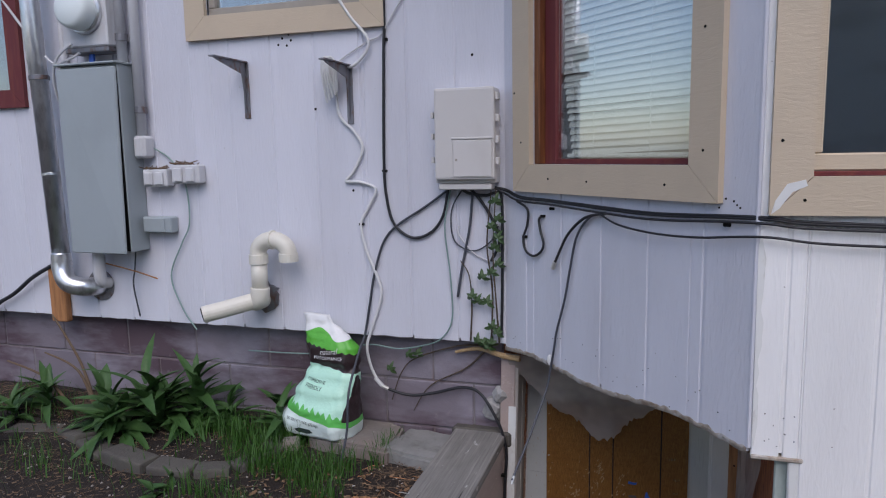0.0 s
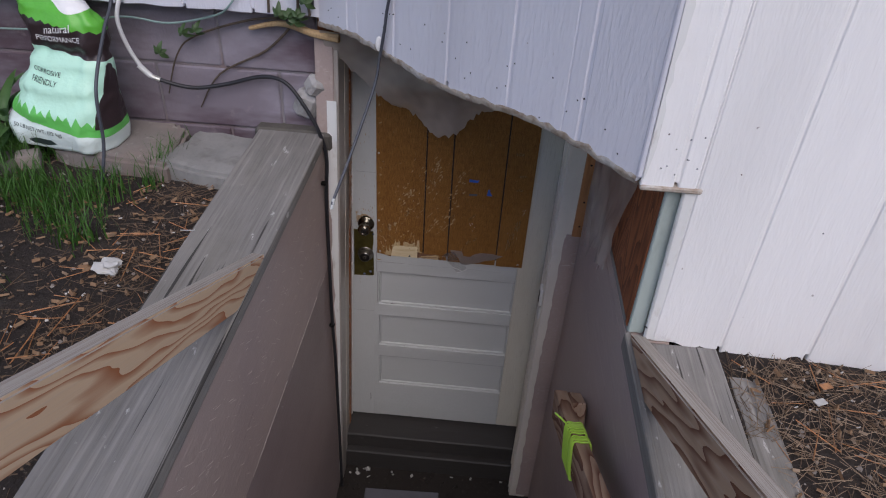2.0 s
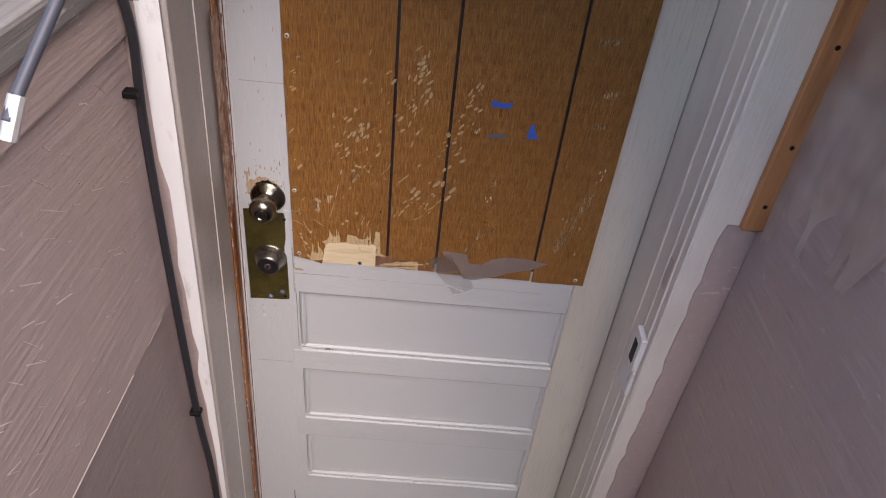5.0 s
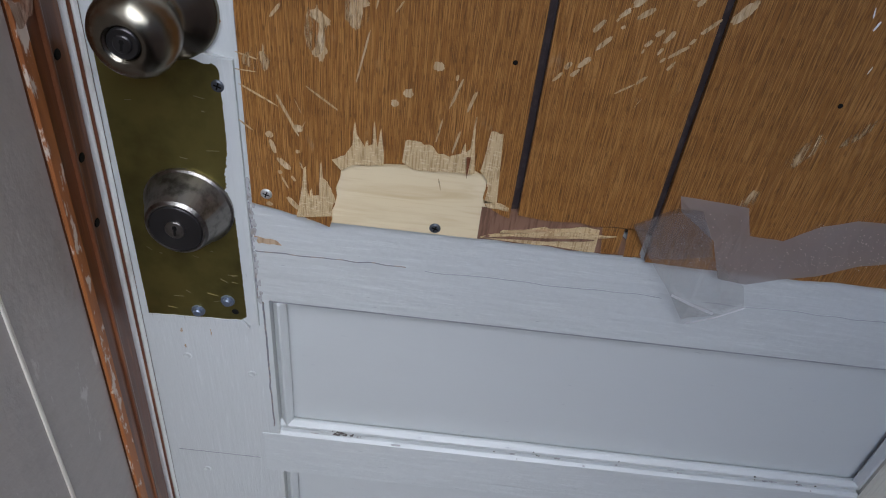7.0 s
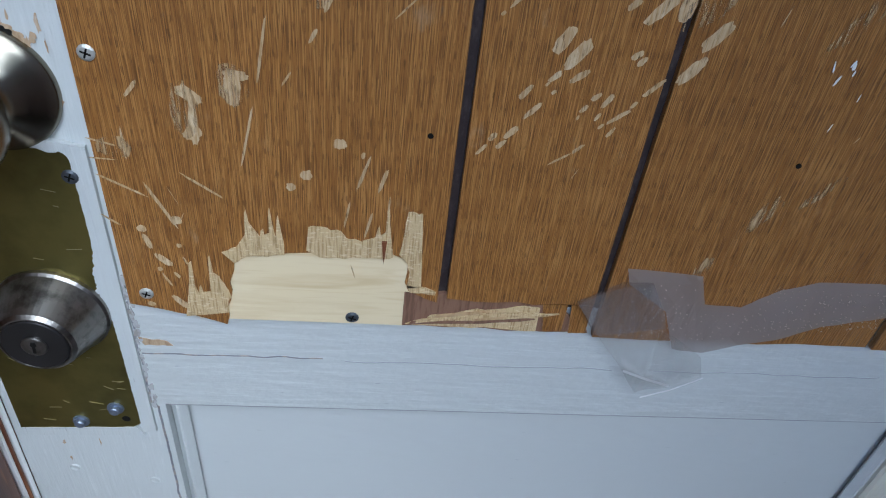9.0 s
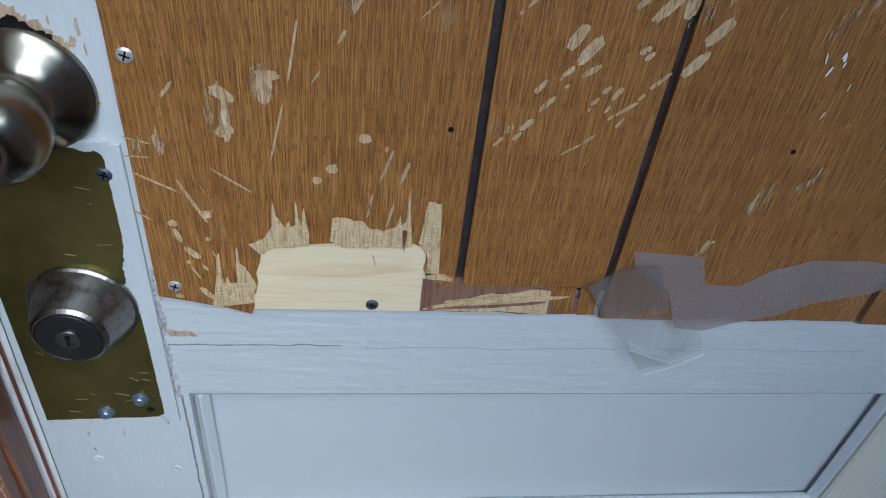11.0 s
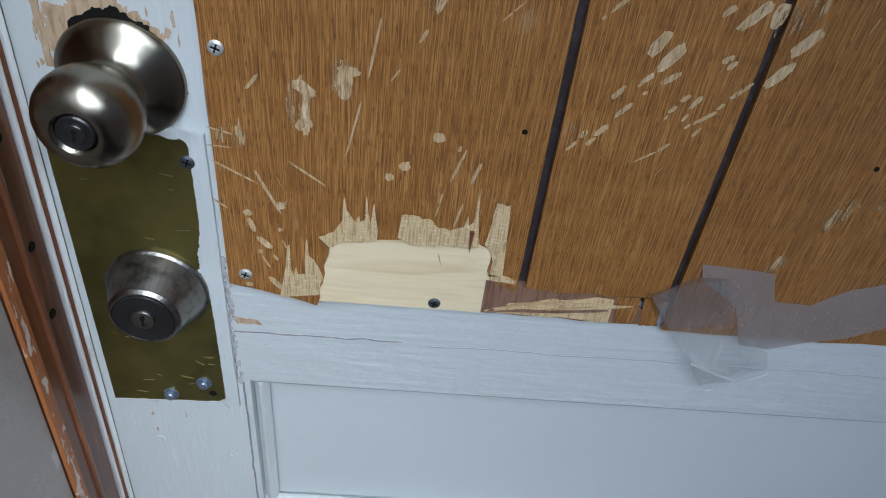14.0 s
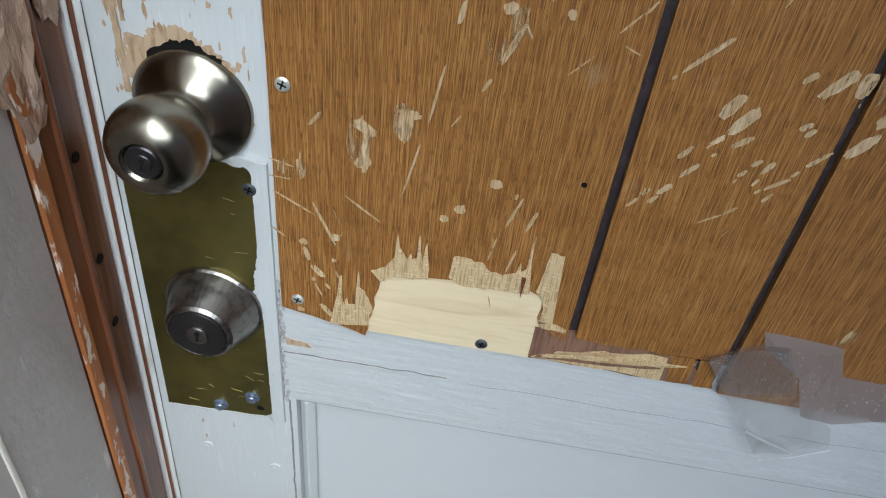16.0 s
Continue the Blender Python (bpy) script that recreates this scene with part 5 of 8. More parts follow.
# rough bored hole over the rosette, with bare wood round it
ring = []
for k in range(160):
    q = 2 * math.pi * k / 160
    c, d = math.cos(q), math.sin(q)
    wide = 1.0 + 0.20 * noise.noise(Vector((c * 1.7, d * 1.7, 3.0))) + 0.13 * noise.noise(Vector((c * 7, d * 3, 1.0))) + 0.10 * noise.noise(Vector((c * 22, d * 5, 2.0)))
    ring.append((-0.405 + 0.0285 * c * wide, -0.555 + 0.0255 * d * wide))
part("bare_wood", prism(ring, DOOR_Y - 0.0009, DOOR_Y - 0.0002), BAREWOOD, door, "bare wood chipped round the old lock hole")
bm = bmesh.new()
for cx, cz, sx, sz, count in ((-0.404, -0.500, 0.018, 0.014, 22), (-0.436, -0.548, 0.003, 0.02, 14), (-0.372, -0.56, 0.004, 0.02, 18), (-0.405, -0.30, 0.02, 0.12, 14), (-0.40, -0.90, 0.02, 0.05, 3)):
    for _ in range(count):
        x, z, w, hgt = rng.gauss(cx, sx), rng.gauss(cz, sz), rng.uniform(0.0004, 0.0018), rng.uniform(0.002, 0.011)
        if x > -0.359 or x < -0.442:
            continue
        made[0] += 1
        outline = [(x + w * math.cos(q) * rng.uniform(0.5, 1.3), z + hgt * 0.5 * math.sin(q) * rng.uniform(0.5, 1.3)) for q in np.linspace(0.0, 2 * math.pi, 12)[:-1]]
        bm.faces.new([bm.verts.new((p, DOOR_Y - 0.0003 - made[0] * 1e-6, q)) for p, q in outline])
for f in bm.faces:
    f.normal_update()
    if f.normal.y > 0:
        f.normal_flip()
tagged(part("bare_chips", bm, BAREWOOD, door, "bare wood where paint has flaked"), kind="stuff")
ring = []
for k in range(120):
    c, d = math.cos(2 * math.pi * k / 120), math.sin(2 * math.pi * k / 120)
    wide = 1.0 + 0.10 * noise.noise(Vector((c * 3, d * 3, 5.0))) + 0.10 * noise.noise(Vector((c * 14, d * 6, 7.0)))
    ring.append((-0.4 + 0.0235 * c * wide, -0.557 + 0.021 * d * wide))
part("old_hole", prism(ring, DOOR_Y - 0.0012, DOOR_Y - 0.0004), KEYBLACK, door, "dark old lock hole")
for x, z, hgt, w in ((-0.4345, -0.545, 0.050, 0.0034), (-0.4300, -0.520, 0.020, 0.0020), (-0.3765, -0.560, 0.026, 0.0018)):
    side = [(x + w * 0.5 * (1 + 0.6 * noise.noise(Vector((k * 0.7, x * 90, 0)))), z - hgt / 2 + hgt * k / 16) for k in range(17)]
    back = [(x - w * 0.5 * (1 + 0.6 * noise.noise(Vector((k * 0.7, x * 90, 4)))), z + hgt / 2 - hgt * k / 16) for k in range(17)]
    part("bare_strip", prism(side + back, DOOR_Y - 0.0011, DOOR_Y), BAREWOOD, door)
# seams, cracks and chips in the paint of the stile and rails
for x0, x1, z in ((-0.432, -0.356, -0.338), (-0.455, -0.372, -1.03)):
    part("stile_seam", box(x0, x1, DOOR_Y - 0.0004, DOOR_Y + 0.001, z, z + 0.0009), JOINTGREY, door)
for x0, x1, zc, w in ((-0.357, -0.24, -0.7575, 0.0005), (-0.225, -0.04, -0.7592, 0.0003), (-0.01, 0.16, -0.7590, 0.00025)):
    upper = [(x0 + (x1 - x0) * k / 24, zc + 0.0016 * noise.noise(Vector((k * 0.35, x0 * 50, 0)))) for k in range(25)]
    part("paint_crack", prism([(x, z - w) for x, z in upper] + [(x, z + w) for x, z in upper[::-1]], DOOR_Y - 0.0009, DOOR_Y), CRACKGREY if w > 0.0004 else JOINTGREY, door)
for xc, z0, z1 in ((-0.3585, -0.808, -0.712), (-0.3548, -0.975, -0.812), (-0.3555, -0.60, -0.25)):
    line = [(xc + 0.0012 * noise.noise(Vector((k * 0.5, z0 * 40, 1))), z0 + (z1 - z0) * k / 20) for k in range(21)]
    part("paint_crack", prism([(x - 0.0006, z) for x, z in line] + [(x + 0.0006, z) for x, z in line[::-1]], DOOR_Y - 0.0010, DOOR_Y), CRACKGREY, door)
bm = prism([*jag(-0.357, -0.743, -0.335, -0.7455, 5, 0.001, rng), *jag(-0.336, -0.7495, -0.357, -0.749, 6, 0.001, rng)], DOOR_Y - 0.0011, DOOR_Y)
part("bare_chip", bm, BAREWOOD, door)
part("stile_crack", box(-0.3915, -0.3895, DOOR_Y - 0.0006, DOOR_Y + 0.001, -1.60, -1.555), GROOVE, door)
for name, material, count, lab in (("paint_chips", CHIPGREY, 70, "grey chips along the panel ledges"), ("ledge_dirt", LEDGEDIRT, 40, "dark dirt specks on the panel ledges")):
    bm = bmesh.new()
    for q in range(count):
        k = rng.choice((0, 1, 2))
        z = (-0.982, -1.225, -1.474)[k] + (rng.uniform(-0.004, 0.001) if name == "paint_chips" else rng.uniform(-0.001, 0.006))
        x = rng.uniform(-0.36, 0.21) if q > 22 or name == "paint_chips" else rng.gauss(-0.288, 0.0042)
        if name == "ledge_dirt" and q <= 22:
            z = rng.gauss(-0.9805, 0.0014)
        w = rng.uniform(0.001, 0.009) if name == "paint_chips" else rng.uniform(0.0005, 0.0026)
        hgt = rng.uniform(0.0002, 0.0009)
        if name == "ledge_dirt":
            w, hgt = rng.uniform(0.0008, 0.0040) * (1.5 if q < 8 else 1.0), rng.uniform(0.0004, 0.0010)
        yy = DOOR_Y + 0.0024 if z > (-0.985, -1.228, -1.475)[k if q > 22 or name == "paint_chips" else 0] else DOOR_Y - 0.0009
        outline = [(x + w * 0.5 * math.cos(a) * rng.uniform(0.6, 1.2), z + hgt * math.sin(a) * rng.uniform(0.5, 1.3)) for a in np.linspace(0.0, 2 * math.pi, 10)[:-1]]
        prism(outline, yy - q * 1e-6, yy + 0.0010, bm)
    tagged(part(name, bm, material, door, lab), kind="stuff")
# flaked paint along the joint of stile and rail, screw dimples in the stile
bm = bmesh.new()
for q in range(40):
    z = rng.uniform(-0.81, -0.695)
    x = -0.3572 + rng.gauss(0, 0.0016)
    w, hgt = rng.uniform(0.0006, 0.0022), rng.uniform(0.0010, 0.0045)
    outline = [(x + w * math.cos(a) * rng.uniform(0.5, 1.3), z + hgt * math.sin(a) * rng.uniform(0.5, 1.3)) for a in np.linspace(0.0, 2 * math.pi, 9)[:-1]]
    prism(outline, DOOR_Y - 0.0012 - q * 2e-6, DOOR_Y, bm)
tagged(part("flaked_paint", bm, CHIPGREY, door, "flaked paint at the joint of stile and rail"), kind="stuff")
for x, z in ((-0.4275, -0.888), (-0.371, -0.903), (-0.43, -1.06), (-0.41, -0.24)):
    part("dimple", moved(lathe([(0.0, 0.0002), (0.0022, 0.0003), (0.0030, 0.0010), (0.0036, 0.0008), (0.0042, 0.0)], 16), pose(x, DOOR_Y, z)), DOORPAINT, door, smooth=True)

# rubbed corner of the stained stop, its bead, screws and shredded upper part
part("worn_corner", leaning(box(-0.4375, -0.4346, 3.4185, 3.4300, FLOOR_Z, HEAD_Z, 0.001)), ORANGEEDGE, fr, "rubbed orange corner with pale chips")
part("paint_ridge", leaning(box(-0.4395, -0.4368, 3.3450, 3.3485, FLOOR_Z, HEAD_Z, 0.0012, segs=2)), CREAM, fr, "rubbed pale ridge in the jamb paint")
part("bead", leaning(box(-0.4400, -0.4338, 3.4420, 3.4462, FLOOR_Z, HEAD_Z, 0.0016, segs=2)), JAMBWOOD, fr)
for z in (-0.60, -0.672, -0.726, -1.1):
    bm = moved(lathe([(0, 0.0006), (0.0030, 0.0006), (0.0036, 0)], 12), pose(0, 0, 0, 0, 0, 90))
    part("screw", moved(bm, pose(-0.4402 + lean(z), 3.460, z)), KEYBLACK, fr)
for y0, y1, z0, z1, xs in ((3.400, 3.441, -0.556, -0.20, -0.4344), (3.447, 3.474, -0.520, -0.22, -0.4392)):
    bm = bmesh.new()
    nz_, ny_ = 60, 8
    gridv = []
    for j in range(nz_ + 1):
        w = j / nz_
        line = []
        for i in range(ny_ + 1):
            v = i / ny_
            z = z0 + (z1 - z0) * w + (0.03 * noise.noise(Vector((v * 2.5, y0, 4))) + 0.008 * rng.uniform(-1, 1)) * (1 - w) ** 4
            y = y0 + (y1 - y0) * v + 0.002 * rng.uniform(-1, 1)
            line.append(bm.verts.new((xs + lean(z) + 0.0024 * noise.noise(Vector((y * 160, z * 60, 0))) + rng.uniform(-0.0004, 0.0004), y, z)))
        gridv.append(line)
    for j in range(nz_):
        for i in range(ny_):
            bm.faces.new((gridv[j][i], gridv[j][i + 1], gridv[j + 1][i + 1], gridv[j + 1][i]))
    bmesh.ops.recalc_face_normals(bm, faces=bm.faces)
    part("shredded_wood", bm, TORNWOOD, fr, "shredded bare wood of the stop")

# latch keeper on the right jamb
keeper = part("strike_keeper", box(0.301, 0.3125, 3.262, 3.306, -0.735, -0.655, 0.002), WHITEPAINT, fr, "white painted latch keeper")
part("slot", box(0.2998, 0.3012, 3.275, 3.293, -0.725, -0.675), KEYBLACK, keeper)
part("keeper_back", box(0.304, 0.3128, 3.262, 3.31, -0.80, -0.738, 0.002), WHITEPAINT, fr)
part("strike", box(0.3115, 0.3128, 3.27, 3.30, -0.55, -0.49, 0.0005), STEEL, fr, "small steel strike plate")
# torn paint along the jamb's outer edge
bm = prism(jag(-0.454, -1.9, -0.456, -1.2, 14, 0.004, rng) + jag(-0.452, -1.2, -0.470, -0.3, 18, 0.006, rng) + [(-0.475, 0.05), (-0.444, 0.05), (-0.4415, -1.9)], JAMB_Y - 0.0075, JAMB_Y - 0.0065)
part("white_edge", leaning(bm), WHITEPAINT, fr, "ragged white paint edge")

rr = random.Random(41)
bm = prism(jag(0.344, -1.9, 0.342, -1.1, 26, 0.003, rr) + jag(0.342, -1.1, 0.352, -0.385, 26, 0.003, rr) + [(0.3555, -0.385), (0.388, -0.385), (0.388, -1.9)], JAMB_Y - 0.0030, JAMB_Y - 0.0005)
part("taupe_edge", bm, TAUPE, fr, "ragged taupe paint edge")
# ---- right side of the stairwell under the bay ----
ply = thing("plywood_infill", "bare reddish plywood panel under the bay", "plywood panel", kind="structure")
part("sheet", box(0.412, 0.424, 2.505, 3.25, -0.15, 0.34, 0.001), REDPLY, ply)
part("edge_strip", box(0.4065, 0.424, 2.4875, 2.506, -0.125, 0.30, 0.002), REDPLY, ply)
post = thing("corner_post", "pale green painted post edge with peeling white trim", "post", kind="structure")
part("post_face", box(0.409, 0.446, 2.472, 2.487, -0.13, 0.30, 0.003), GREENPAINT, post)
part("white_bead", moved(box(-0.008, 0.020, -0.012, 0.004, -0.13, 0.295, 0.004), pose(0.449, 2.462, 0, 0, -1.0, 0)), WHITEPAINT, post, "peeling white bead")
bm = bmesh.new()
for k in range(12):
    q = k / 11
    join(bm, moved(box(-0.004, 0.004, -0.003, 0.003, -0.008, 0.008, 0.002), pose(0.449 + rng.uniform(-0.006, 0.008), 2.459, -0.135 + 0.060 * q, rng.uniform(0, 60), rng.uniform(0, 60), 0)))
part("rotten_foot", bm, DARKBOARD, post, "dark rotten foot of the corner")

strip = thing("batten", "orange brown wooden batten nailed beside the jamb", "batten")
part("strip", box(0.372, 0.409, 3.236, 3.249, -0.385, 0.20, 0.002), STRIPWOOD, strip)
for z in (-0.34, -0.242, -0.10):
    screw(0.391, 3.236, z, 0.0035, KEYBLACK, strip, cross=False)


def hung_film(name, label, corners, ragged, material, seed, bulge, cols=40, rows_=26):
    """A sheet hung from its top edge: corners tl, tr, bl, br; ragged(u) trims the lower edge."""
    tl, tr, bl, br = (Vector(c) for c in corners)
    side = (tr - tl).cross(bl - tl).normalized()
    bm = bmesh.new()
    gridv = []
    for i in range(cols + 1):
        u = i / cols
        line = []
        for j in range(rows_ + 1):
            v = j / rows_ * ragged(u)
            p = (tl * (1 - u) + tr * u) * (1 - v) + (bl * (1 - u) + br * u) * v
            d = bulge * v * (noise.noise(Vector((u * 4 + seed, v * 2.5, 0))) + 0.30 * noise.noise(Vector((u * 9, v * 6, seed))) + 0.10 * noise.noise(Vector((u * 24, v * 15, seed))))
            line.append(bm.verts.new(p + side * d * min(1.0, 0.15 + u * 4)))
        gridv.append(line)
    for i in range(cols):
        for j in range(rows_):
            bm.faces.new((gridv[i][j], gridv[i + 1][j], gridv[i + 1][j + 1], gridv[i][j + 1]))
    th = thing(name, label, "plastic sheet")
    part("sheet", bm, material, th, smooth=True)
    return th


rr = random.Random(8)
teeth = [rr.uniform(0.90, 1.0) for _ in range(64)]


def rag_right(u):
    """Torn tongues of uneven length along the lower edge."""
    q = u * 8.3 + 0.5 * math.sin(u * 11)
    k, f = int(q), q - int(q)
    return 0.86 + (0.05 + 0.09 * teeth[k] * (k % 3 != 1)) * min(1.0, 2.6 * (1 - f) ** 0.7) * (1 if f > 0.06 else f / 0.06) + 0.012 * (teeth[int(u * 60)] - 0.95) * 10


hung_film("plastic_sheet", "milky torn plastic sheet hanging over the plywood", [(0.404, 3.244, 0.27), (0.404, 2.66, 0.27), (0.400, 3.236, -0.40), (0.384, 2.76, -0.20)], rag_right, SHEET, 2.0, 0.035, cols=120)


def rag_top(u):
    base = 1.0 - abs(u - 0.55) ** 1.35 * 1.9
    return max(0.12, base + 0.06 * (teeth[int(u * 60) % 64] - 0.95) * 10)


hung_film("plastic_sheet", "crumpled milky plastic remnant hanging from the door head", [(-0.480, 3.215, 0.285), (0.125, 3.235, 0.22), (-0.42, 3.40, -0.105), (0.14, 3.40, -0.105)], rag_top, SHEET, 6.0, 0.05, cols=60)

# second rail fixed along the stairwell wall, bound with cord
hr3 = thing("handrail", "weathered two-by-four stair rail bound with lime green cord", "handrail")
RM = pose(0.333, 2.665, -0.672, -29, 0, 0)
part("rail", box(-0.019, 0.019, -1.9, 0.0, -0.0, 0.089, 0.004, segs=2), OLDLUMBER, hr3, m=RM)
part("block", box(0.0195, 0.064, -0.10, 0.002, 0.005, 0.085, 0.004), OLDLUMBER, hr3, "short wooden spacer block", m=RM)
part("block", box(0.0195, 0.064, -1.2, -1.1, 0.005, 0.085, 0.004), OLDLUMBER, hr3, "short wooden spacer block", m=RM)
for k in range(11):
    y = -0.295 - 0.013 * k + rng.uniform(-0.003, 0.003)
    sk = rng.uniform(-0.012, 0.012)
    loop_pts = [(-0.022, y, -0.003), (-0.0235, y + sk * 0.5, 0.045), (-0.021, y + sk, 0.0915), (0.0, y + sk, 0.0935), (0.021, y + sk, 0.0915), (0.0225, y + sk * 0.5, 0.045), (0.021, y, -0.003), (0, y, -0.0035), (-0.022, y, -0.003)]
    part("cord_turn", tube(loop_pts, 0.0028, 6, 3), LIME, hr3, "lime green cord" if k == 0 else "", m=RM)
part("cord_end", tube([(-0.022, -0.285, 0.09), (-0.035, -0.27, 0.098), (-0.05, -0.265, 0.108)], 0.0025, 6, 4), LIME, hr3, m=RM)
# ---- windows ----


def trim_frame(u0, u1, z0, z1, w, parent, y0=-0.036, y1=-0.0145, top=True, material=None):
    """Mitred casing boards round an opening (u0, u1, z0, z1 are the inner edges)."""
    mt = material or TAN
    pieces = [("bottom_casing", [(u0 - w, z0 - w), (u1 + w, z0 - w), (u1, z0), (u0, z0)]), ("side_casing", [(u0 - w, z0 - w), (u0, z0), (u0, z1), (u0 - w, z1 + w)]), ("side_casing", [(u1, z0), (u1 + w, z0 - w), (u1 + w, z1 + w), (u1, z1)])]
    if top:
        pieces.append(("top_casing", [(u0, z1), (u1, z1), (u1 + w, z1 + w), (u0 - w, z1 + w)]))
    for name, out in pieces:
        cx, cz = sum(p[0] for p in out) / 4, sum(p[1] for p in out) / 4
        out = [(cx + (x - cx) * 0.9985, cz + (z - cz) * 0.9985) for x, z in out]
        part(name, prism(out, y0, y1), mt, parent)


def nail(u, z, y, parent, r=0.004):
    part("nail", moved(lathe([(0, 0.001), (r, 0.0006), (r, -0.001)], 8), pose(u, y, z)), KEYBLACK, parent)


w1 = thing("window_1", "tan framed window with a dark sliding sash", "window", kind="structure", m=M_MAIN)
trim_frame(*W1, 0.10, w1)
part("window_frame", box(W1[0], W1[1], 0.0, 0.05, W1[2], W1[2] + 0.035, 0.003), ALU, w1)
part("window_frame", box(W1[0], W1[0] + 0.03, 0.0, 0.05, W1[2] + 0.036, W1[3], 0.003), ALU, w1)
part("window_frame", box(W1[1] - 0.03, W1[1], 0.0, 0.05, W1[2] + 0.036, W1[3], 0.003), ALU, w1)
part("pane", box(W1[0] + 0.031, W1[1] - 0.031, 0.02, 0.026, W1[2] + 0.036, W1[3]), GLASS, w1).visible_shadow = False

w0 = thing("window_4", "dark red framed window", "window", kind="structure", m=M_MAIN)
trim_frame(*WRED, 0.085, w0, material=REDPAINT)
part("pane", box(WRED[0], WRED[1], 0.02, 0.026, WRED[2], WRED[3]), GLASS, w0).visible_shadow = False

w2 = thing("window_2", "tan framed window with a red sash and lowered white blind", "window", kind="structure", m=M_BAY)
trim_frame(*W2, 0.10, w2)
part("red_jamb", box(W2[0], W2[0] + 0.03, -0.012, 0.09, W2[2], W2[3], 0.003), JAMBWOOD, w2, "bare red brown wooden jamb")
part("red_sash", box(W2[0] + 0.031, W2[0] + 0.095, 0.012, 0.05, W2[2], W2[3], 0.004), REDPAINT, w2, "dark red painted sash")
part("red_sash", box(W2[0] + 0.096, W2[1], 0.012, 0.05, W2[2], W2[2] + 0.018, 0.003), REDPAINT, w2)
part("glazing_bead", box(W2[1] - 0.012, W2[1], -0.01, 0.05, W2[2] + 0.019, W2[3], 0.002), TAN, w2)
part("pane", box(W2[0] + 0.096, W2[1] - 0.013, 0.025, 0.031, W2[2] + 0.019, W2[3]), GLASS, w2).visible_shadow = False
for u, z in ((0.14, 1.12), (0.10, 1.30), (0.30, 0.99), (0.5, 0.985), (0.83, 0.985), (0.96, 1.08), (0.955, 1.4)):
    nail(u, z, -0.0365, w2)
blind = thing("venetian_blind", "lowered white vinyl blind with a crooked lower end", "blind", m=M_BAY)
rng = random.Random(31)
for k in range(58):
    z = W2[2] + 0.05 + k * 0.0225
    u0 = W2[0] + (0.098 if k > 9 else 0.105 + 0.004 * (9 - k))
    tilt = 66 + rng.uniform(-3, 3) + (-14 if k in (6, 7) else 0)
    sag = rng.uniform(-0.4, 0.4) if k > 6 else (6 - k) * -0.25
    bm = bmesh.new()
    prof = [(-0.0125, 0.0), (-0.006, 0.0018), (0.0, 0.0025), (0.006, 0.0018), (0.0125, 0.0)]
    aa = [[bm.verts.new((x, y, zz)) for y, zz in prof] for x in (u0, W2[1] - 0.016)]
    bb = [[bm.verts.new((x, y, zz - 0.0008)) for y, zz in prof] for x in (u0, W2[1] - 0.016)]
    for k2 in range(4):
        bm.faces.new((aa[0][k2], aa[0][k2 + 1], aa[1][k2 + 1], aa[1][k2]))
        bm.faces.new((bb[0][k2], bb[1][k2], bb[1][k2 + 1], bb[0][k2 + 1]))
    cu = (u0 + W2[1]) / 2
    moved(bm, Matrix.Translation((cu, 0.055, z)) @ Euler((radians(tilt), radians(sag), 0)).to_matrix().to_4x4() @ Matrix.Translation((-cu, 0, 0)))
    part("slat", bm, VINYL, blind)
part("bottom_rail", box(W2[0] + 0.12, W2[1] - 0.02, 0.045, 0.065, W2[2] + 0.022, W2[2] + 0.036, 0.003), VINYL, blind)
for u in (0.45, 0.70):
    part("ladder_cord", tube([(u, 0.042, W2[2] + 0.03), (u, 0.042, 2.33)], 0.0012, 5, 1), VINYL, blind)

w3 = thing("window_3", "large tan framed picture window", "window", kind="structure", m=M_FRONT)
trim_frame(*W3, 0.095, w3)
part("window_frame", box(W3[0], W3[1], -0.012, 0.05, W3[2], W3[2] + 0.012, 0.002), REDPAINT, w3)
part("window_frame", box(W3[0], W3[1], -0.008, 0.05, W3[2] + 0.0125, W3[2] + 0.055, 0.004), TAN, w3)
part("window_frame", box(W3[0], W3[0] + 0.022, -0.008, 0.05, W3[2] + 0.056, W3[3], 0.003), TAN, w3)
part("pane", box(W3[0] + 0.023, W3[1], 0.02, 0.026, W3[2] + 0.056, W3[3]), GLASS, w3).visible_shadow = False
for u, z in ((0.385, 1.10), (0.44, 0.955), (0.70, 0.955)):
    nail(u, z, -0.0365, w3)
bm = prism([(0.366, 0.920), (0.385, 0.935), (0.412, 0.975), (0.445, 0.990), (0.44, 1.005), (0.40, 0.995), (0.375, 0.955)], -0.0372, -0.0362)
part("filler_smear", bm, WHITEPAINT, w3, "smear of white filler on the casing")

# white filler down the bay's outer corner
bead = thing("corner_filler", "ragged white filler along the siding corner", "trim", kind="structure")
rr = random.Random(15)
bm = prism([(0.348, 0.30), *jag(0.352, 0.31, 0.362, 0.84, 16, 0.006, rr), (0.352, 0.86), (0.344, 0.84)], FRONT_Y - 0.0165, FRONT_Y - 0.0138)
part("filler", bm, WHITEPAINT, bead)
part("corner_bead", box(0.335, 0.347, FRONT_Y - 0.015, FRONT_Y + 0.004, 0.30, WALL_TOP, 0.003), SIDING, bead)

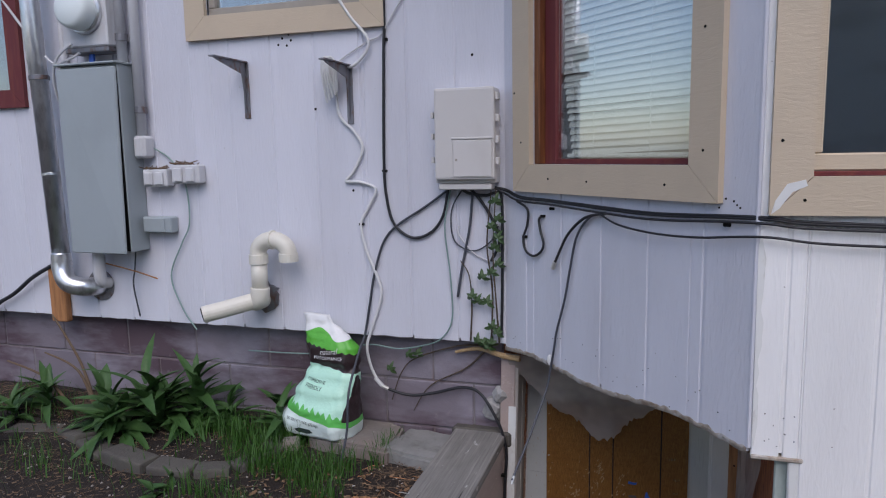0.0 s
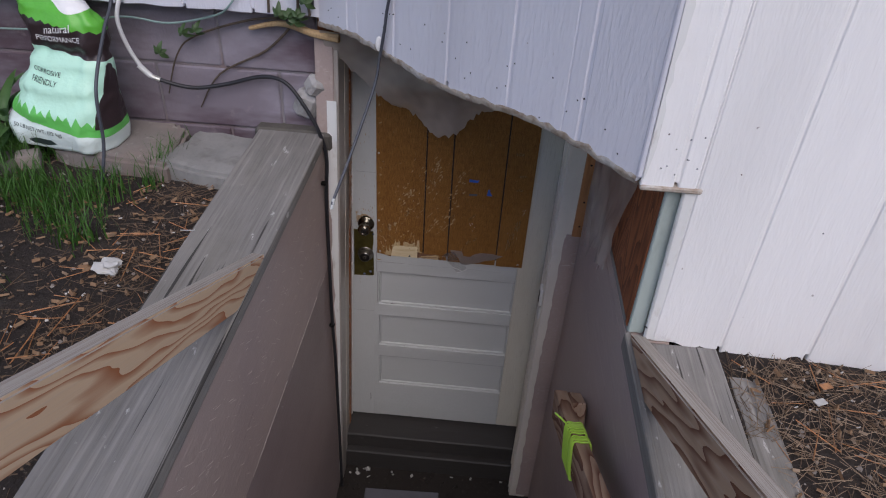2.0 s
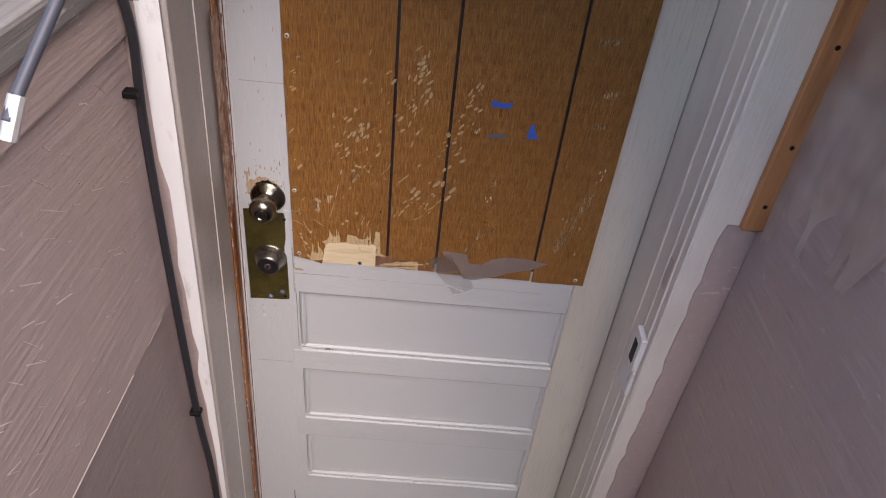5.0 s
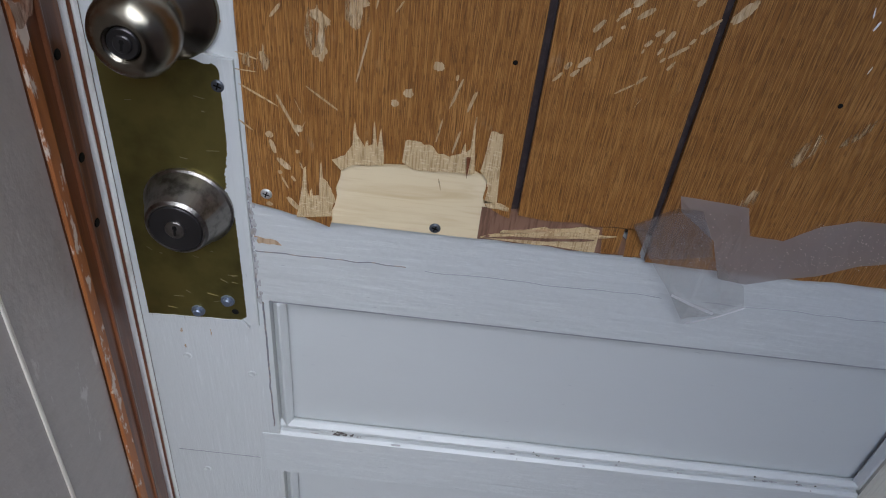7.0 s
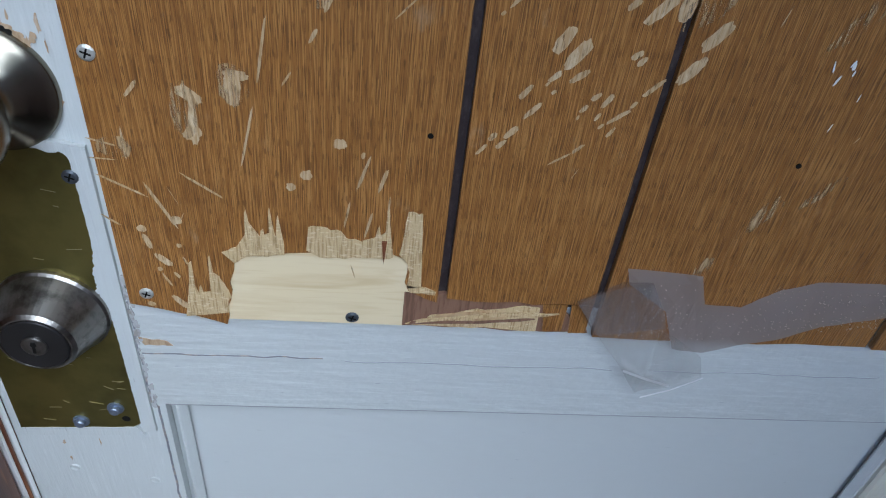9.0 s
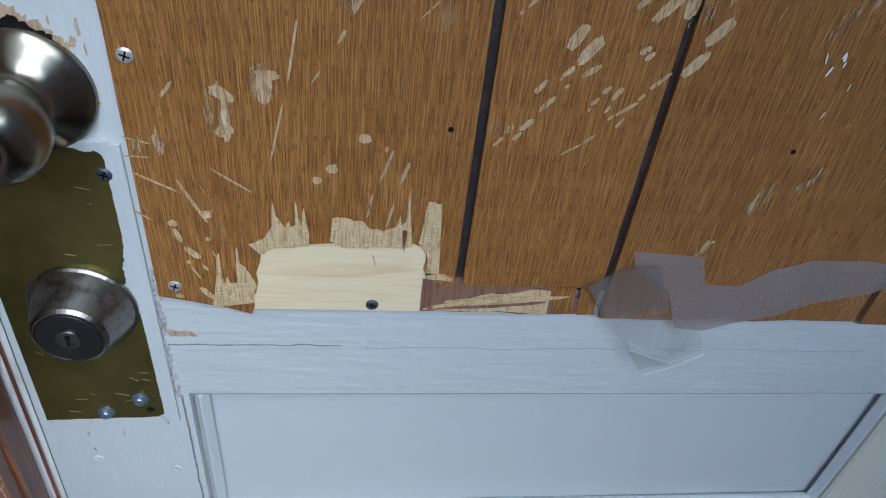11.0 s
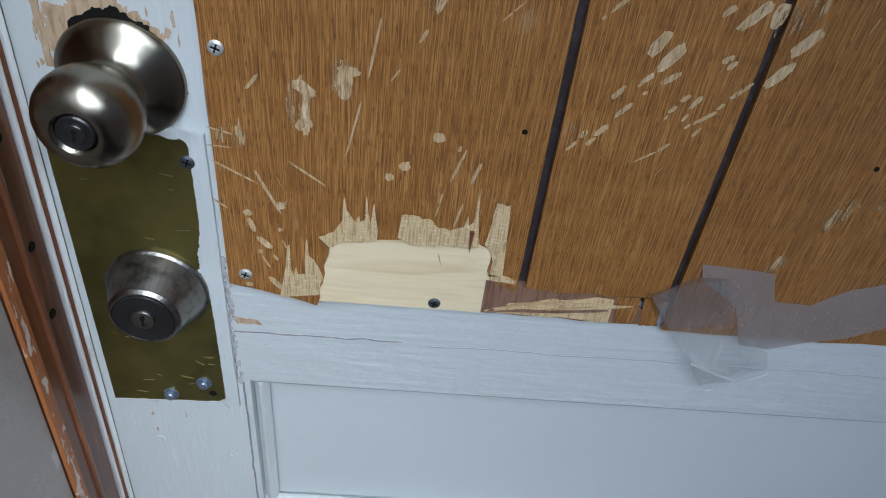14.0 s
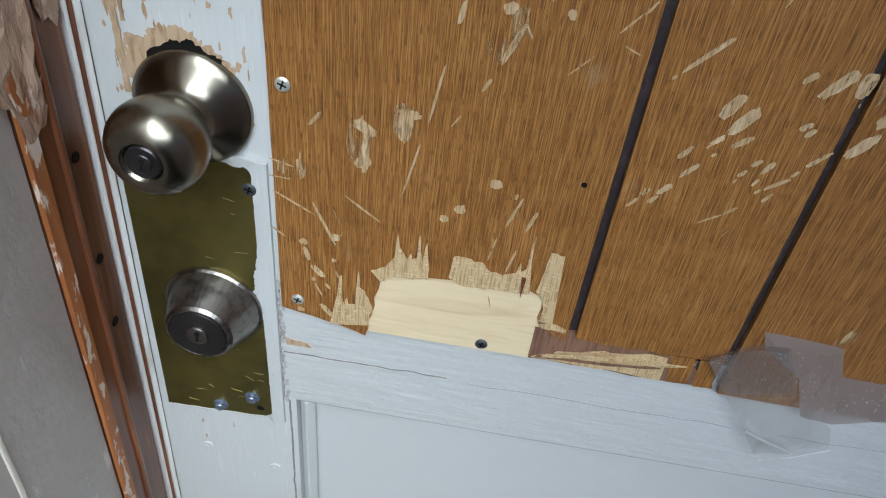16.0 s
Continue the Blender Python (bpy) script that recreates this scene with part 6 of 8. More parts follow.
# nail heads and rust spots
spots = thing("nail_heads", "dark nail heads in the siding", "nail", kind="stuff")
for m, pts in ((M_MAIN, [(-0.60, 1.46), (-0.71, 1.33), (-1.28, 1.28), (-1.42, 1.575), (-1.40, 1.545), (-1.38, 1.565), (-1.39, 1.59), (-1.44, 1.55), (-1.12, 0.94)]),):
    for u, z in pts:
        part("nail", moved(lathe([(0, 0.002), (0.005, 0.001), (0.006, -0.001)], 8), m @ pose(u, -0.014, z)), KEYBLACK, spots)
rr = random.Random(17)
for k in range(26):
    u = rr.uniform(0.05, 1.06)
    z = rr.choice((0.335, 0.36, 0.41)) + rr.uniform(-0.01, 0.02)
    part("nail", moved(lathe([(0, 0.0012), (0.0016, 0.0008), (0.002, -0.001)], 8), M_BAY @ pose(u, -0.014, z)), KEYBLACK, spots)
for k in range(20):
    u, z = (rr.uniform(0.36, 0.45), rr.uniform(0.30, 0.4)) if k < 10 else (rr.uniform(0.48, 1.6), rr.choice((rr.uniform(-0.06, 0.75), rr.uniform(0.15, 0.45))))
    part("nail", moved(lathe([(0, 0.0018), (rr.uniform(0.001, 0.002), 0.0008), (0.0022, -0.001)], 8), M_FRONT @ pose(u, -0.014, z)), RUSTSTEEL, spots)
for u in (0.99, 1.0, 1.02, 1.045, 1.055, 1.065):
    part("nail", moved(lathe([(0, 0.002), (0.0028, 0.001), (0.0034, -0.001)], 8), M_BAY @ pose(u, -0.014, 0.95 + rr.uniform(-0.03, 0.03))), KEYBLACK, spots)

# ---- electrical service ----
YF = WALL_Y - 0.015
elec = thing("breaker_panel", "tall grey steel breaker panel with its cover ajar", "electrical panel")
EX0, EX1, EZ0, EZ1 = -2.49, -2.17, 0.665, 1.49
part("body", box(EX0 + 0.004, EX1 + 0.004, 3.085, YF, EZ0 + 0.004, EZ1 + 0.012, 0.004), ELECGREY, elec)
cover = box(EX0, EX1 + 0.004, 3.064, 3.080, EZ0, EZ1, 0.005)
for v in cover.verts:
    v.co.y -= 0.02 * max(0.0, (EZ1 - v.co.z) / (EZ1 - EZ0)) * (v.co.x - EX0) / (EX1 - EX0)
part("cover", cover, ELECGREY, elec, "grey cover standing slightly open")
part("gap", box(EX0 + 0.01, EX1 - 0.002, 3.081, 3.086, EZ0 + 0.01, EZ1 - 0.02), KEYBLACK, elec)
part("hood", box(EX0 - 0.006, EX1 + 0.010, 3.058, YF, EZ1 + 0.0125, EZ1 + 0.022, 0.003), ELECGREY, elec)
meter = thing("electric_meter", "round glass electric meter on a white box", "electric meter")
part("socket_box", box(-2.47, -2.22, 3.10, YF, 1.585, 2.1, 0.006), PIPEWHITE, meter)
part("lower_lip", box(-2.465, -2.225, 3.105, 3.2, 1.562, 1.584, 0.003), RUSTSTEEL, meter)
part("ring", moved(lathe([(0.098, 0), (0.098, 0.016), (0.092, 0.024), (0.086, 0.024)], 40), pose(-2.335, 3.10, 1.735)), GALV, meter)
part("glass_dome", moved(lathe([(0.086, 0.02), (0.086, 0.065), (0.080, 0.085), (0.065, 0.095), (0.0, 0.099)], 40), pose(-2.335, 3.10, 1.735)), VINYL, meter, smooth=True)
part("blue_tag", box(-2.37, -2.345, 3.14, 3.155, 1.515, 1.56, 0.002), BLUETAPE, meter, "small blue tag")
for x, zb in ((-2.20, 1.51), (-2.125, 1.19)):
    cd = thing("conduit", "white painted steel conduit on the siding", "conduit")
    part("pipe", tube([(x, 3.165, 2.75), (x - 0.006, 3.165, zb)], 0.022, 14, 1), PIPEWHITE, cd, smooth=True)
    part("coupling", tube([(x - 0.002, 3.165, zb + 0.13), (x - 0.003, 3.165, zb + 0.10)], 0.028, 14, 1), RUSTSTEEL, cd)
    if x > -2.15:
        part("elbow_body", box(x - 0.035, x + 0.03, 3.13, YF, zb - 0.10, zb + 0.0, 0.012), PIPEWHITE, cd)
cd = thing("conduit", "thin grey conduit beside the meter", "conduit")
part("pipe", tube([(-2.555, 3.18, 2.75), (-2.55, 3.18, 1.60), (-2.54, 3.18, 1.50)], 0.016, 12, 4), PIPEWHITE, cd, smooth=True)
vent = thing("vent_pipe", "bright galvanised vent pipe leaning against the wall", "pipe")
part("pipe", tube([(-2.672, 3.11, 2.75), (-2.648, 3.11, 1.80), (-2.603, 3.11, 0.64)], 0.040, 20, 1), GALV, vent, smooth=True)
part("band", tube([(-2.634, 3.11, 1.475), (-2.633, 3.11, 1.455)], 0.044, 20, 1), RUSTSTEEL, vent)
part("band", tube([(-2.618, 3.11, 1.03), (-2.617, 3.11, 1.02)], 0.0415, 20, 1), GALV, vent)
part("elbow", tube([(-2.603, 3.11, 0.655), (-2.60, 3.105, 0.58), (-2.565, 3.10, 0.515), (-2.50, 3.13, 0.49), (-2.47, 3.205, 0.488)], 0.044, 20, 6), GALV, vent, smooth=True)
for q in (0.62, 0.60):
    part("seam", tube([(-2.604, 3.11, q), (-2.604, 3.11, q - 0.006)], 0.047, 20, 1), GALV, vent)
part("collar", moved(lathe([(0.075, 0.0), (0.075, 0.006), (0.046, 0.010)], 24), pose(-2.47, YF, 0.488)), RUSTSTEEL, vent)
stub = thing("pipe", "short white pipe stub under the panel", "pipe")
part("stub", tube([(-2.42, 3.15, 0.665), (-2.42, 3.15, 0.53), (-2.42, 3.2, 0.50)], 0.028, 14, 4), PIPEWHITE, stub, smooth=True)
for x0, x1, z0, z1, kind in ((-2.135, -2.005, 0.962, 1.04, 1), (-1.98, -1.835, 0.975, 1.058, 1), (-2.155, -2.0, 0.752, 0.826, 0)):
    ob = thing("outlet_box", "grey weatherproof outlet box on the siding", "outlet box", group="outlet boxes")
    part("body", box(x0, x1, 3.150, YF, z0, z1, 0.006), ELECGREY if not kind else PIPEWHITE, ob)
    if kind:
        for q in (0.28, 0.72):
            part("cover_flap", box(x0 + (x1 - x0) * q - 0.022, x0 + (x1 - x0) * q + 0.022, 3.138, 3.1495, z0 + 0.008, z1 - 0.012, 0.005), PIPEWHITE, ob)
        bm = bmesh.new()
        rr = random.Random(int(-x0 * 100))
        for _ in range(24):
            x = rr.uniform(x0, x1)
            tube([(x, rr.uniform(3.15, 3.2), z1 + 0.002), (x + rr.uniform(-0.05, 0.05), rr.uniform(3.14, 3.2), z1 + rr.uniform(0.004, 0.02))], 0.0022, 4, 1, bm)
        part("debris", bm, STRAW, ob, "dry leaf litter on top")
    else:
        part("lid", box(x0 + 0.012, x1 - 0.03, 3.143, 3.1495, z0 + 0.006, z1 - 0.006, 0.002), ELECGREY, ob)
wires = thing("loose_wire", "thin green-grey wire hanging down the siding", "wire")
part("wire", tube([(-2.13, 3.19, 1.15), (-2.02, 3.195, 1.09), (-1.94, 3.19, 0.98), (-1.93, 3.19, 0.80), (-1.98, 3.19, 0.70), (-2.05, 3.19, 0.55), (-2.0, 3.19, 0.40), (-1.93, 3.19, 0.30)], 0.0035, 6, 8), GREENWIRE, wires)
wires = thing("loose_wire", "frayed wires under the breaker panel", "wire")
part("wire", tube([(-2.22, 3.17, 0.68), (-2.235, 3.17, 0.58), (-2.25, 3.17, 0.50), (-2.235, 3.18, 0.35)], 0.004, 6, 6), BLUEGREYCABLE, wires)
part("wire", tube([(-2.40, 3.17, 0.60), (-2.30, 3.16, 0.585), (-2.2, 3.17, 0.56), (-2.12, 3.18, 0.535)], 0.0035, 6, 6), STRIPWOOD, wires)
wires = thing("loose_wire", "grey wires looping round the vent pipe", "wire")
part("wire", tube([(-2.9, 3.19, 1.85), (-2.70, 3.14, 1.66), (-2.56, 3.12, 1.53), (-2.45, 3.10, 1.535), (-2.38, 3.10, 1.56)], 0.006, 6, 8), PIPEWHITE, wires)
part("wire", tube([(-2.40, 3.08, 1.60), (-2.48, 3.07, 1.54), (-2.53, 3.09, 1.44), (-2.54, 3.14, 1.30)], 0.007, 6, 8), PIPEWHITE, wires)
wires = thing("cable", "black cable running along the siding to the vent pipe", "cable")
part("cable", tube([(-4.6, 3.18, 0.36), (-3.4, 3.18, 0.30), (-3.05, 3.17, 0.40), (-2.85, 3.165, 0.52), (-2.68, 3.16, 0.60)], 0.010, 8, 8), BLACKRUBBER, wires)
pst = thing("foundation_post", "bare brown timber post at the wall's foot", "post")
part("post", box(-2.76, -2.665, 3.165, 3.206, 0.30, 0.58, 0.006), STRIPWOOD, pst)

# ---- shelf brackets ----
for x, z in ((-1.602, 1.487), (-1.118, 1.447)):
    br = thing("shelf_bracket", "rusty grey steel shelf bracket screwed to the siding", "bracket", group="shelf brackets")
    part("leg", box(x - 0.014, x + 0.014, 3.199, YF, z - 0.235, z, 0.002), RUSTSTEEL, br)
    part("arm", box(x - 0.014, x + 0.014, 2.965, 3.199, z - 0.003, z + 0.003, 0.001), RUSTSTEEL, br)
    bm = prism([(0.0, -0.225), (0.0, -0.003), (-0.225, -0.003), (-0.20, -0.012), (-0.03, -0.05)], -0.002, 0.002)
    moved(bm, Matrix.Translation((x, 3.2, z)) @ Matrix.Rotation(radians(90), 4, "Z"))
    part("rib", bm, RUSTSTEEL, br)

# ---- pvc drain ----
pvc = thing("drain_pipe", "cream pvc drain with a hooked vent coming out of the siding", "pipe")
part("hub", tube([(-1.575, 3.215, 0.462), (-1.575, 3.13, 0.462)], 0.042, 20, 1), PVC, pvc, smooth=False)
part("hub_fitting", tube([(-1.575, 3.155, 0.462), (-1.56, 3.12, 0.465), (-1.535, 3.11, 0.485), (-1.53, 3.11, 0.53)], 0.041, 18, 5), PVC, pvc, smooth=True)
part("riser", tube([(-1.53, 3.11, 0.51), (-1.53, 3.11, 0.655)], 0.035, 18, 1), PVC, pvc, smooth=True)
part("collar", tube([(-1.53, 3.11, 0.635), (-1.53, 3.11, 0.675)], 0.041, 18, 1), PVC, pvc)
hook = [(-1.53 + 0.0725 - 0.0725 * math.cos(q), 3.11, 0.680 + 0.058 * math.sin(q)) for q in np.linspace(0.0, math.pi, 13)]
part("return_bend", tube([(-1.53, 3.11, 0.66), *hook, (-1.385, 3.11, 0.665)], 0.036, 18, 2), PVC, pvc, smooth=True)
part("collar", tube([(-1.462, 3.11, 0.738), (-1.454, 3.11, 0.738)], 0.041, 18, 1), PVC, pvc)
part("end_lip", tube([(-1.385, 3.11, 0.682), (-1.385, 3.11, 0.648)], 0.041, 18, 1), PVC, pvc)
pp = [(-1.555, 3.11, 0.472), (-1.66, 3.04, 0.445), (-1.735, 2.985, 0.428)]
part("outlet", tube(pp, 0.036, 18, 1), PVC, pvc, smooth=False)
part("outlet_bore", tube([(-1.7345, 2.9855, 0.4282), (-1.738, 2.983, 0.4272)], 0.030, 18, 1), KEYBLACK, pvc)
rr = random.Random(4)
ringp = [(-1.565 + (0.075 + rr.uniform(-0.014, 0.014)) * math.cos(q), 0.470 + (0.07 + rr.uniform(-0.012, 0.012)) * math.sin(q)) for q in np.linspace(0.0, 2 * math.pi, 33)[:-1]]
part("foam_seal", prism(ringp, YF - 0.012, YF - 0.0005), RUSTSTEEL, pvc, "dirty foam round the hole")

# ---- telephone box ----
tb = thing("utility_box", "beige plastic telephone interface box on the siding", "utility box")
part("body", box(-0.735, -0.492, 3.135, YF, 0.970, 1.328, 0.008, segs=2), BEIGEBOX, tb)
part("door", box(-0.729, -0.492, 3.108, 3.134, 0.985, 1.330, 0.010, segs=2), BEIGEBOX, tb)
part("small_door", box(-0.655, -0.500, 3.103, 3.1085, 0.995, 1.135, 0.004), BEIGEBOX, tb)
part("small_door_edge", box(-0.66, -0.497, 3.104, 3.110, 1.137, 1.145, 0.002), BEIGEBOX, tb)
part("latch", moved(lathe([(0, 0.001), (0.005, 0.001), (0.005, 0)], 10), pose(-0.640, 3.103, 1.06)), ALU, tb)
part("skirt", box(-0.722, -0.51, 3.130, 3.2, 0.945, 0.969, 0.004), BEIGEBOX, tb)
for z in (1.28, 1.20, 1.12, 1.04):
    part("hinge", box(-0.491, -0.478, 3.115, 3.15, z, z + 0.028, 0.003), BEIGEBOX, tb)
for z in (1.22, 1.14, 1.05):
    part("hinge", box(-0.746, -0.736, 3.12, 3.15, z, z + 0.022, 0.002), BEIGEBOX, tb)

# ---- cables on the walls ----


def on_main(pts, off=0.010):
    return [(x, YF - off, z) for x, z in pts]


def on_bay(pts, off=0.010):
    return [tuple(M_BAY @ Vector((u, -0.014 - off, z))) for u, z in pts]


def on_front(pts, off=0.010):
    return [(u, FRONT_Y - 0.014 - off, z) for u, z in pts]


def cable(label, pts, r, material, clips=(), per=8):
    c = thing("cable", label, "cable")
    part("cable", tube(pts, r, 8, per), material, c, smooth=True)
    for p in clips:
        part("clip", moved(box(-0.010, 0.010, -0.006, 0.012, -0.005, 0.005, 0.002), pose(*p)), KEYBLACK, c)
    return c


cable("black cable dropping in a loop to the utility box", on_main([(-0.952, 2.7), (-0.955, 1.695), (-0.962, 1.477), (-0.974, 1.05), (-0.965, 0.90), (-0.935, 0.80), (-0.86, 0.748), (-0.78, 0.77), (-0.725, 0.84), (-0.703, 0.945)]), 0.0060, BLACKRUBBER, [(-0.955, YF - 0.008, 1.54), (-0.974, YF - 0.008, 1.02)])
cable("grey cable hanging from the utility box down to the soil", [*on_main([(-0.70, 0.945), (-0.80, 0.875), (-0.92, 0.80), (-0.985, 0.73), (-1.03, 0.60), (-1.06, 0.45), (-1.085, 0.33)]), (-1.075, 3.10, 0.27), (-1.065, 2.975, 0.15), (-1.065, 2.945, 0.0), (-1.075, 2.90, -0.11), (-1.08, 2.87, -0.15)], 0.0050, BLUEGREYCABLE)
cable("white coaxial cable hanging in loose waves down the siding", [*on_main([(-1.19, 1.78), (-1.10, 1.64), (-1.03, 1.555), (-1.03, 1.50), (-1.10, 1.44), (-1.16, 1.46)], 0.02), *on_main([(-1.175, 1.38), (-1.165, 1.25), (-1.10, 1.18), (-1.067, 1.11), (-1.11, 1.02), (-1.145, 0.98), (-1.08, 0.975), (-1.015, 0.945), (-1.05, 0.87), (-1.085, 0.80), (-1.065, 0.69), (-1.02, 0.58), (-1.005, 0.50), (-1.05, 0.36)]), (-1.075, 3.19, 0.28), (-1.065, 3.20, 0.19), (-1.035, 3.21, 0.115)], 0.0065, WHITECABLE, [(-1.085, YF - 0.008, 0.80)])
bundle = thing("cable", "tied bundle of white cable over the bracket", "cable")
for k in range(4):
    part("strand", tube([(-1.165 - 0.012 * k, 3.16, 1.33 - 0.01 * k), (-1.175 - 0.01 * k, 3.13, 1.42), (-1.17 - 0.008 * k, 3.13, 1.475), (-1.15 - 0.008 * k, 3.14, 1.45), (-1.155 - 0.01 * k, 3.16, 1.34)], 0.005, 6, 6), WHITECABLE, bundle)
c = cable("black cable over the foundation down into the stairwell", [(-1.035, 3.21, 0.113), (-0.99, 3.22, 0.085), (-0.90, 3.235, 0.062), (-0.80, 3.25, 0.075), (-0.68, 3.255, 0.108), (-0.60, 3.24, 0.10), (-0.54, 3.22, 0.035), (-0.495, 3.215, -0.055), (-0.480, 3.225, -0.15), (-0.488, 3.225, -0.30), (-0.489, 3.215, -0.6), (-0.490, 3.215, -0.884), (-0.489, 3.225, -1.1), (-0.485, 3.205, -1.35), (-0.488, 3.215, -1.6), (-0.487, 3.20, -1.9)], 0.0065, BLACKRUBBER, [(-0.492, 3.213, -0.24), (-0.492, 3.212, -0.884)])
part("connector", tube([(-1.05, 3.208, 0.135), (-1.02, 3.213, 0.100)], 0.009, 10, 1), WHITECABLE, c, "white plug")
part("connector", tube([(-1.02, 3.213, 0.100), (-0.995, 3.218, 0.088)], 0.0075, 10, 1), STEEL, c)

M1 = [(-0.11, 0.945), (-0.02, 0.925)]
for k, dz in enumerate((0.012, 0.002, 0.017)):
    cable("black cable running along the bay siding", [(-0.52, 3.185, 0.955), *on_bay([(0.03, 0.925 + dz), (0.118, 0.903 + dz), (0.303, 0.898 + dz), (0.574, 0.885 + dz * 1.2), (0.787, 0.880 + dz * 1.2), (1.047, 0.893 + dz)], 0.008 + 0.008 * (k % 2)), *on_front([(0.37, 0.893 + dz), (0.444, 0.884 + dz), (0.63, 0.878 + dz), (0.95, 0.87 + dz), (1.6, 0.86 + dz), (3.5, 0.85)], 0.008 + 0.008 * (k % 2))], 0.0040, BLACKRUBBER, [tuple(on_bay([(u, 0.885)], 0.004)[0]) for u in (0.30, 0.56, 1.03)] if k == 0 else ())
cable("thin black cable sagging below the run of cables", [*on_bay([(0.56, 0.885), (0.65, 0.855), (0.80, 0.842), (0.95, 0.845), (1.07, 0.858)], 0.02), *on_front([(0.37, 0.862), (0.50, 0.848), (0.8, 0.842), (1.5, 0.835)], 0.02)], 0.0034, BLACKRUBBER)
hang = cable("black cable drooping from the bay into the stairwell", [*on_bay([(0.574, 0.884), (0.51, 0.870), (0.445, 0.80), (0.41, 0.68), (0.383, 0.571), (0.34, 0.45), (0.325, 0.38), (0.305, 0.30)], 0.014), (-0.275, 2.975, 0.23), (-0.305, 2.91, 0.13), (-0.335, 2.84, 0.04), (-0.355, 2.79, -0.015), (-0.361, 2.772, -0.035)], 0.0042, BLUEGREYCABLE)
part("connector", tube([(-0.357, 2.783, -0.022), (-0.362, 2.768, -0.046)], 0.0055, 10, 1), STEEL, hang, "steel coaxial plug")
part("tag", moved(lathe([(0, 0.006), (0.009, 0.004), (0.011, 0.0), (0.009, -0.004), (0, -0.006)], 12), Matrix.Translation(on_bay([(0.30, 0.335)], 0.012)[0]) @ Matrix.Diagonal((1, 1, 1.9, 1))), WHITECABLE, hang, "white drip tag")
c = cable("short black cable end hanging on the bay siding", on_bay([(0.555, 0.883), (0.48, 0.862), (0.405, 0.805), (0.36, 0.74), (0.33, 0.69)], 0.018), 0.005, BLACKRUBBER)
part("connector", tube(on_bay([(0.335, 0.70), (0.322, 0.675)], 0.018), 0.0085, 10, 1), STEEL, c)
cable("looped black cable end on the bay siding", on_bay([(0.10, 0.902), (0.165, 0.875), (0.165, 0.82), (0.140, 0.765), (0.155, 0.72), (0.20, 0.705), (0.245, 0.725), (0.262, 0.758), (0.245, 0.80), (0.235, 0.84), (0.25, 0.855)], 0.012), 0.0048, BLACKRUBBER, [tuple(on_bay([(0.14, 0.77)], 0.006)[0]), tuple(on_bay([(0.25, 0.855)], 0.006)[0])])
cable("black cable tail hanging under the utility box", on_main([(-0.60, 0.955), (-0.605, 0.90), (-0.615, 0.80), (-0.635, 0.70), (-0.655, 0.60), (-0.67, 0.51)]), 0.0055, BLUEGREYCABLE)
cable("black cable tail hanging under the utility box", on_main([(-0.62, 0.955), (-0.57, 0.90), (-0.52, 0.82), (-0.495, 0.74), (-0.53, 0.66)]), 0.006, BLACKRUBBER)
cable("black cable loop under the utility box", on_main([(-0.65, 0.95), (-0.62, 0.93), (-0.55, 0.92), (-0.51, 0.93), (-0.485, 0.90), (-0.485, 0.6), (-0.49, 0.36)]), 0.006, BLACKRUBBER)
cable("grey wire loop under the utility box", on_main([(-0.64, 0.95), (-0.69, 0.86), (-0.68, 0.74), (-0.60, 0.70), (-0.53, 0.74), (-0.50, 0.80)]), 0.003, BLUEGREYCABLE)
cable("thin pale wire hanging under the utility box", on_main([(-0.66, 0.80), (-0.66, 0.76), (-0.60, 0.69), (-0.55, 0.665), (-0.51, 0.655), (-0.47, 0.64)]), 0.003, PIPEWHITE)
cable("thin green wire along the siding's lower edge", [*on_main([(-0.69, 0.95), (-0.72, 0.80), (-0.70, 0.60), (-0.695, 0.42), (-0.74, 0.335)]), (-0.82, 3.235, 0.290), (-0.95, 3.24, 0.262), (-1.1, 3.24, 0.27), (-1.35, 3.25, 0.21), (-1.7, 3.25, 0.20)], 0.0032, GREENWIRE)
cable("thin grey twin wire over the window bracket", on_main([(-0.80, 1.78), (-0.90, 1.66), (-0.97, 1.56), (-1.02, 1.54), (-1.12, 1.49), (-1.20, 1.44)]), 0.003, PIPEWHITE)
# ---- sack ----


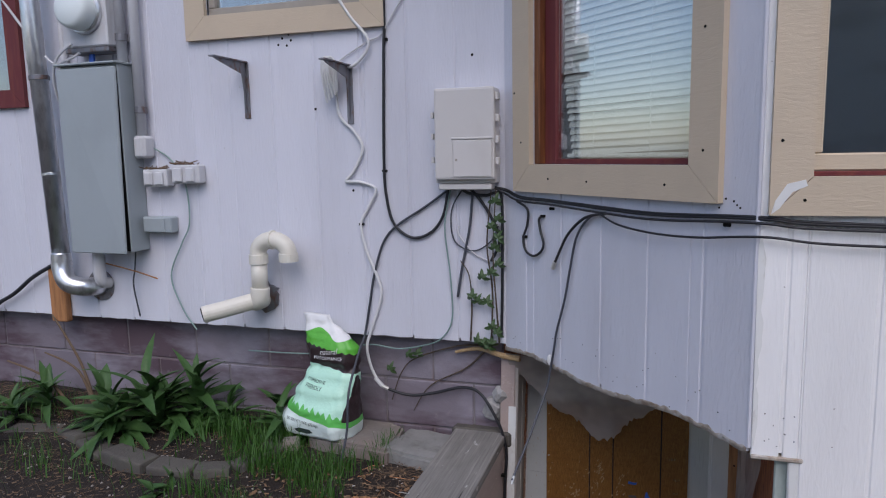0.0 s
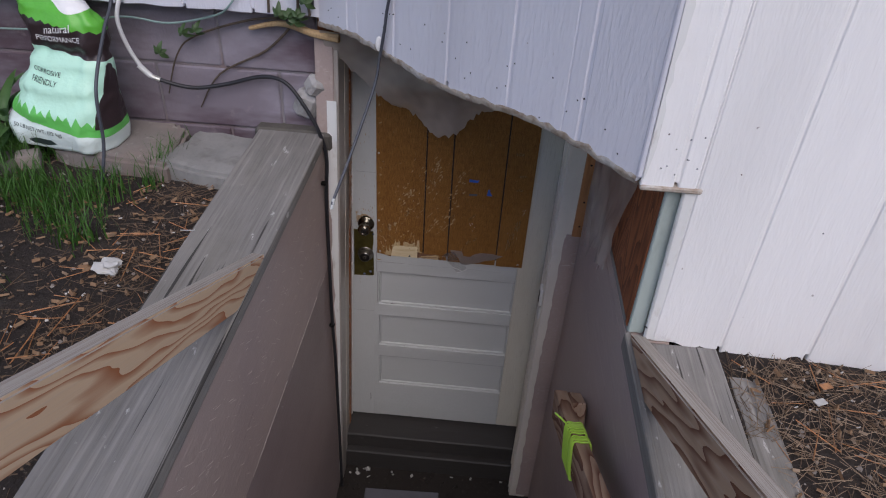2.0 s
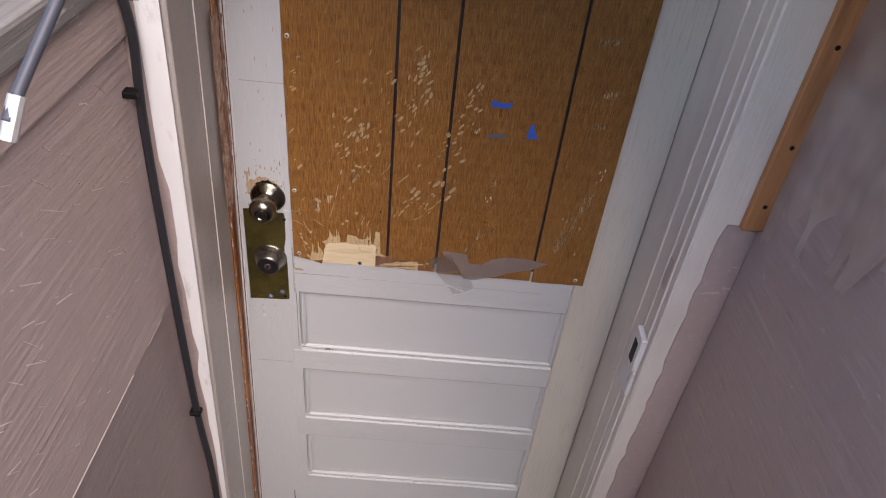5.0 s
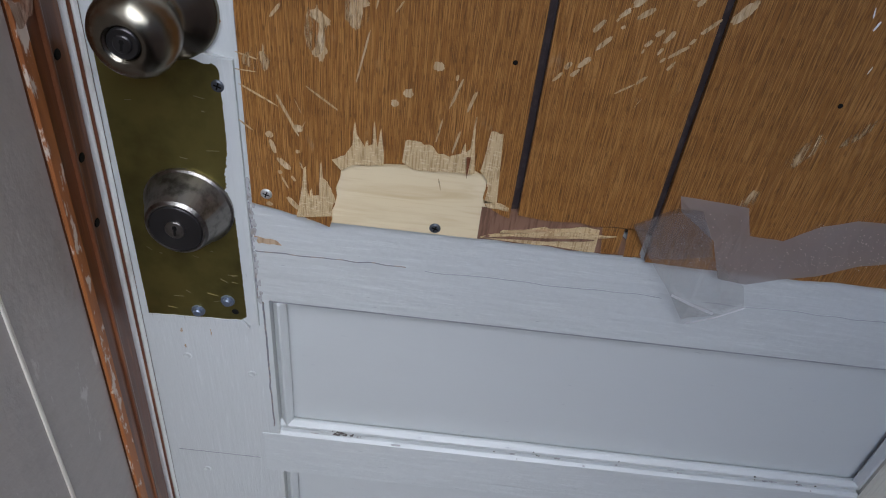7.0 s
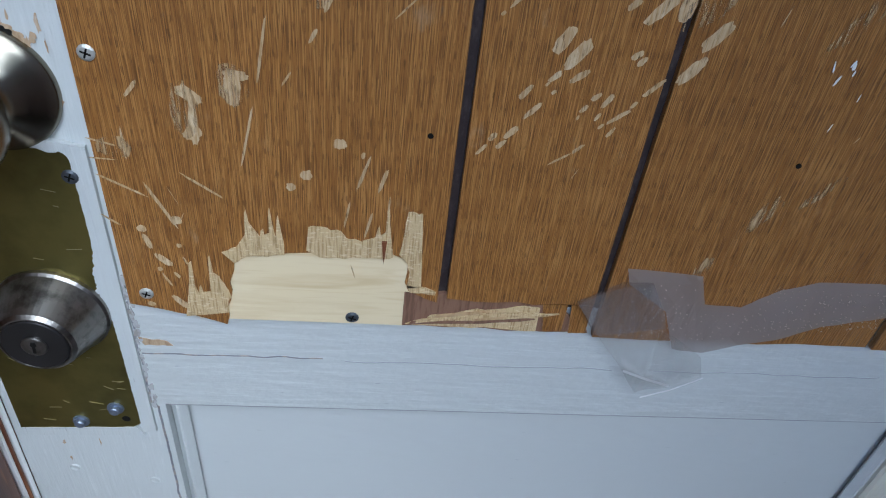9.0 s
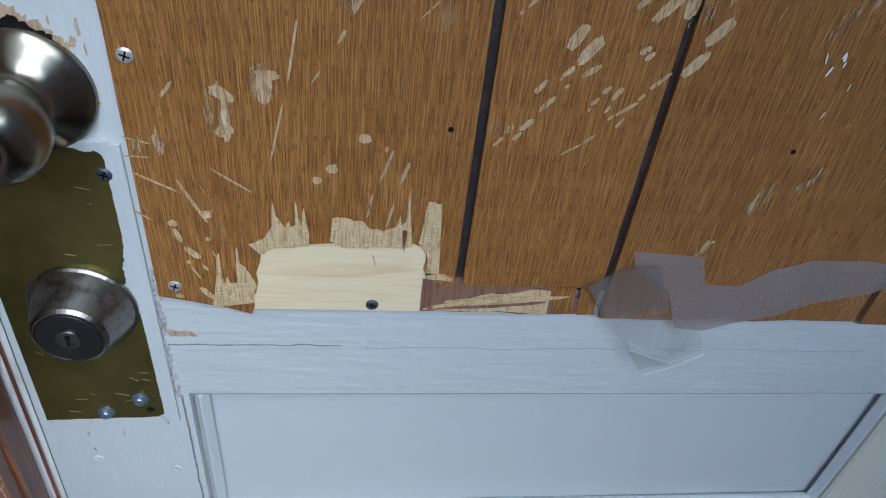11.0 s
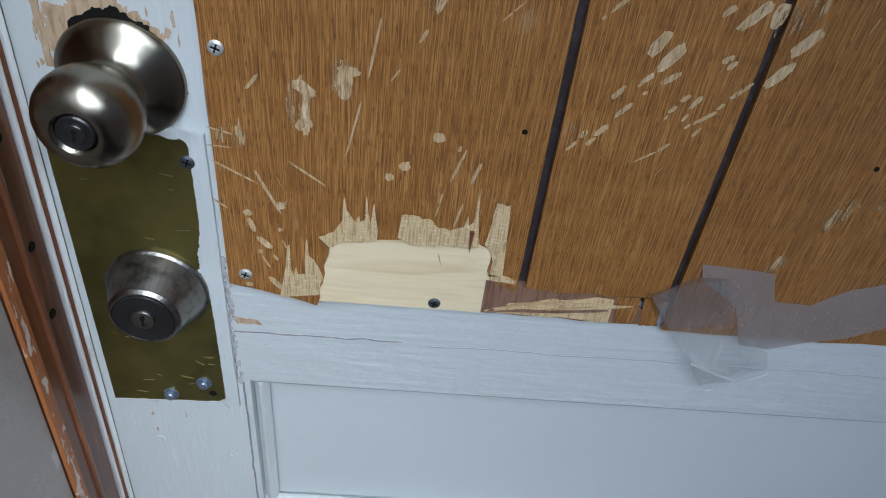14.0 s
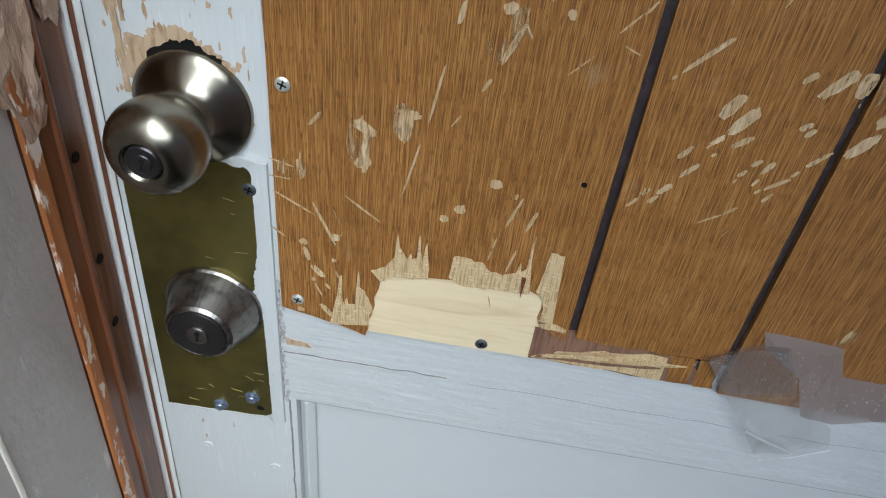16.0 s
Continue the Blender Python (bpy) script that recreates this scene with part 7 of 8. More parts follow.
def bag_mat():
    """Printed woven plastic: bands of mint, green trees, brown, green hills and white."""
    m = bpy.data.materials.new("printed_sack")
    m.use_nodes = True
    nt = m.node_tree
    b = nt.nodes["Principled BSDF"]
    b.inputs["Roughness"].default_value = 0.38
    tc, sep = nt.nodes.new("ShaderNodeTexCoord"), nt.nodes.new("ShaderNodeSeparateXYZ")
    nt.links.new(tc.outputs["Object"], sep.inputs[0])

    def op(kind, a, c=None):
        n = nt.nodes.new("ShaderNodeMath")
        n.operation = kind
        for i, v in enumerate((a, c)):
            if v is None:
                continue
            if isinstance(v, float):
                n.inputs[i].default_value = v
            else:
                nt.links.new(v, n.inputs[i])
        return n.outputs[0]

    x, z = sep.outputs["X"], sep.outputs["Z"]
    z = op("ADD", z, op("MULTIPLY", x, 0.16))
    saw = op("ABSOLUTE", op("SUBTRACT", op("FRACT", op("MULTIPLY", x, 34.0)), 0.5))
    saw2 = op("ABSOLUTE", op("SUBTRACT", op("FRACT", op("MULTIPLY", x, 21.0)), 0.5))
    trees = op("ADD", op("MULTIPLY", saw, 0.045), op("MULTIPLY", saw2, 0.025))
    hills = op("MULTIPLY", op("SINE", op("MULTIPLY", x, 32.0)), 0.018)
    colour = None
    steps = [((0.70, 0.80, 0.76), None), ((0.12, 0.50, 0.10), op("GREATER_THAN", z, 0.105)), ((0.48, 0.78, 0.62), op("GREATER_THAN", op("ADD", z, trees), 0.165)),
             ((0.030, 0.018, 0.020), op("GREATER_THAN", z, 0.325)), ((0.10, 0.42, 0.04), op("GREATER_THAN", op("SUBTRACT", z, op("MULTIPLY", saw, 0.016)), 0.405)), ((0.74, 0.74, 0.74), op("GREATER_THAN", op("SUBTRACT", z, hills), 0.468))]
    side = op("MULTIPLY", op("GREATER_THAN", op("SUBTRACT", x, op("MULTIPLY", z, 0.12)), 0.195), op("MULTIPLY", op("GREATER_THAN", z, 0.13), op("LESS_THAN", z, 0.36)))
    steps.append(((0.030, 0.018, 0.020), side))
    for c, mask in steps:
        if colour is None:
            rgb = nt.nodes.new("ShaderNodeRGB")
            rgb.outputs[0].default_value = (*c, 1)
            colour = rgb.outputs[0]
            continue
        mix = nt.nodes.new("ShaderNodeMix")
        mix.data_type = "RGBA"
        nt.links.new(mask, mix.inputs["Factor"])
        nt.links.new(colour, mix.inputs["A"])
        mix.inputs["B"].default_value = (*c, 1)
        colour = mix.outputs["Result"]
    nt.links.new(colour, b.inputs["Base Color"])
    nz, bump = nt.nodes.new("ShaderNodeTexNoise"), nt.nodes.new("ShaderNodeBump")
    nz.inputs["Scale"].default_value, nz.inputs["Detail"].default_value = 22.0, 5.0
    nt.links.new(tc.outputs["Object"], nz.inputs["Vector"])
    nt.links.new(nz.outputs["Fac"], bump.inputs["Height"])
    bump.inputs["Strength"].default_value, bump.inputs["Distance"].default_value = 0.6, 0.01
    nt.links.new(bump.outputs[0], b.inputs["Normal"])
    return m


BAGX, BAGY, BAGZ = -1.305, 3.11, -0.090
bag = thing("sack", "full white and green printed plastic sack slumped against the foundation", "sack", m=pose(BAGX, BAGY, BAGZ, 0, 0, -8) @ Matrix.Diagonal((0.93, 0.93, 0.95, 1)))
LEVELS = ((0.0, 0.06, 0.150, 0.070, 0.0), (0.02, 0.055, 0.182, 0.098, 0.0), (0.06, 0.050, 0.192, 0.108, 0.002), (0.12, 0.062, 0.176, 0.106, 0.006), (0.20, 0.080, 0.152, 0.090, 0.018), (0.27, 0.098, 0.134, 0.066, 0.034),
          (0.31, 0.104, 0.124, 0.044, 0.044), (0.34, 0.102, 0.132, 0.056, 0.046), (0.39, 0.094, 0.132, 0.062, 0.050), (0.43, 0.074, 0.116, 0.052, 0.054), (0.46, 0.046, 0.094, 0.036, 0.056), (0.50, 0.018, 0.074, 0.014, 0.056), (0.535, 0.006, 0.070, 0.006, 0.054))


def level(z):
    for a, b in zip(LEVELS, LEVELS[1:]):
        if z <= b[0]:
            t = (z - a[0]) / (b[0] - a[0])
            t = t * t * (3 - 2 * t)
            return [p + (q - p) * t for p, q in zip(a, b)]
    return LEVELS[-1]


bm = bmesh.new()
ringsb = []
for j in range(61):
    z, cx, hw, hd, cy = level(0.535 * j / 60)
    z = 0.535 * j / 60
    ring = []
    for k in range(72):
        q = 2 * math.pi * k / 72
        c, s = math.cos(q), math.sin(q)
        e = 0.40 if z < 0.10 else 0.55
        px, py = cx + hw * math.copysign(abs(c) ** e, c), cy + hd * math.copysign(abs(s) ** 0.9, s)
        cr = 0.010 * noise.noise(Vector((px * 16, z * 12, s * 2))) + 0.006 * noise.noise(Vector((px * 40, z * 30, s))) + 0.006 * math.exp(-((z - 0.318) / 0.03) ** 2) * math.sin(px * 110)
        ring.append(bm.verts.new((px + cr * c, py + cr * 1.2 * s, z + 0.06 * (-px) * (z < 0.1) * 0 + 0.012 * noise.noise(Vector((px * 10, 3, z * 6))) * (1 if z > 0.03 else 0))))
    ringsb.append(ring)
for a, b in zip(ringsb, ringsb[1:]):
    for k in range(72):
        bm.faces.new((a[k], a[(k + 1) % 72], b[(k + 1) % 72], b[k]))
bm.faces.new(ringsb[0][::-1])
bm.faces.new(ringsb[-1])
bmesh.ops.recalc_face_normals(bm, faces=bm.faces)
from mathutils.bvhtree import BVHTree
bag_tree = BVHTree.FromBMesh(bm)
part("bag_body", bm, bag_mat(), bag, smooth=True)
INK = mat("printing_ink", (0.03, 0.05, 0.045), 0.5)
INKW = mat("white_printing", (0.75, 0.75, 0.75), 0.5)


def lettering(text, size, x, z, ink, slant=0.0, tilt=0.0):
    """Printed words laid on the sack's front."""
    cu = bpy.data.curves.new("print", "FONT")
    cu.body, cu.size, cu.align_x, cu.shear = text, size, "CENTER", slant
    ob = bpy.data.objects.new("tmp", cu)
    scene.collection.objects.link(ob)
    me = bpy.data.meshes.new_from_object(ob.evaluated_get(bpy.context.evaluated_depsgraph_get()))
    bpy.data.objects.remove(ob)
    bmt = bmesh.new()
    bmt.from_mesh(me)
    bpy.data.meshes.remove(me)
    c, s = math.cos(radians(tilt)), math.sin(radians(tilt))
    for v in bmt.verts:
        px, pz = x + v.co.x * c - v.co.y * s, z + v.co.x * s + v.co.y * c
        hit = bag_tree.ray_cast(Vector((px, -0.5, pz)), Vector((0, 1, 0)))
        v.co = Vector((px, (hit[0].y if hit[0] is not None else 0.0) - 0.0025, pz))
    return part("printed_words", bmt, ink, bag)


lettering("50 LB NET WT. (22 kg)", 0.018, 0.015, 0.075, INK, 0, -5)
lettering("FRIENDLY", 0.021, 0.05, 0.222, INK, 0, -5)
lettering("CORROSIVE", 0.019, 0.055, 0.248, INK, 0, -5)
lettering("natural", 0.034, 0.11, 0.372, INKW, 0.3, 8)
lettering("PERFORMANCE", 0.022, 0.105, 0.346, INKW, 0, 2)
bm = prism([(0.055, 0.05), (0.0, 0.052), (-0.03, 0.042), (-0.02, 0.03), (0.04, 0.028), (0.07, 0.036)], -0.001, 0.0)
for v in bm.verts:
    hit = bag_tree.ray_cast(Vector((v.co.x, -0.5, v.co.z)), Vector((0, 1, 0)))
    v.co.y += (hit[0].y if hit[0] is not None else 0) - 0.002
part("printed_mark", bm, INK, bag)

# ---- flagstones, edging, scraps ----


def rough_slab(outline, z0, z1, seed, amp=0.008):
    rr = random.Random(seed)
    pts = []
    n = len(outline)
    for i in range(n):
        (x0, y0), (x1, y1) = outline[i], outline[(i + 1) % n]
        for k in range(6):
            t = k / 6
            pts.append((x0 + (x1 - x0) * t + rr.uniform(-amp, amp), y0 + (y1 - y0) * t + rr.uniform(-amp, amp)))
    bm = slab(pts, z0, z1)
    bmesh.ops.bevel(bm, geom=[e for e in bm.edges if e.verts[0].co.z > z1 - 1e-4 and e.verts[1].co.z > z1 - 1e-4], offset=0.012, segments=2, affect="EDGES")
    top = [f for f in bm.faces if f.normal.z > 0.9]
    for f in top:
        bmesh.ops.poke(bm, faces=[f])
    for v in bm.verts:
        if v.co.z > z1 - 0.03:
            v.co.z += 0.006 * noise.noise(Vector((v.co.x * 9, v.co.y * 9, seed)))
    return bm


for k, (out, lab) in enumerate((([(-1.285, 3.03), (-0.90, 2.965), (-0.935, 3.22), (-0.99, 3.262), (-1.235, 3.265)], "pinkish sandstone flagstone with rough edges"), ([(-0.95, 2.99), (-0.665, 2.925), (-0.648, 3.19), (-0.90, 3.225)], "grey sandstone flagstone with rough edges"))):
    st = thing("flagstone", lab, "stone", group="flagstones")
    part("stone", rough_slab(out, -0.17, -0.078, 40 + k), (STONE, GREYSTONE)[k], st)
line = [(-2.72, 2.84), (-2.45, 2.90), (-2.06, 2.74), (-1.80, 2.70), (-1.60, 2.69), (-1.47, 2.75), (-1.42, 2.92), (-1.385, 3.08)]
rr = random.Random(3)
for k, ((x0, y0), (x1, y1)) in enumerate(zip(line, line[1:])):
    n = max(1, round(math.hypot(x1 - x0, y1 - y0) / 0.21))
    for i in range(n):
        t = (i + 0.5) / n
        L = math.hypot(x1 - x0, y1 - y0) / n * 0.47
        eb = thing("edging_brick", "grey weathered edging brick half sunk in the soil", "brick", group="garden edging", m=pose(x0 + (x1 - x0) * t, y0 + (y1 - y0) * t, -0.138 + rr.uniform(-0.012, 0.012), rr.uniform(-6, 6), rr.uniform(-5, 5), math.degrees(math.atan2(y1 - y0, x1 - x0)) + rr.uniform(-5, 5)))
        part("brick", box(-L, L, -0.05, 0.05, -0.06, 0.035, 0.012, segs=2), EDGING, eb)
sc = thing("litter_scrap", "crumpled white plastic scrap on the soil", "litter", m=pose(-0.875, 2.53, GROUND + 0.018))
bm = bmesh.new()
bmesh.ops.create_icosphere(bm, subdivisions=3, radius=0.03)
for v in bm.verts:
    v.co = Vector((v.co.x * 1.1, v.co.y * 0.8, v.co.z * 0.5)) * (1 + 0.9 * noise.noise(v.co * 55))
part("scrap", bm, PAPER, sc)
for x, y, mt, lab in ((0.80, 2.30, PAPER, "white wrapper with a green print on the soil"), (0.83, 2.35, STRIPWOOD, "orange bark chip on the soil"), (-0.70, 2.62, STEEL, "bent nail lying on the weathered plank")):
    zz = GROUND - 0.005 if x > 0 else -0.064
    lt = thing("litter_scrap", lab, "litter", m=pose(x, y, zz + 0.012, 10, 25, 40))
    part("scrap", box(-0.03, 0.03, -0.008, 0.008, -0.0015, 0.0015, 0.001) if mt is not STEEL else tube([(-0.02, 0, 0), (0.015, 0.004, 0.0), (0.02, 0.01, 0.0)], 0.0016, 6, 3), mt, lt)
br = thing("brick_piece", "small round terracotta piece beside the sack", "brick", m=pose(-1.345, 2.99, GROUND + 0.02))
part("piece", moved(box(-0.035, 0.035, -0.03, 0.03, -0.03, 0.035, 0.014, segs=2), pose(0, 0, 0, 0, 0, 25)), STONE, br)

# foot of the steps: grey board and swept-in litter
slate = thing("grey_board", "flat grey board lying at the foot of the steps", "board")
part("board", moved(box(-0.175, 0.175, -0.15, 0.13, 0.0, 0.018, 0.003), pose(-0.195, 3.08, FLOOR_Z, 0, 0, 2)), MATGREY, slate)
rr = random.Random(9)
bm = bmesh.new()
for _ in range(110):
    x, y = rr.uniform(-0.48, 0.38), 3.33 - abs(rr.gauss(0, 0.12))
    s = rr.uniform(0.004, 0.014)
    join(bm, moved(box(-s, s, -s * 0.6, s * 0.6, -0.001, 0.0015), pose(x, y, FLOOR_Z + 0.004 + rr.uniform(0, 0.006), rr.uniform(-30, 30), rr.uniform(-30, 30), rr.uniform(0, 360))))
tagged(part("leaf_litter", bm, DARKFLOOR), "dry leaf and bark litter on the stairwell floor", "litter", kind="stuff")
bm = bmesh.new()
for _ in range(14):
    x, y = rr.choice((rr.gauss(-0.41, 0.03), rr.uniform(-0.45, 0.36))), 3.318 - abs(rr.gauss(0, 0.025))
    s = rr.uniform(0.004, 0.012)
    join(bm, moved(box(-s, s, -s * 0.7, s * 0.7, -0.002, 0.002, 0.001), pose(x, y, FLOOR_Z + 0.008, rr.uniform(-50, 50), rr.uniform(-50, 50), rr.uniform(0, 360))))
tagged(part("paper_bits", bm, PAPER), "small white paper bits on the stairwell floor", "litter", kind="stuff")

# ---- grass, needles, pebbles ----
def blades(name, label, patches, material, hmin, hmax, wide, seed):
    rr = random.Random(seed)
    verts, faces = [], []
    for cx, cy, sx, sy, count in patches:
        for _ in range(count):
            x, y = rr.gauss(cx, sx), rr.gauss(cy, sy)
            if -0.72 < x < 0.72 and y > 0.3 or y > 3.27:
                continue
            z, h, a = ground_z(x, y) - 0.005, rr.uniform(hmin, hmax), rr.uniform(0, 2 * math.pi)
            bend, w = rr.uniform(0.1, 0.6) * h, wide * rr.uniform(0.6, 1.3)
            dx, dy = math.cos(a), math.sin(a)
            n = len(verts)
            for q in (0.0, 0.5, 0.85):
                ww = w * (1 - 0.7 * q)
                ox, oy, oz = x + dx * bend * q * q, y + dy * bend * q * q, z + h * (q - 0.25 * q * q * bend / h)
                verts += [(ox - dy * ww, oy + dx * ww, oz), (ox + dy * ww, oy - dx * ww, oz)]
            verts.append((x + dx * bend * 1.15, y + dy * bend * 1.15, z + h * (1 - 0.3 * bend / h)))
            faces += [(n, n + 1, n + 3, n + 2), (n + 2, n + 3, n + 5, n + 4), (n + 4, n + 5, n + 6)]
    me = bpy.data.meshes.new(name)
    me.from_pydata(verts, [], faces)
    me.materials.append(material)
    return tagged(new(name, me), label, "grass", kind="stuff")


blades("grass", "fresh green grass tufts on the soil", [(-1.50, 2.98, 0.09, 0.07, 520), (-1.75, 3.02, 0.08, 0.07, 260), (-1.27, 2.83, 0.06, 0.05, 330), (-1.42, 2.80, 0.05, 0.04, 160), (-1.14, 2.74, 0.03, 0.04, 110), (-0.945, 2.99, 0.02, 0.05, 90), (-0.93, 3.08, 0.012, 0.05, 40), (-1.08, 2.86, 0.05, 0.05, 160),
                                                    (-1.45, 2.55, 0.07, 0.05, 120), (-1.25, 2.45, 0.06, 0.05, 80), (-1.02, 2.66, 0.03, 0.03, 70), (-1.15, 2.2, 0.05, 0.08, 90), (-1.5, 2.2, 0.08, 0.06, 80), (-2.3, 2.6, 0.3, 0.1, 200), (-2.8, 3.0, 0.3, 0.12, 250), (-1.38, 3.05, 0.04, 0.04, 160)], GRASS, 0.03, 0.135, 0.0024, 5)


def litter(name, label, areas, count, material, lmin, lmax, r, seed):
    rr = random.Random(seed)
    verts, faces = [], []
    for _ in range(count):
        x0, x1, y0, y1 = rr.choices(areas, [(a[1] - a[0]) * (a[3] - a[2]) for a in areas])[0]
        x, y, a = rr.uniform(x0, x1), rr.uniform(y0, y1), rr.uniform(0, math.pi)
        ln, lift = rr.uniform(lmin, lmax) / 2, rr.uniform(0, 0.012)
        z = ground_z(x, y) + 0.003 + lift
        dx, dy, dz = math.cos(a) * ln, math.sin(a) * ln, rr.uniform(-0.15, 0.15) * ln
        rw = r * rr.uniform(0.6, 1.4)
        n = len(verts)
        for s in (-1, 1):
            verts += [(x + s * dx - math.sin(a) * rw, y + s * dy + math.cos(a) * rw, z + s * dz), (x + s * dx + math.sin(a) * rw, y + s * dy - math.cos(a) * rw, z + s * dz), (x + s * dx, y + s * dy, z + s * dz + rw * 1.6)]
        faces += [(n, n + 3, n + 5, n + 2), (n + 1, n + 2, n + 5, n + 4), (n, n + 1, n + 4, n + 3), (n, n + 2, n + 1), (n + 3, n + 4, n + 5)]
    me = bpy.data.meshes.new(name)
    me.from_pydata(verts, [], faces)
    me.materials.append(material)
    return tagged(new(name, me), label, "litter", kind="stuff")


YARD = [(-2.6, -0.72, 1.6, 3.2), (0.70, 2.4, 1.3, 2.44), (-2.6, -0.72, 0.6, 1.6)]
litter("pine_needles", "dry pine needles strewn over the soil", YARD, 4200, STRAW, 0.02, 0.08, 0.0006, 6)
litter("pine_needles", "dry needles heaped along the wall and stairwell plank", [(-0.92, -0.71, 2.0, 2.95), (0.62, 1.8, 2.2, 2.43), (-3.3, -2.2, 2.95, 3.24)], 1800, STRAW, 0.02, 0.09, 0.0006, 7)
DRYLEAF = mat("dry_brown_leaf", (0.20, 0.115, 0.06), 0.8, layers=[((0.30, 0.20, 0.12), (30, 30, 30), 0.45, 0.65, 0.7)])
litter("pine_needles", "long pale needles over the soil by the front wall", [(0.66, 1.9, 1.7, 2.43)], 2600, PALESTRAW, 0.03, 0.10, 0.0006, 31)
litter("dry_leaves", "curled brown leaf scraps on the soil", [(0.66, 1.9, 1.7, 2.43), (-0.95, -0.72, 2.2, 2.95), (-1.4, -0.75, 2.3, 2.9)], 300, DRYLEAF, 0.010, 0.024, 0.0035, 32)
litter("wood_chips", "bark chips and twigs on the soil", YARD, 5200, STRAW, 0.004, 0.016, 0.002, 8)
rr = random.Random(12)
verts, faces = [], []
OCT = [(1, 0, 0), (-1, 0, 0), (0, 1, 0), (0, -1, 0), (0, 0, 1), (0, 0, -1)]
OF = [(0, 2, 4), (2, 1, 4), (1, 3, 4), (3, 0, 4), (2, 0, 5), (1, 2, 5), (3, 1, 5), (0, 3, 5)]
for _ in range(2600):
    x0, x1, y0, y1 = rr.choice(YARD)
    x, y, s = rr.uniform(x0, x1), rr.uniform(y0, y1), rr.uniform(0.002, 0.008) * (2 if rr.random() < 0.04 else 1)
    z, n = ground_z(x, y) + s * 0.3, len(verts)
    verts += [(x + a * s * rr.uniform(0.6, 1.3), y + b * s * rr.uniform(0.6, 1.3), z + c * s * rr.uniform(0.5, 0.9)) for a, b, c in OCT]
    faces += [tuple(n + i for i in f) for f in OF]
me = bpy.data.meshes.new("pebbles")
me.from_pydata(verts, [], faces)
me.materials.append(PEBBLE)
tagged(new("pebbles", me), "small pebbles and grit on the soil", "pebbles", kind="stuff")

litter("twigs", "thin reddish twigs and long needles on the soil", [(0.66, 1.7, 1.9, 2.44), (-1.0, -0.72, 2.2, 3.0)], 120, STRIPWOOD, 0.05, 0.15, 0.0011, 51)
litter("leaf_scraps", "pale dry leaf scraps on the soil", [(0.64, 1.7, 1.9, 2.44), (-1.0, -0.72, 2.1, 2.95)], 80, PALESTRAW, 0.010, 0.022, 0.003, 52)
litter("paint_flakes", "small white paint flakes on the soil by the wall", [(0.64, 1.7, 2.2, 2.44), (-1.0, -0.72, 2.3, 2.95)], 60, PAPER, 0.004, 0.010, 0.002, 61)
# dirt bank under the front siding
bm = bmesh.new()
rr = random.Random(13)
for k in range(110):
    x = 0.55 + k * 0.0165
    s = rr.uniform(0.012, 0.026)
    ico = bmesh.new()
    bmesh.ops.create_icosphere(ico, subdivisions=2, radius=s)
    for v in ico.verts:
        v.co *= 1 + 0.5 * noise.noise(v.co * 40 + Vector((k, 0, 0)))
    join(bm, moved(ico, pose(x, 2.455 + rr.uniform(-0.01, 0.02), GROUND - 0.03 + rr.uniform(-0.015, 0.012), 0, 0, rr.uniform(0, 360))))
tagged(part("soil_bank", bm, SOIL, smooth=True), "crumbly soil heaped against the siding's foot", "soil", kind="stuff")


# ---- broad-leaved weed ----
def leaf_mesh(length, width, droop, fold, n=8):
    bm = bmesh.new()
    rows_ = []
    for i in range(n + 1):
        t = i / n
        w = width * math.sin(math.pi * min(1.0, 0.06 + t * 0.94)) ** 0.8 * (1 - 0.25 * t)
        y, z = length * t, -droop * t * t * length
        e = 0.06 * w * math.sin(t * 19)
        rows_.append([bm.verts.new((-w - e, y, z + fold * w)), bm.verts.new((-w * 0.5, y, z + fold * w * 0.4)), bm.verts.new((0, y, z)), bm.verts.new((w * 0.5, y, z + fold * w * 0.4)), bm.verts.new((w + e, y, z + fold * w))])
    for a, b in zip(rows_, rows_[1:]):
        for k in range(4):
            bm.faces.new((a[k], a[k + 1], b[k + 1], b[k]))
    me = bpy.data.meshes.new("leaf")
    bm.to_mesh(me)
    bm.free()
    me.shade_smooth()
    me.materials.append(LEAF)
    return me


def weed(x, y, count, size, seed, label):
    """Lance leaves springing from a few short stalks, upright in the middle and flat outside."""
    rr = random.Random(seed)
    th = thing("weed", label, "plant", m=pose(x, y, ground_z(x, y)))
    shapes = [leaf_mesh(size * q, size * 0.15 * w, d, 0.4) for q, w, d in ((1.0, 1.0, 0.35), (0.72, 1.2, 0.6), (1.15, 0.9, 0.9))]
    stalks = [(rr.gauss(0, size * 0.38), rr.gauss(0, size * 0.25), rr.uniform(0.5, 1.25) * size) for _ in range(max(2, count // 16))]
    for k in range(count):
        sx, sy, top = stalks[k % len(stalks)]
        q = rr.random() ** 1.3
        ob = new("leaf", shapes[k % 3])
        ob.parent = th
        tilt = 18 + 58 * q + rr.uniform(-14, 14)
        ob.matrix_basis = pose(sx * (1 + 0.2 * q), sy, q * top * 0.75, 0, 0, rr.uniform(0, 360)) @ pose(0, 0, 0, tilt, 0, 0) @ Matrix.Rotation(radians(rr.uniform(-30, 30)), 4, "Y") @ Matrix.Diagonal((*[rr.uniform(0.55, 1.1) * (1 - 0.25 * q)] * 3, 1))
    return th


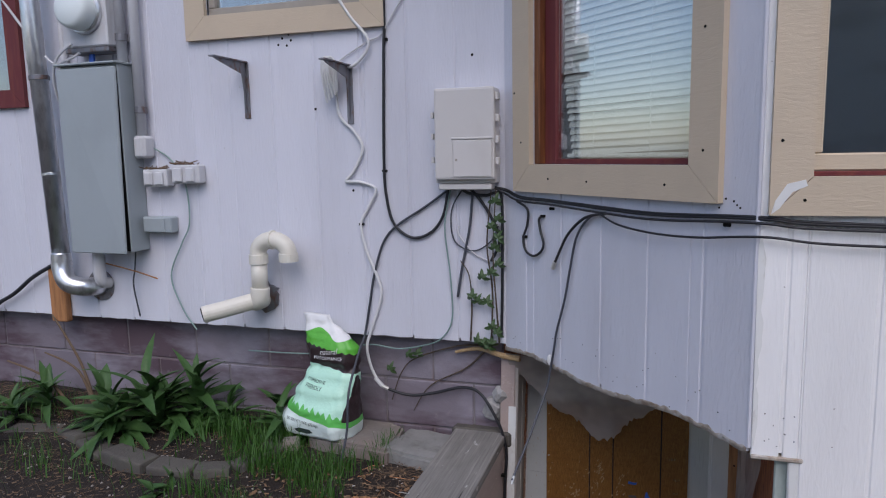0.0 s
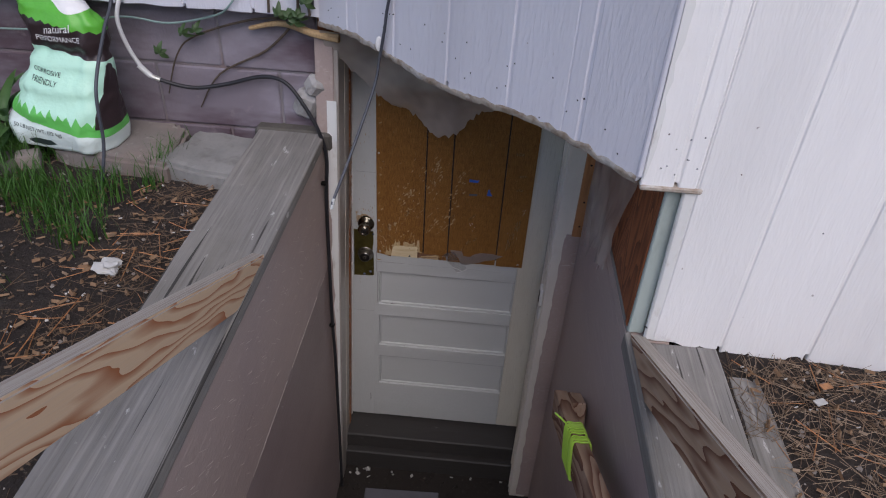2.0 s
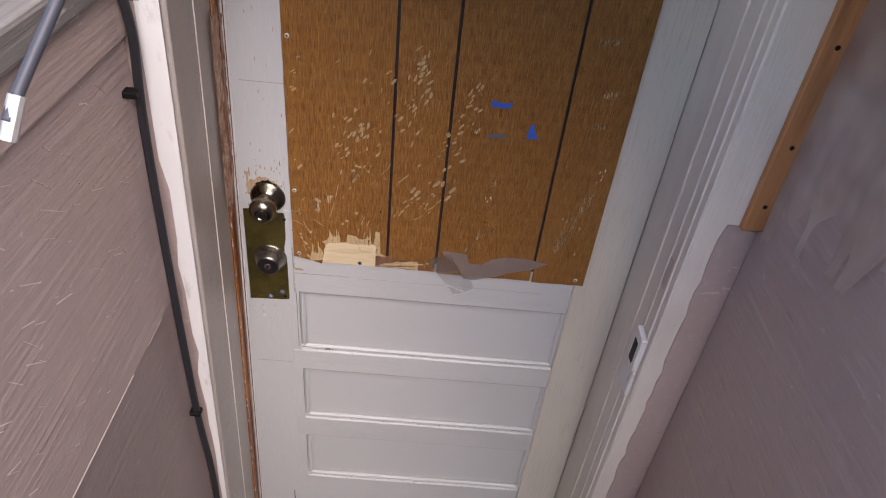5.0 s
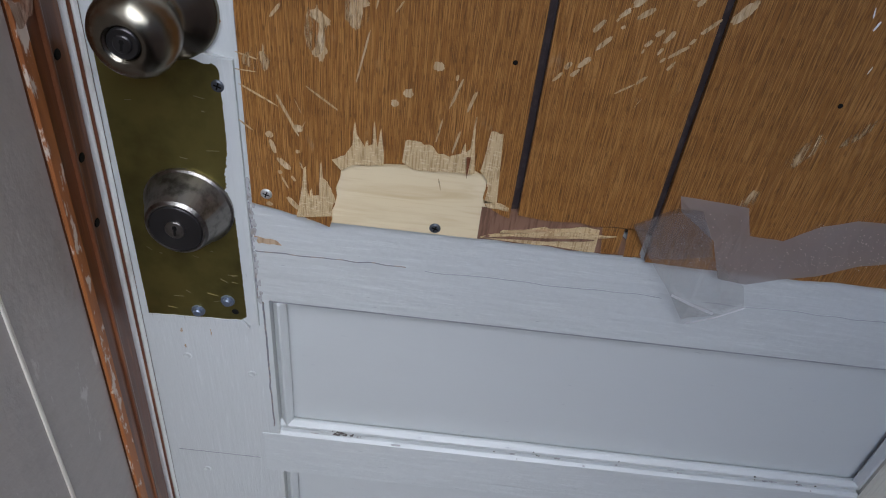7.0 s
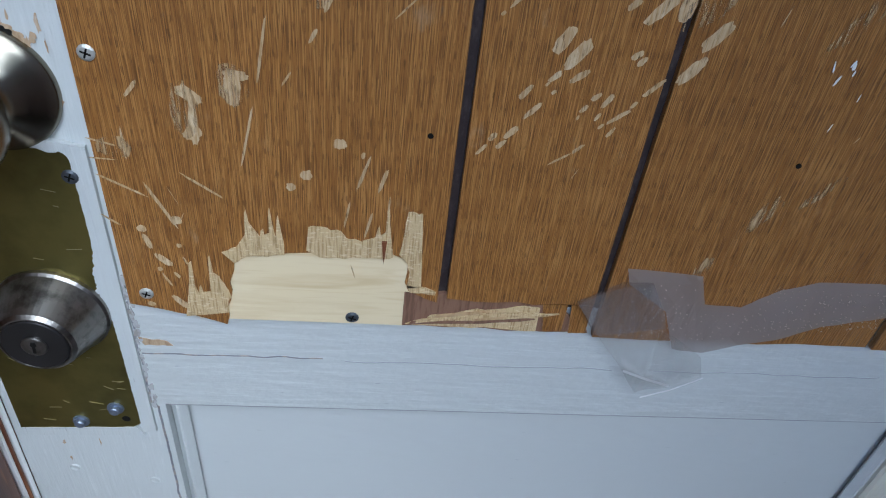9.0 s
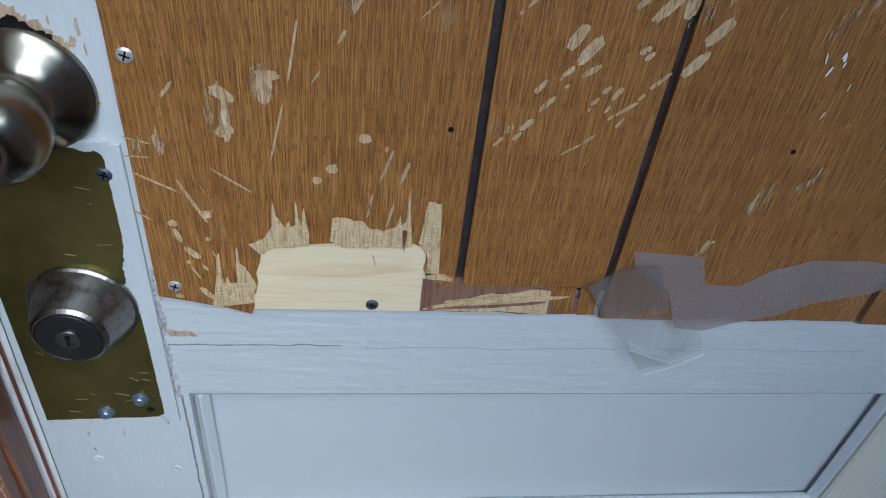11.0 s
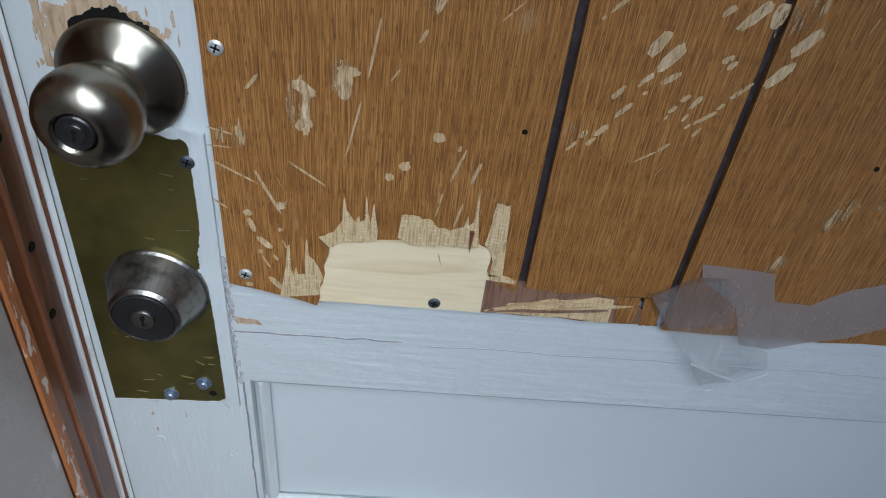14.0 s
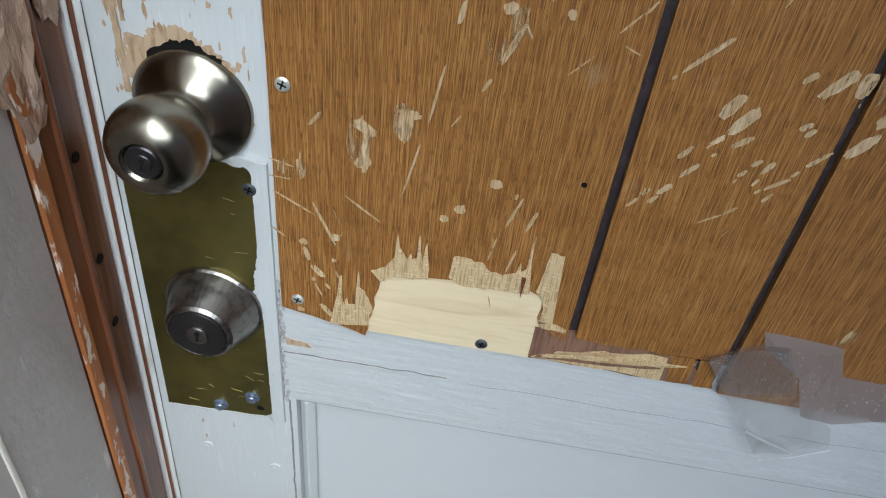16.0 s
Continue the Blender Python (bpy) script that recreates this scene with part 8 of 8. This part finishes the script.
weed(-2.02, 3.0, 130, 0.25, 1, "tall broad-leaved green weed by the foundation")
weed(-2.36, 2.90, 40, 0.20, 2, "low broad-leaved green weed on the soil")
weed(-2.66, 2.95, 36, 0.20, 3, "low broad-leaved green weed on the soil")
weed(-1.72, 3.08, 24, 0.17, 4, "low broad-leaved green weed on the soil")
weed(-2.75, 2.65, 30, 0.17, 5, "low broad-leaved green weed on the soil")
weed(-1.48, 3.15, 26, 0.17, 6, "small leafy weed against the foundation")
weed(-1.35, 2.30, 16, 0.09, 7, "small leafy seedling on the soil")
weed(-1.62, 2.5, 16, 0.10, 8, "small leafy seedling on the soil")
weed(-1.18, 2.02, 16, 0.09, 9, "small leafy seedling on the soil")
stalk = thing("dry_stalk", "pale dry bent plant stalks by the foundation", "plant")
for k, pts in enumerate(([(-2.35, 3.0, -0.1), (-2.45, 3.02, 0.15), (-2.66, 3.08, 0.36)], [(-2.38, 3.02, -0.1), (-2.5, 3.05, 0.1), (-2.75, 3.1, 0.16)], [(-2.5, 3.0, -0.08), (-2.7, 3.05, 0.05), (-3.0, 3.1, 0.1)])):
    part("stem", tube(pts, 0.008, 6, 6, r2=0.004), STRAW, stalk)

# ---- creeper in the inner corner ----
vine = thing("creeper", "thin creeper with small green leaves climbing the inner corner", "plant")
VY = 3.19
STEMS = ([(-0.56, 3.26, 0.28), (-0.53, VY, 0.36), (-0.525, VY, 0.55), (-0.545, VY, 0.72), (-0.53, VY, 0.90), (-0.52, VY, 1.0)], [(-0.50, 3.20, 0.33), (-0.505, 3.17, 0.50), (-0.515, 3.165, 0.70), (-0.50, 3.16, 0.95)],
         [(-0.58, 3.25, 0.30), (-0.70, 3.255, 0.285), (-0.88, 3.26, 0.22), (-0.95, 3.265, 0.15), (-1.0, 3.27, 0.02)], [(-0.56, 3.25, 0.29), (-0.66, 3.27, 0.19), (-0.82, 3.27, 0.10), (-0.90, 3.27, -0.02)], [(-0.62, 3.20, 0.33), (-0.61, VY, 0.48), (-0.62, VY, 0.6), (-0.655, VY, 0.66)])
for pts in STEMS:
    part("stem", tube(pts, 0.0045, 6, 6, r2=0.002), BARKSTEM, vine)
part("root_stock", tube([(-0.42, 3.22, 0.262), (-0.50, 3.23, 0.268), (-0.60, 3.245, 0.285), (-0.70, 3.25, 0.262)], 0.014, 8, 6, r2=0.006), RAWWOOD, vine, "pale twisted root stock")
rr = random.Random(19)
small = [leaf_mesh(0.036, 0.009, 0.5, 0.3, 5), leaf_mesh(0.026, 0.008, 0.3, 0.3, 5)]
for me in small:
    me.materials[0] = DARKLEAF
SPOTS = [(-0.50, 3.16, 0.90), (-0.49, 3.155, 0.83), (-0.515, 3.16, 0.80), (-0.49, 3.15, 0.76), (-0.505, 3.16, 0.72), (-0.49, 3.155, 0.655), (-0.52, 3.165, 0.62), (-0.56, 3.17, 0.60), (-0.60, 3.17, 0.52), (-0.58, 3.175, 0.50), (-0.54, 3.17, 0.50), (-0.52, 3.17, 0.40), (-0.50, 3.165, 0.38), (-0.56, 3.20, 0.325), (-0.59, 3.20, 0.33), (-0.53, 3.19, 0.33), (-0.545, 3.2, 0.31), (-0.86, 3.235, 0.25), (-0.90, 3.235, 0.24), (-0.99, 3.245, 0.17)]
for p in SPOTS:
    spread = rr.uniform(0, 60)
    for k in range(5):
        ob = new("leaf", small[k % 2])
        ob.parent = vine
        ob.matrix_basis = Matrix.Translation(Vector(p) + Vector((0, -0.012, 0))) @ Euler((radians(rr.uniform(-10, 30)), radians(-110 + 55 * k + spread * 0.3), 0), "XYZ").to_matrix().to_4x4() @ pose(0, 0, 0, 70, 0, 0) @ Matrix.Rotation(radians(rr.uniform(-25, 25)), 4, "Y")

# ---- across the yard, seen only as reflections ----
# House set close and wide so it also hides low sky from the stairwell.
nb = thing("neighbour_house", "low grey house across the yard with a gabled roof", "house")
NW = mat("grey_house_wall", (0.46, 0.44, 0.42), 0.8, layers=[((0.24, 0.23, 0.22), (1, 1, 3), 0.45, 0.7, 0.6)])
NR = mat("brown_shingle_roof", (0.27, 0.22, 0.18), 0.9, layers=[((0.20, 0.16, 0.13), (4, 4, 4), 0.45, 0.7, 0.6)])
part("wall", prism([(-1.5, GROUND - 0.1), (9.5, GROUND - 0.1), (9.5, 2.6), (4.0, 4.4), (-1.5, 2.6)], -12.0, -5.6), NW, nb)
part("roof", prism([(-2.1, 2.40), (4.0, 4.43), (10.1, 2.40), (10.1, 2.55), (4.0, 4.6), (-2.1, 2.55)], -12.3, -5.1), NR, nb)
part("window", box(7.4, 8.4, -5.6, -5.57, 0.8, 1.9, 0.01), KEYBLACK, nb)
part("door", box(5.6, 6.5, -5.6, -5.56, GROUND - 0.05, 1.95, 0.01), REDPAINT, nb)
BARK = mat("tree_bark", (0.13, 0.11, 0.095), 0.9, layers=[((0.07, 0.06, 0.05), (8, 8, 1.5), 0.45, 0.65, 0.8)])


def bare_tree(x, y, hgt, seed):
    rr = random.Random(seed)
    th = thing("bare_tree", "leafless tree across the yard", "tree", group="bare trees", m=pose(x, y, GROUND))
    part("trunk", tube([(0, 0, -0.1), (0.05, 0, hgt * 0.2), (0.0, 0.1, hgt * 0.45)], 0.20, 10, 4, r2=0.13), BARK, th, smooth=True)
    bm = bmesh.new()

    def grow(p, d, ln, r, depth):
        mid = p + d * ln * 0.5 + Vector((rr.uniform(-1, 1), rr.uniform(-1, 1), rr.uniform(-0.4, 0.6))) * ln * 0.10
        end = p + d * ln
        tube([p, mid, end], r, 5, 2, bm, r2=r * 0.6)
        if depth:
            for _ in range(3):
                nd = (d + Vector((rr.uniform(-1, 1), rr.uniform(-1, 1), rr.uniform(-0.3, 0.7))) * 0.75).normalized()
                grow(p + d * ln * rr.uniform(0.5, 1.0), nd, ln * rr.uniform(0.55, 0.8), r * 0.55, depth - 1)
    for _ in range(4):
        grow(Vector((0, 0.1, hgt * 0.43)), Vector((rr.uniform(-0.8, 0.8), rr.uniform(-0.8, 0.8), 1)).normalized(), hgt * 0.22, 0.09, 3)
    part("limbs", bm, BARK, th)


for k, (x, y, h) in enumerate(((2.0, -17.5, 9.0), (5.0, -19.0, 10.0), (8.0, -18.0, 9.0), (-3.0, -14.0, 8.0))):
    bare_tree(x, y, h, 50 + k)
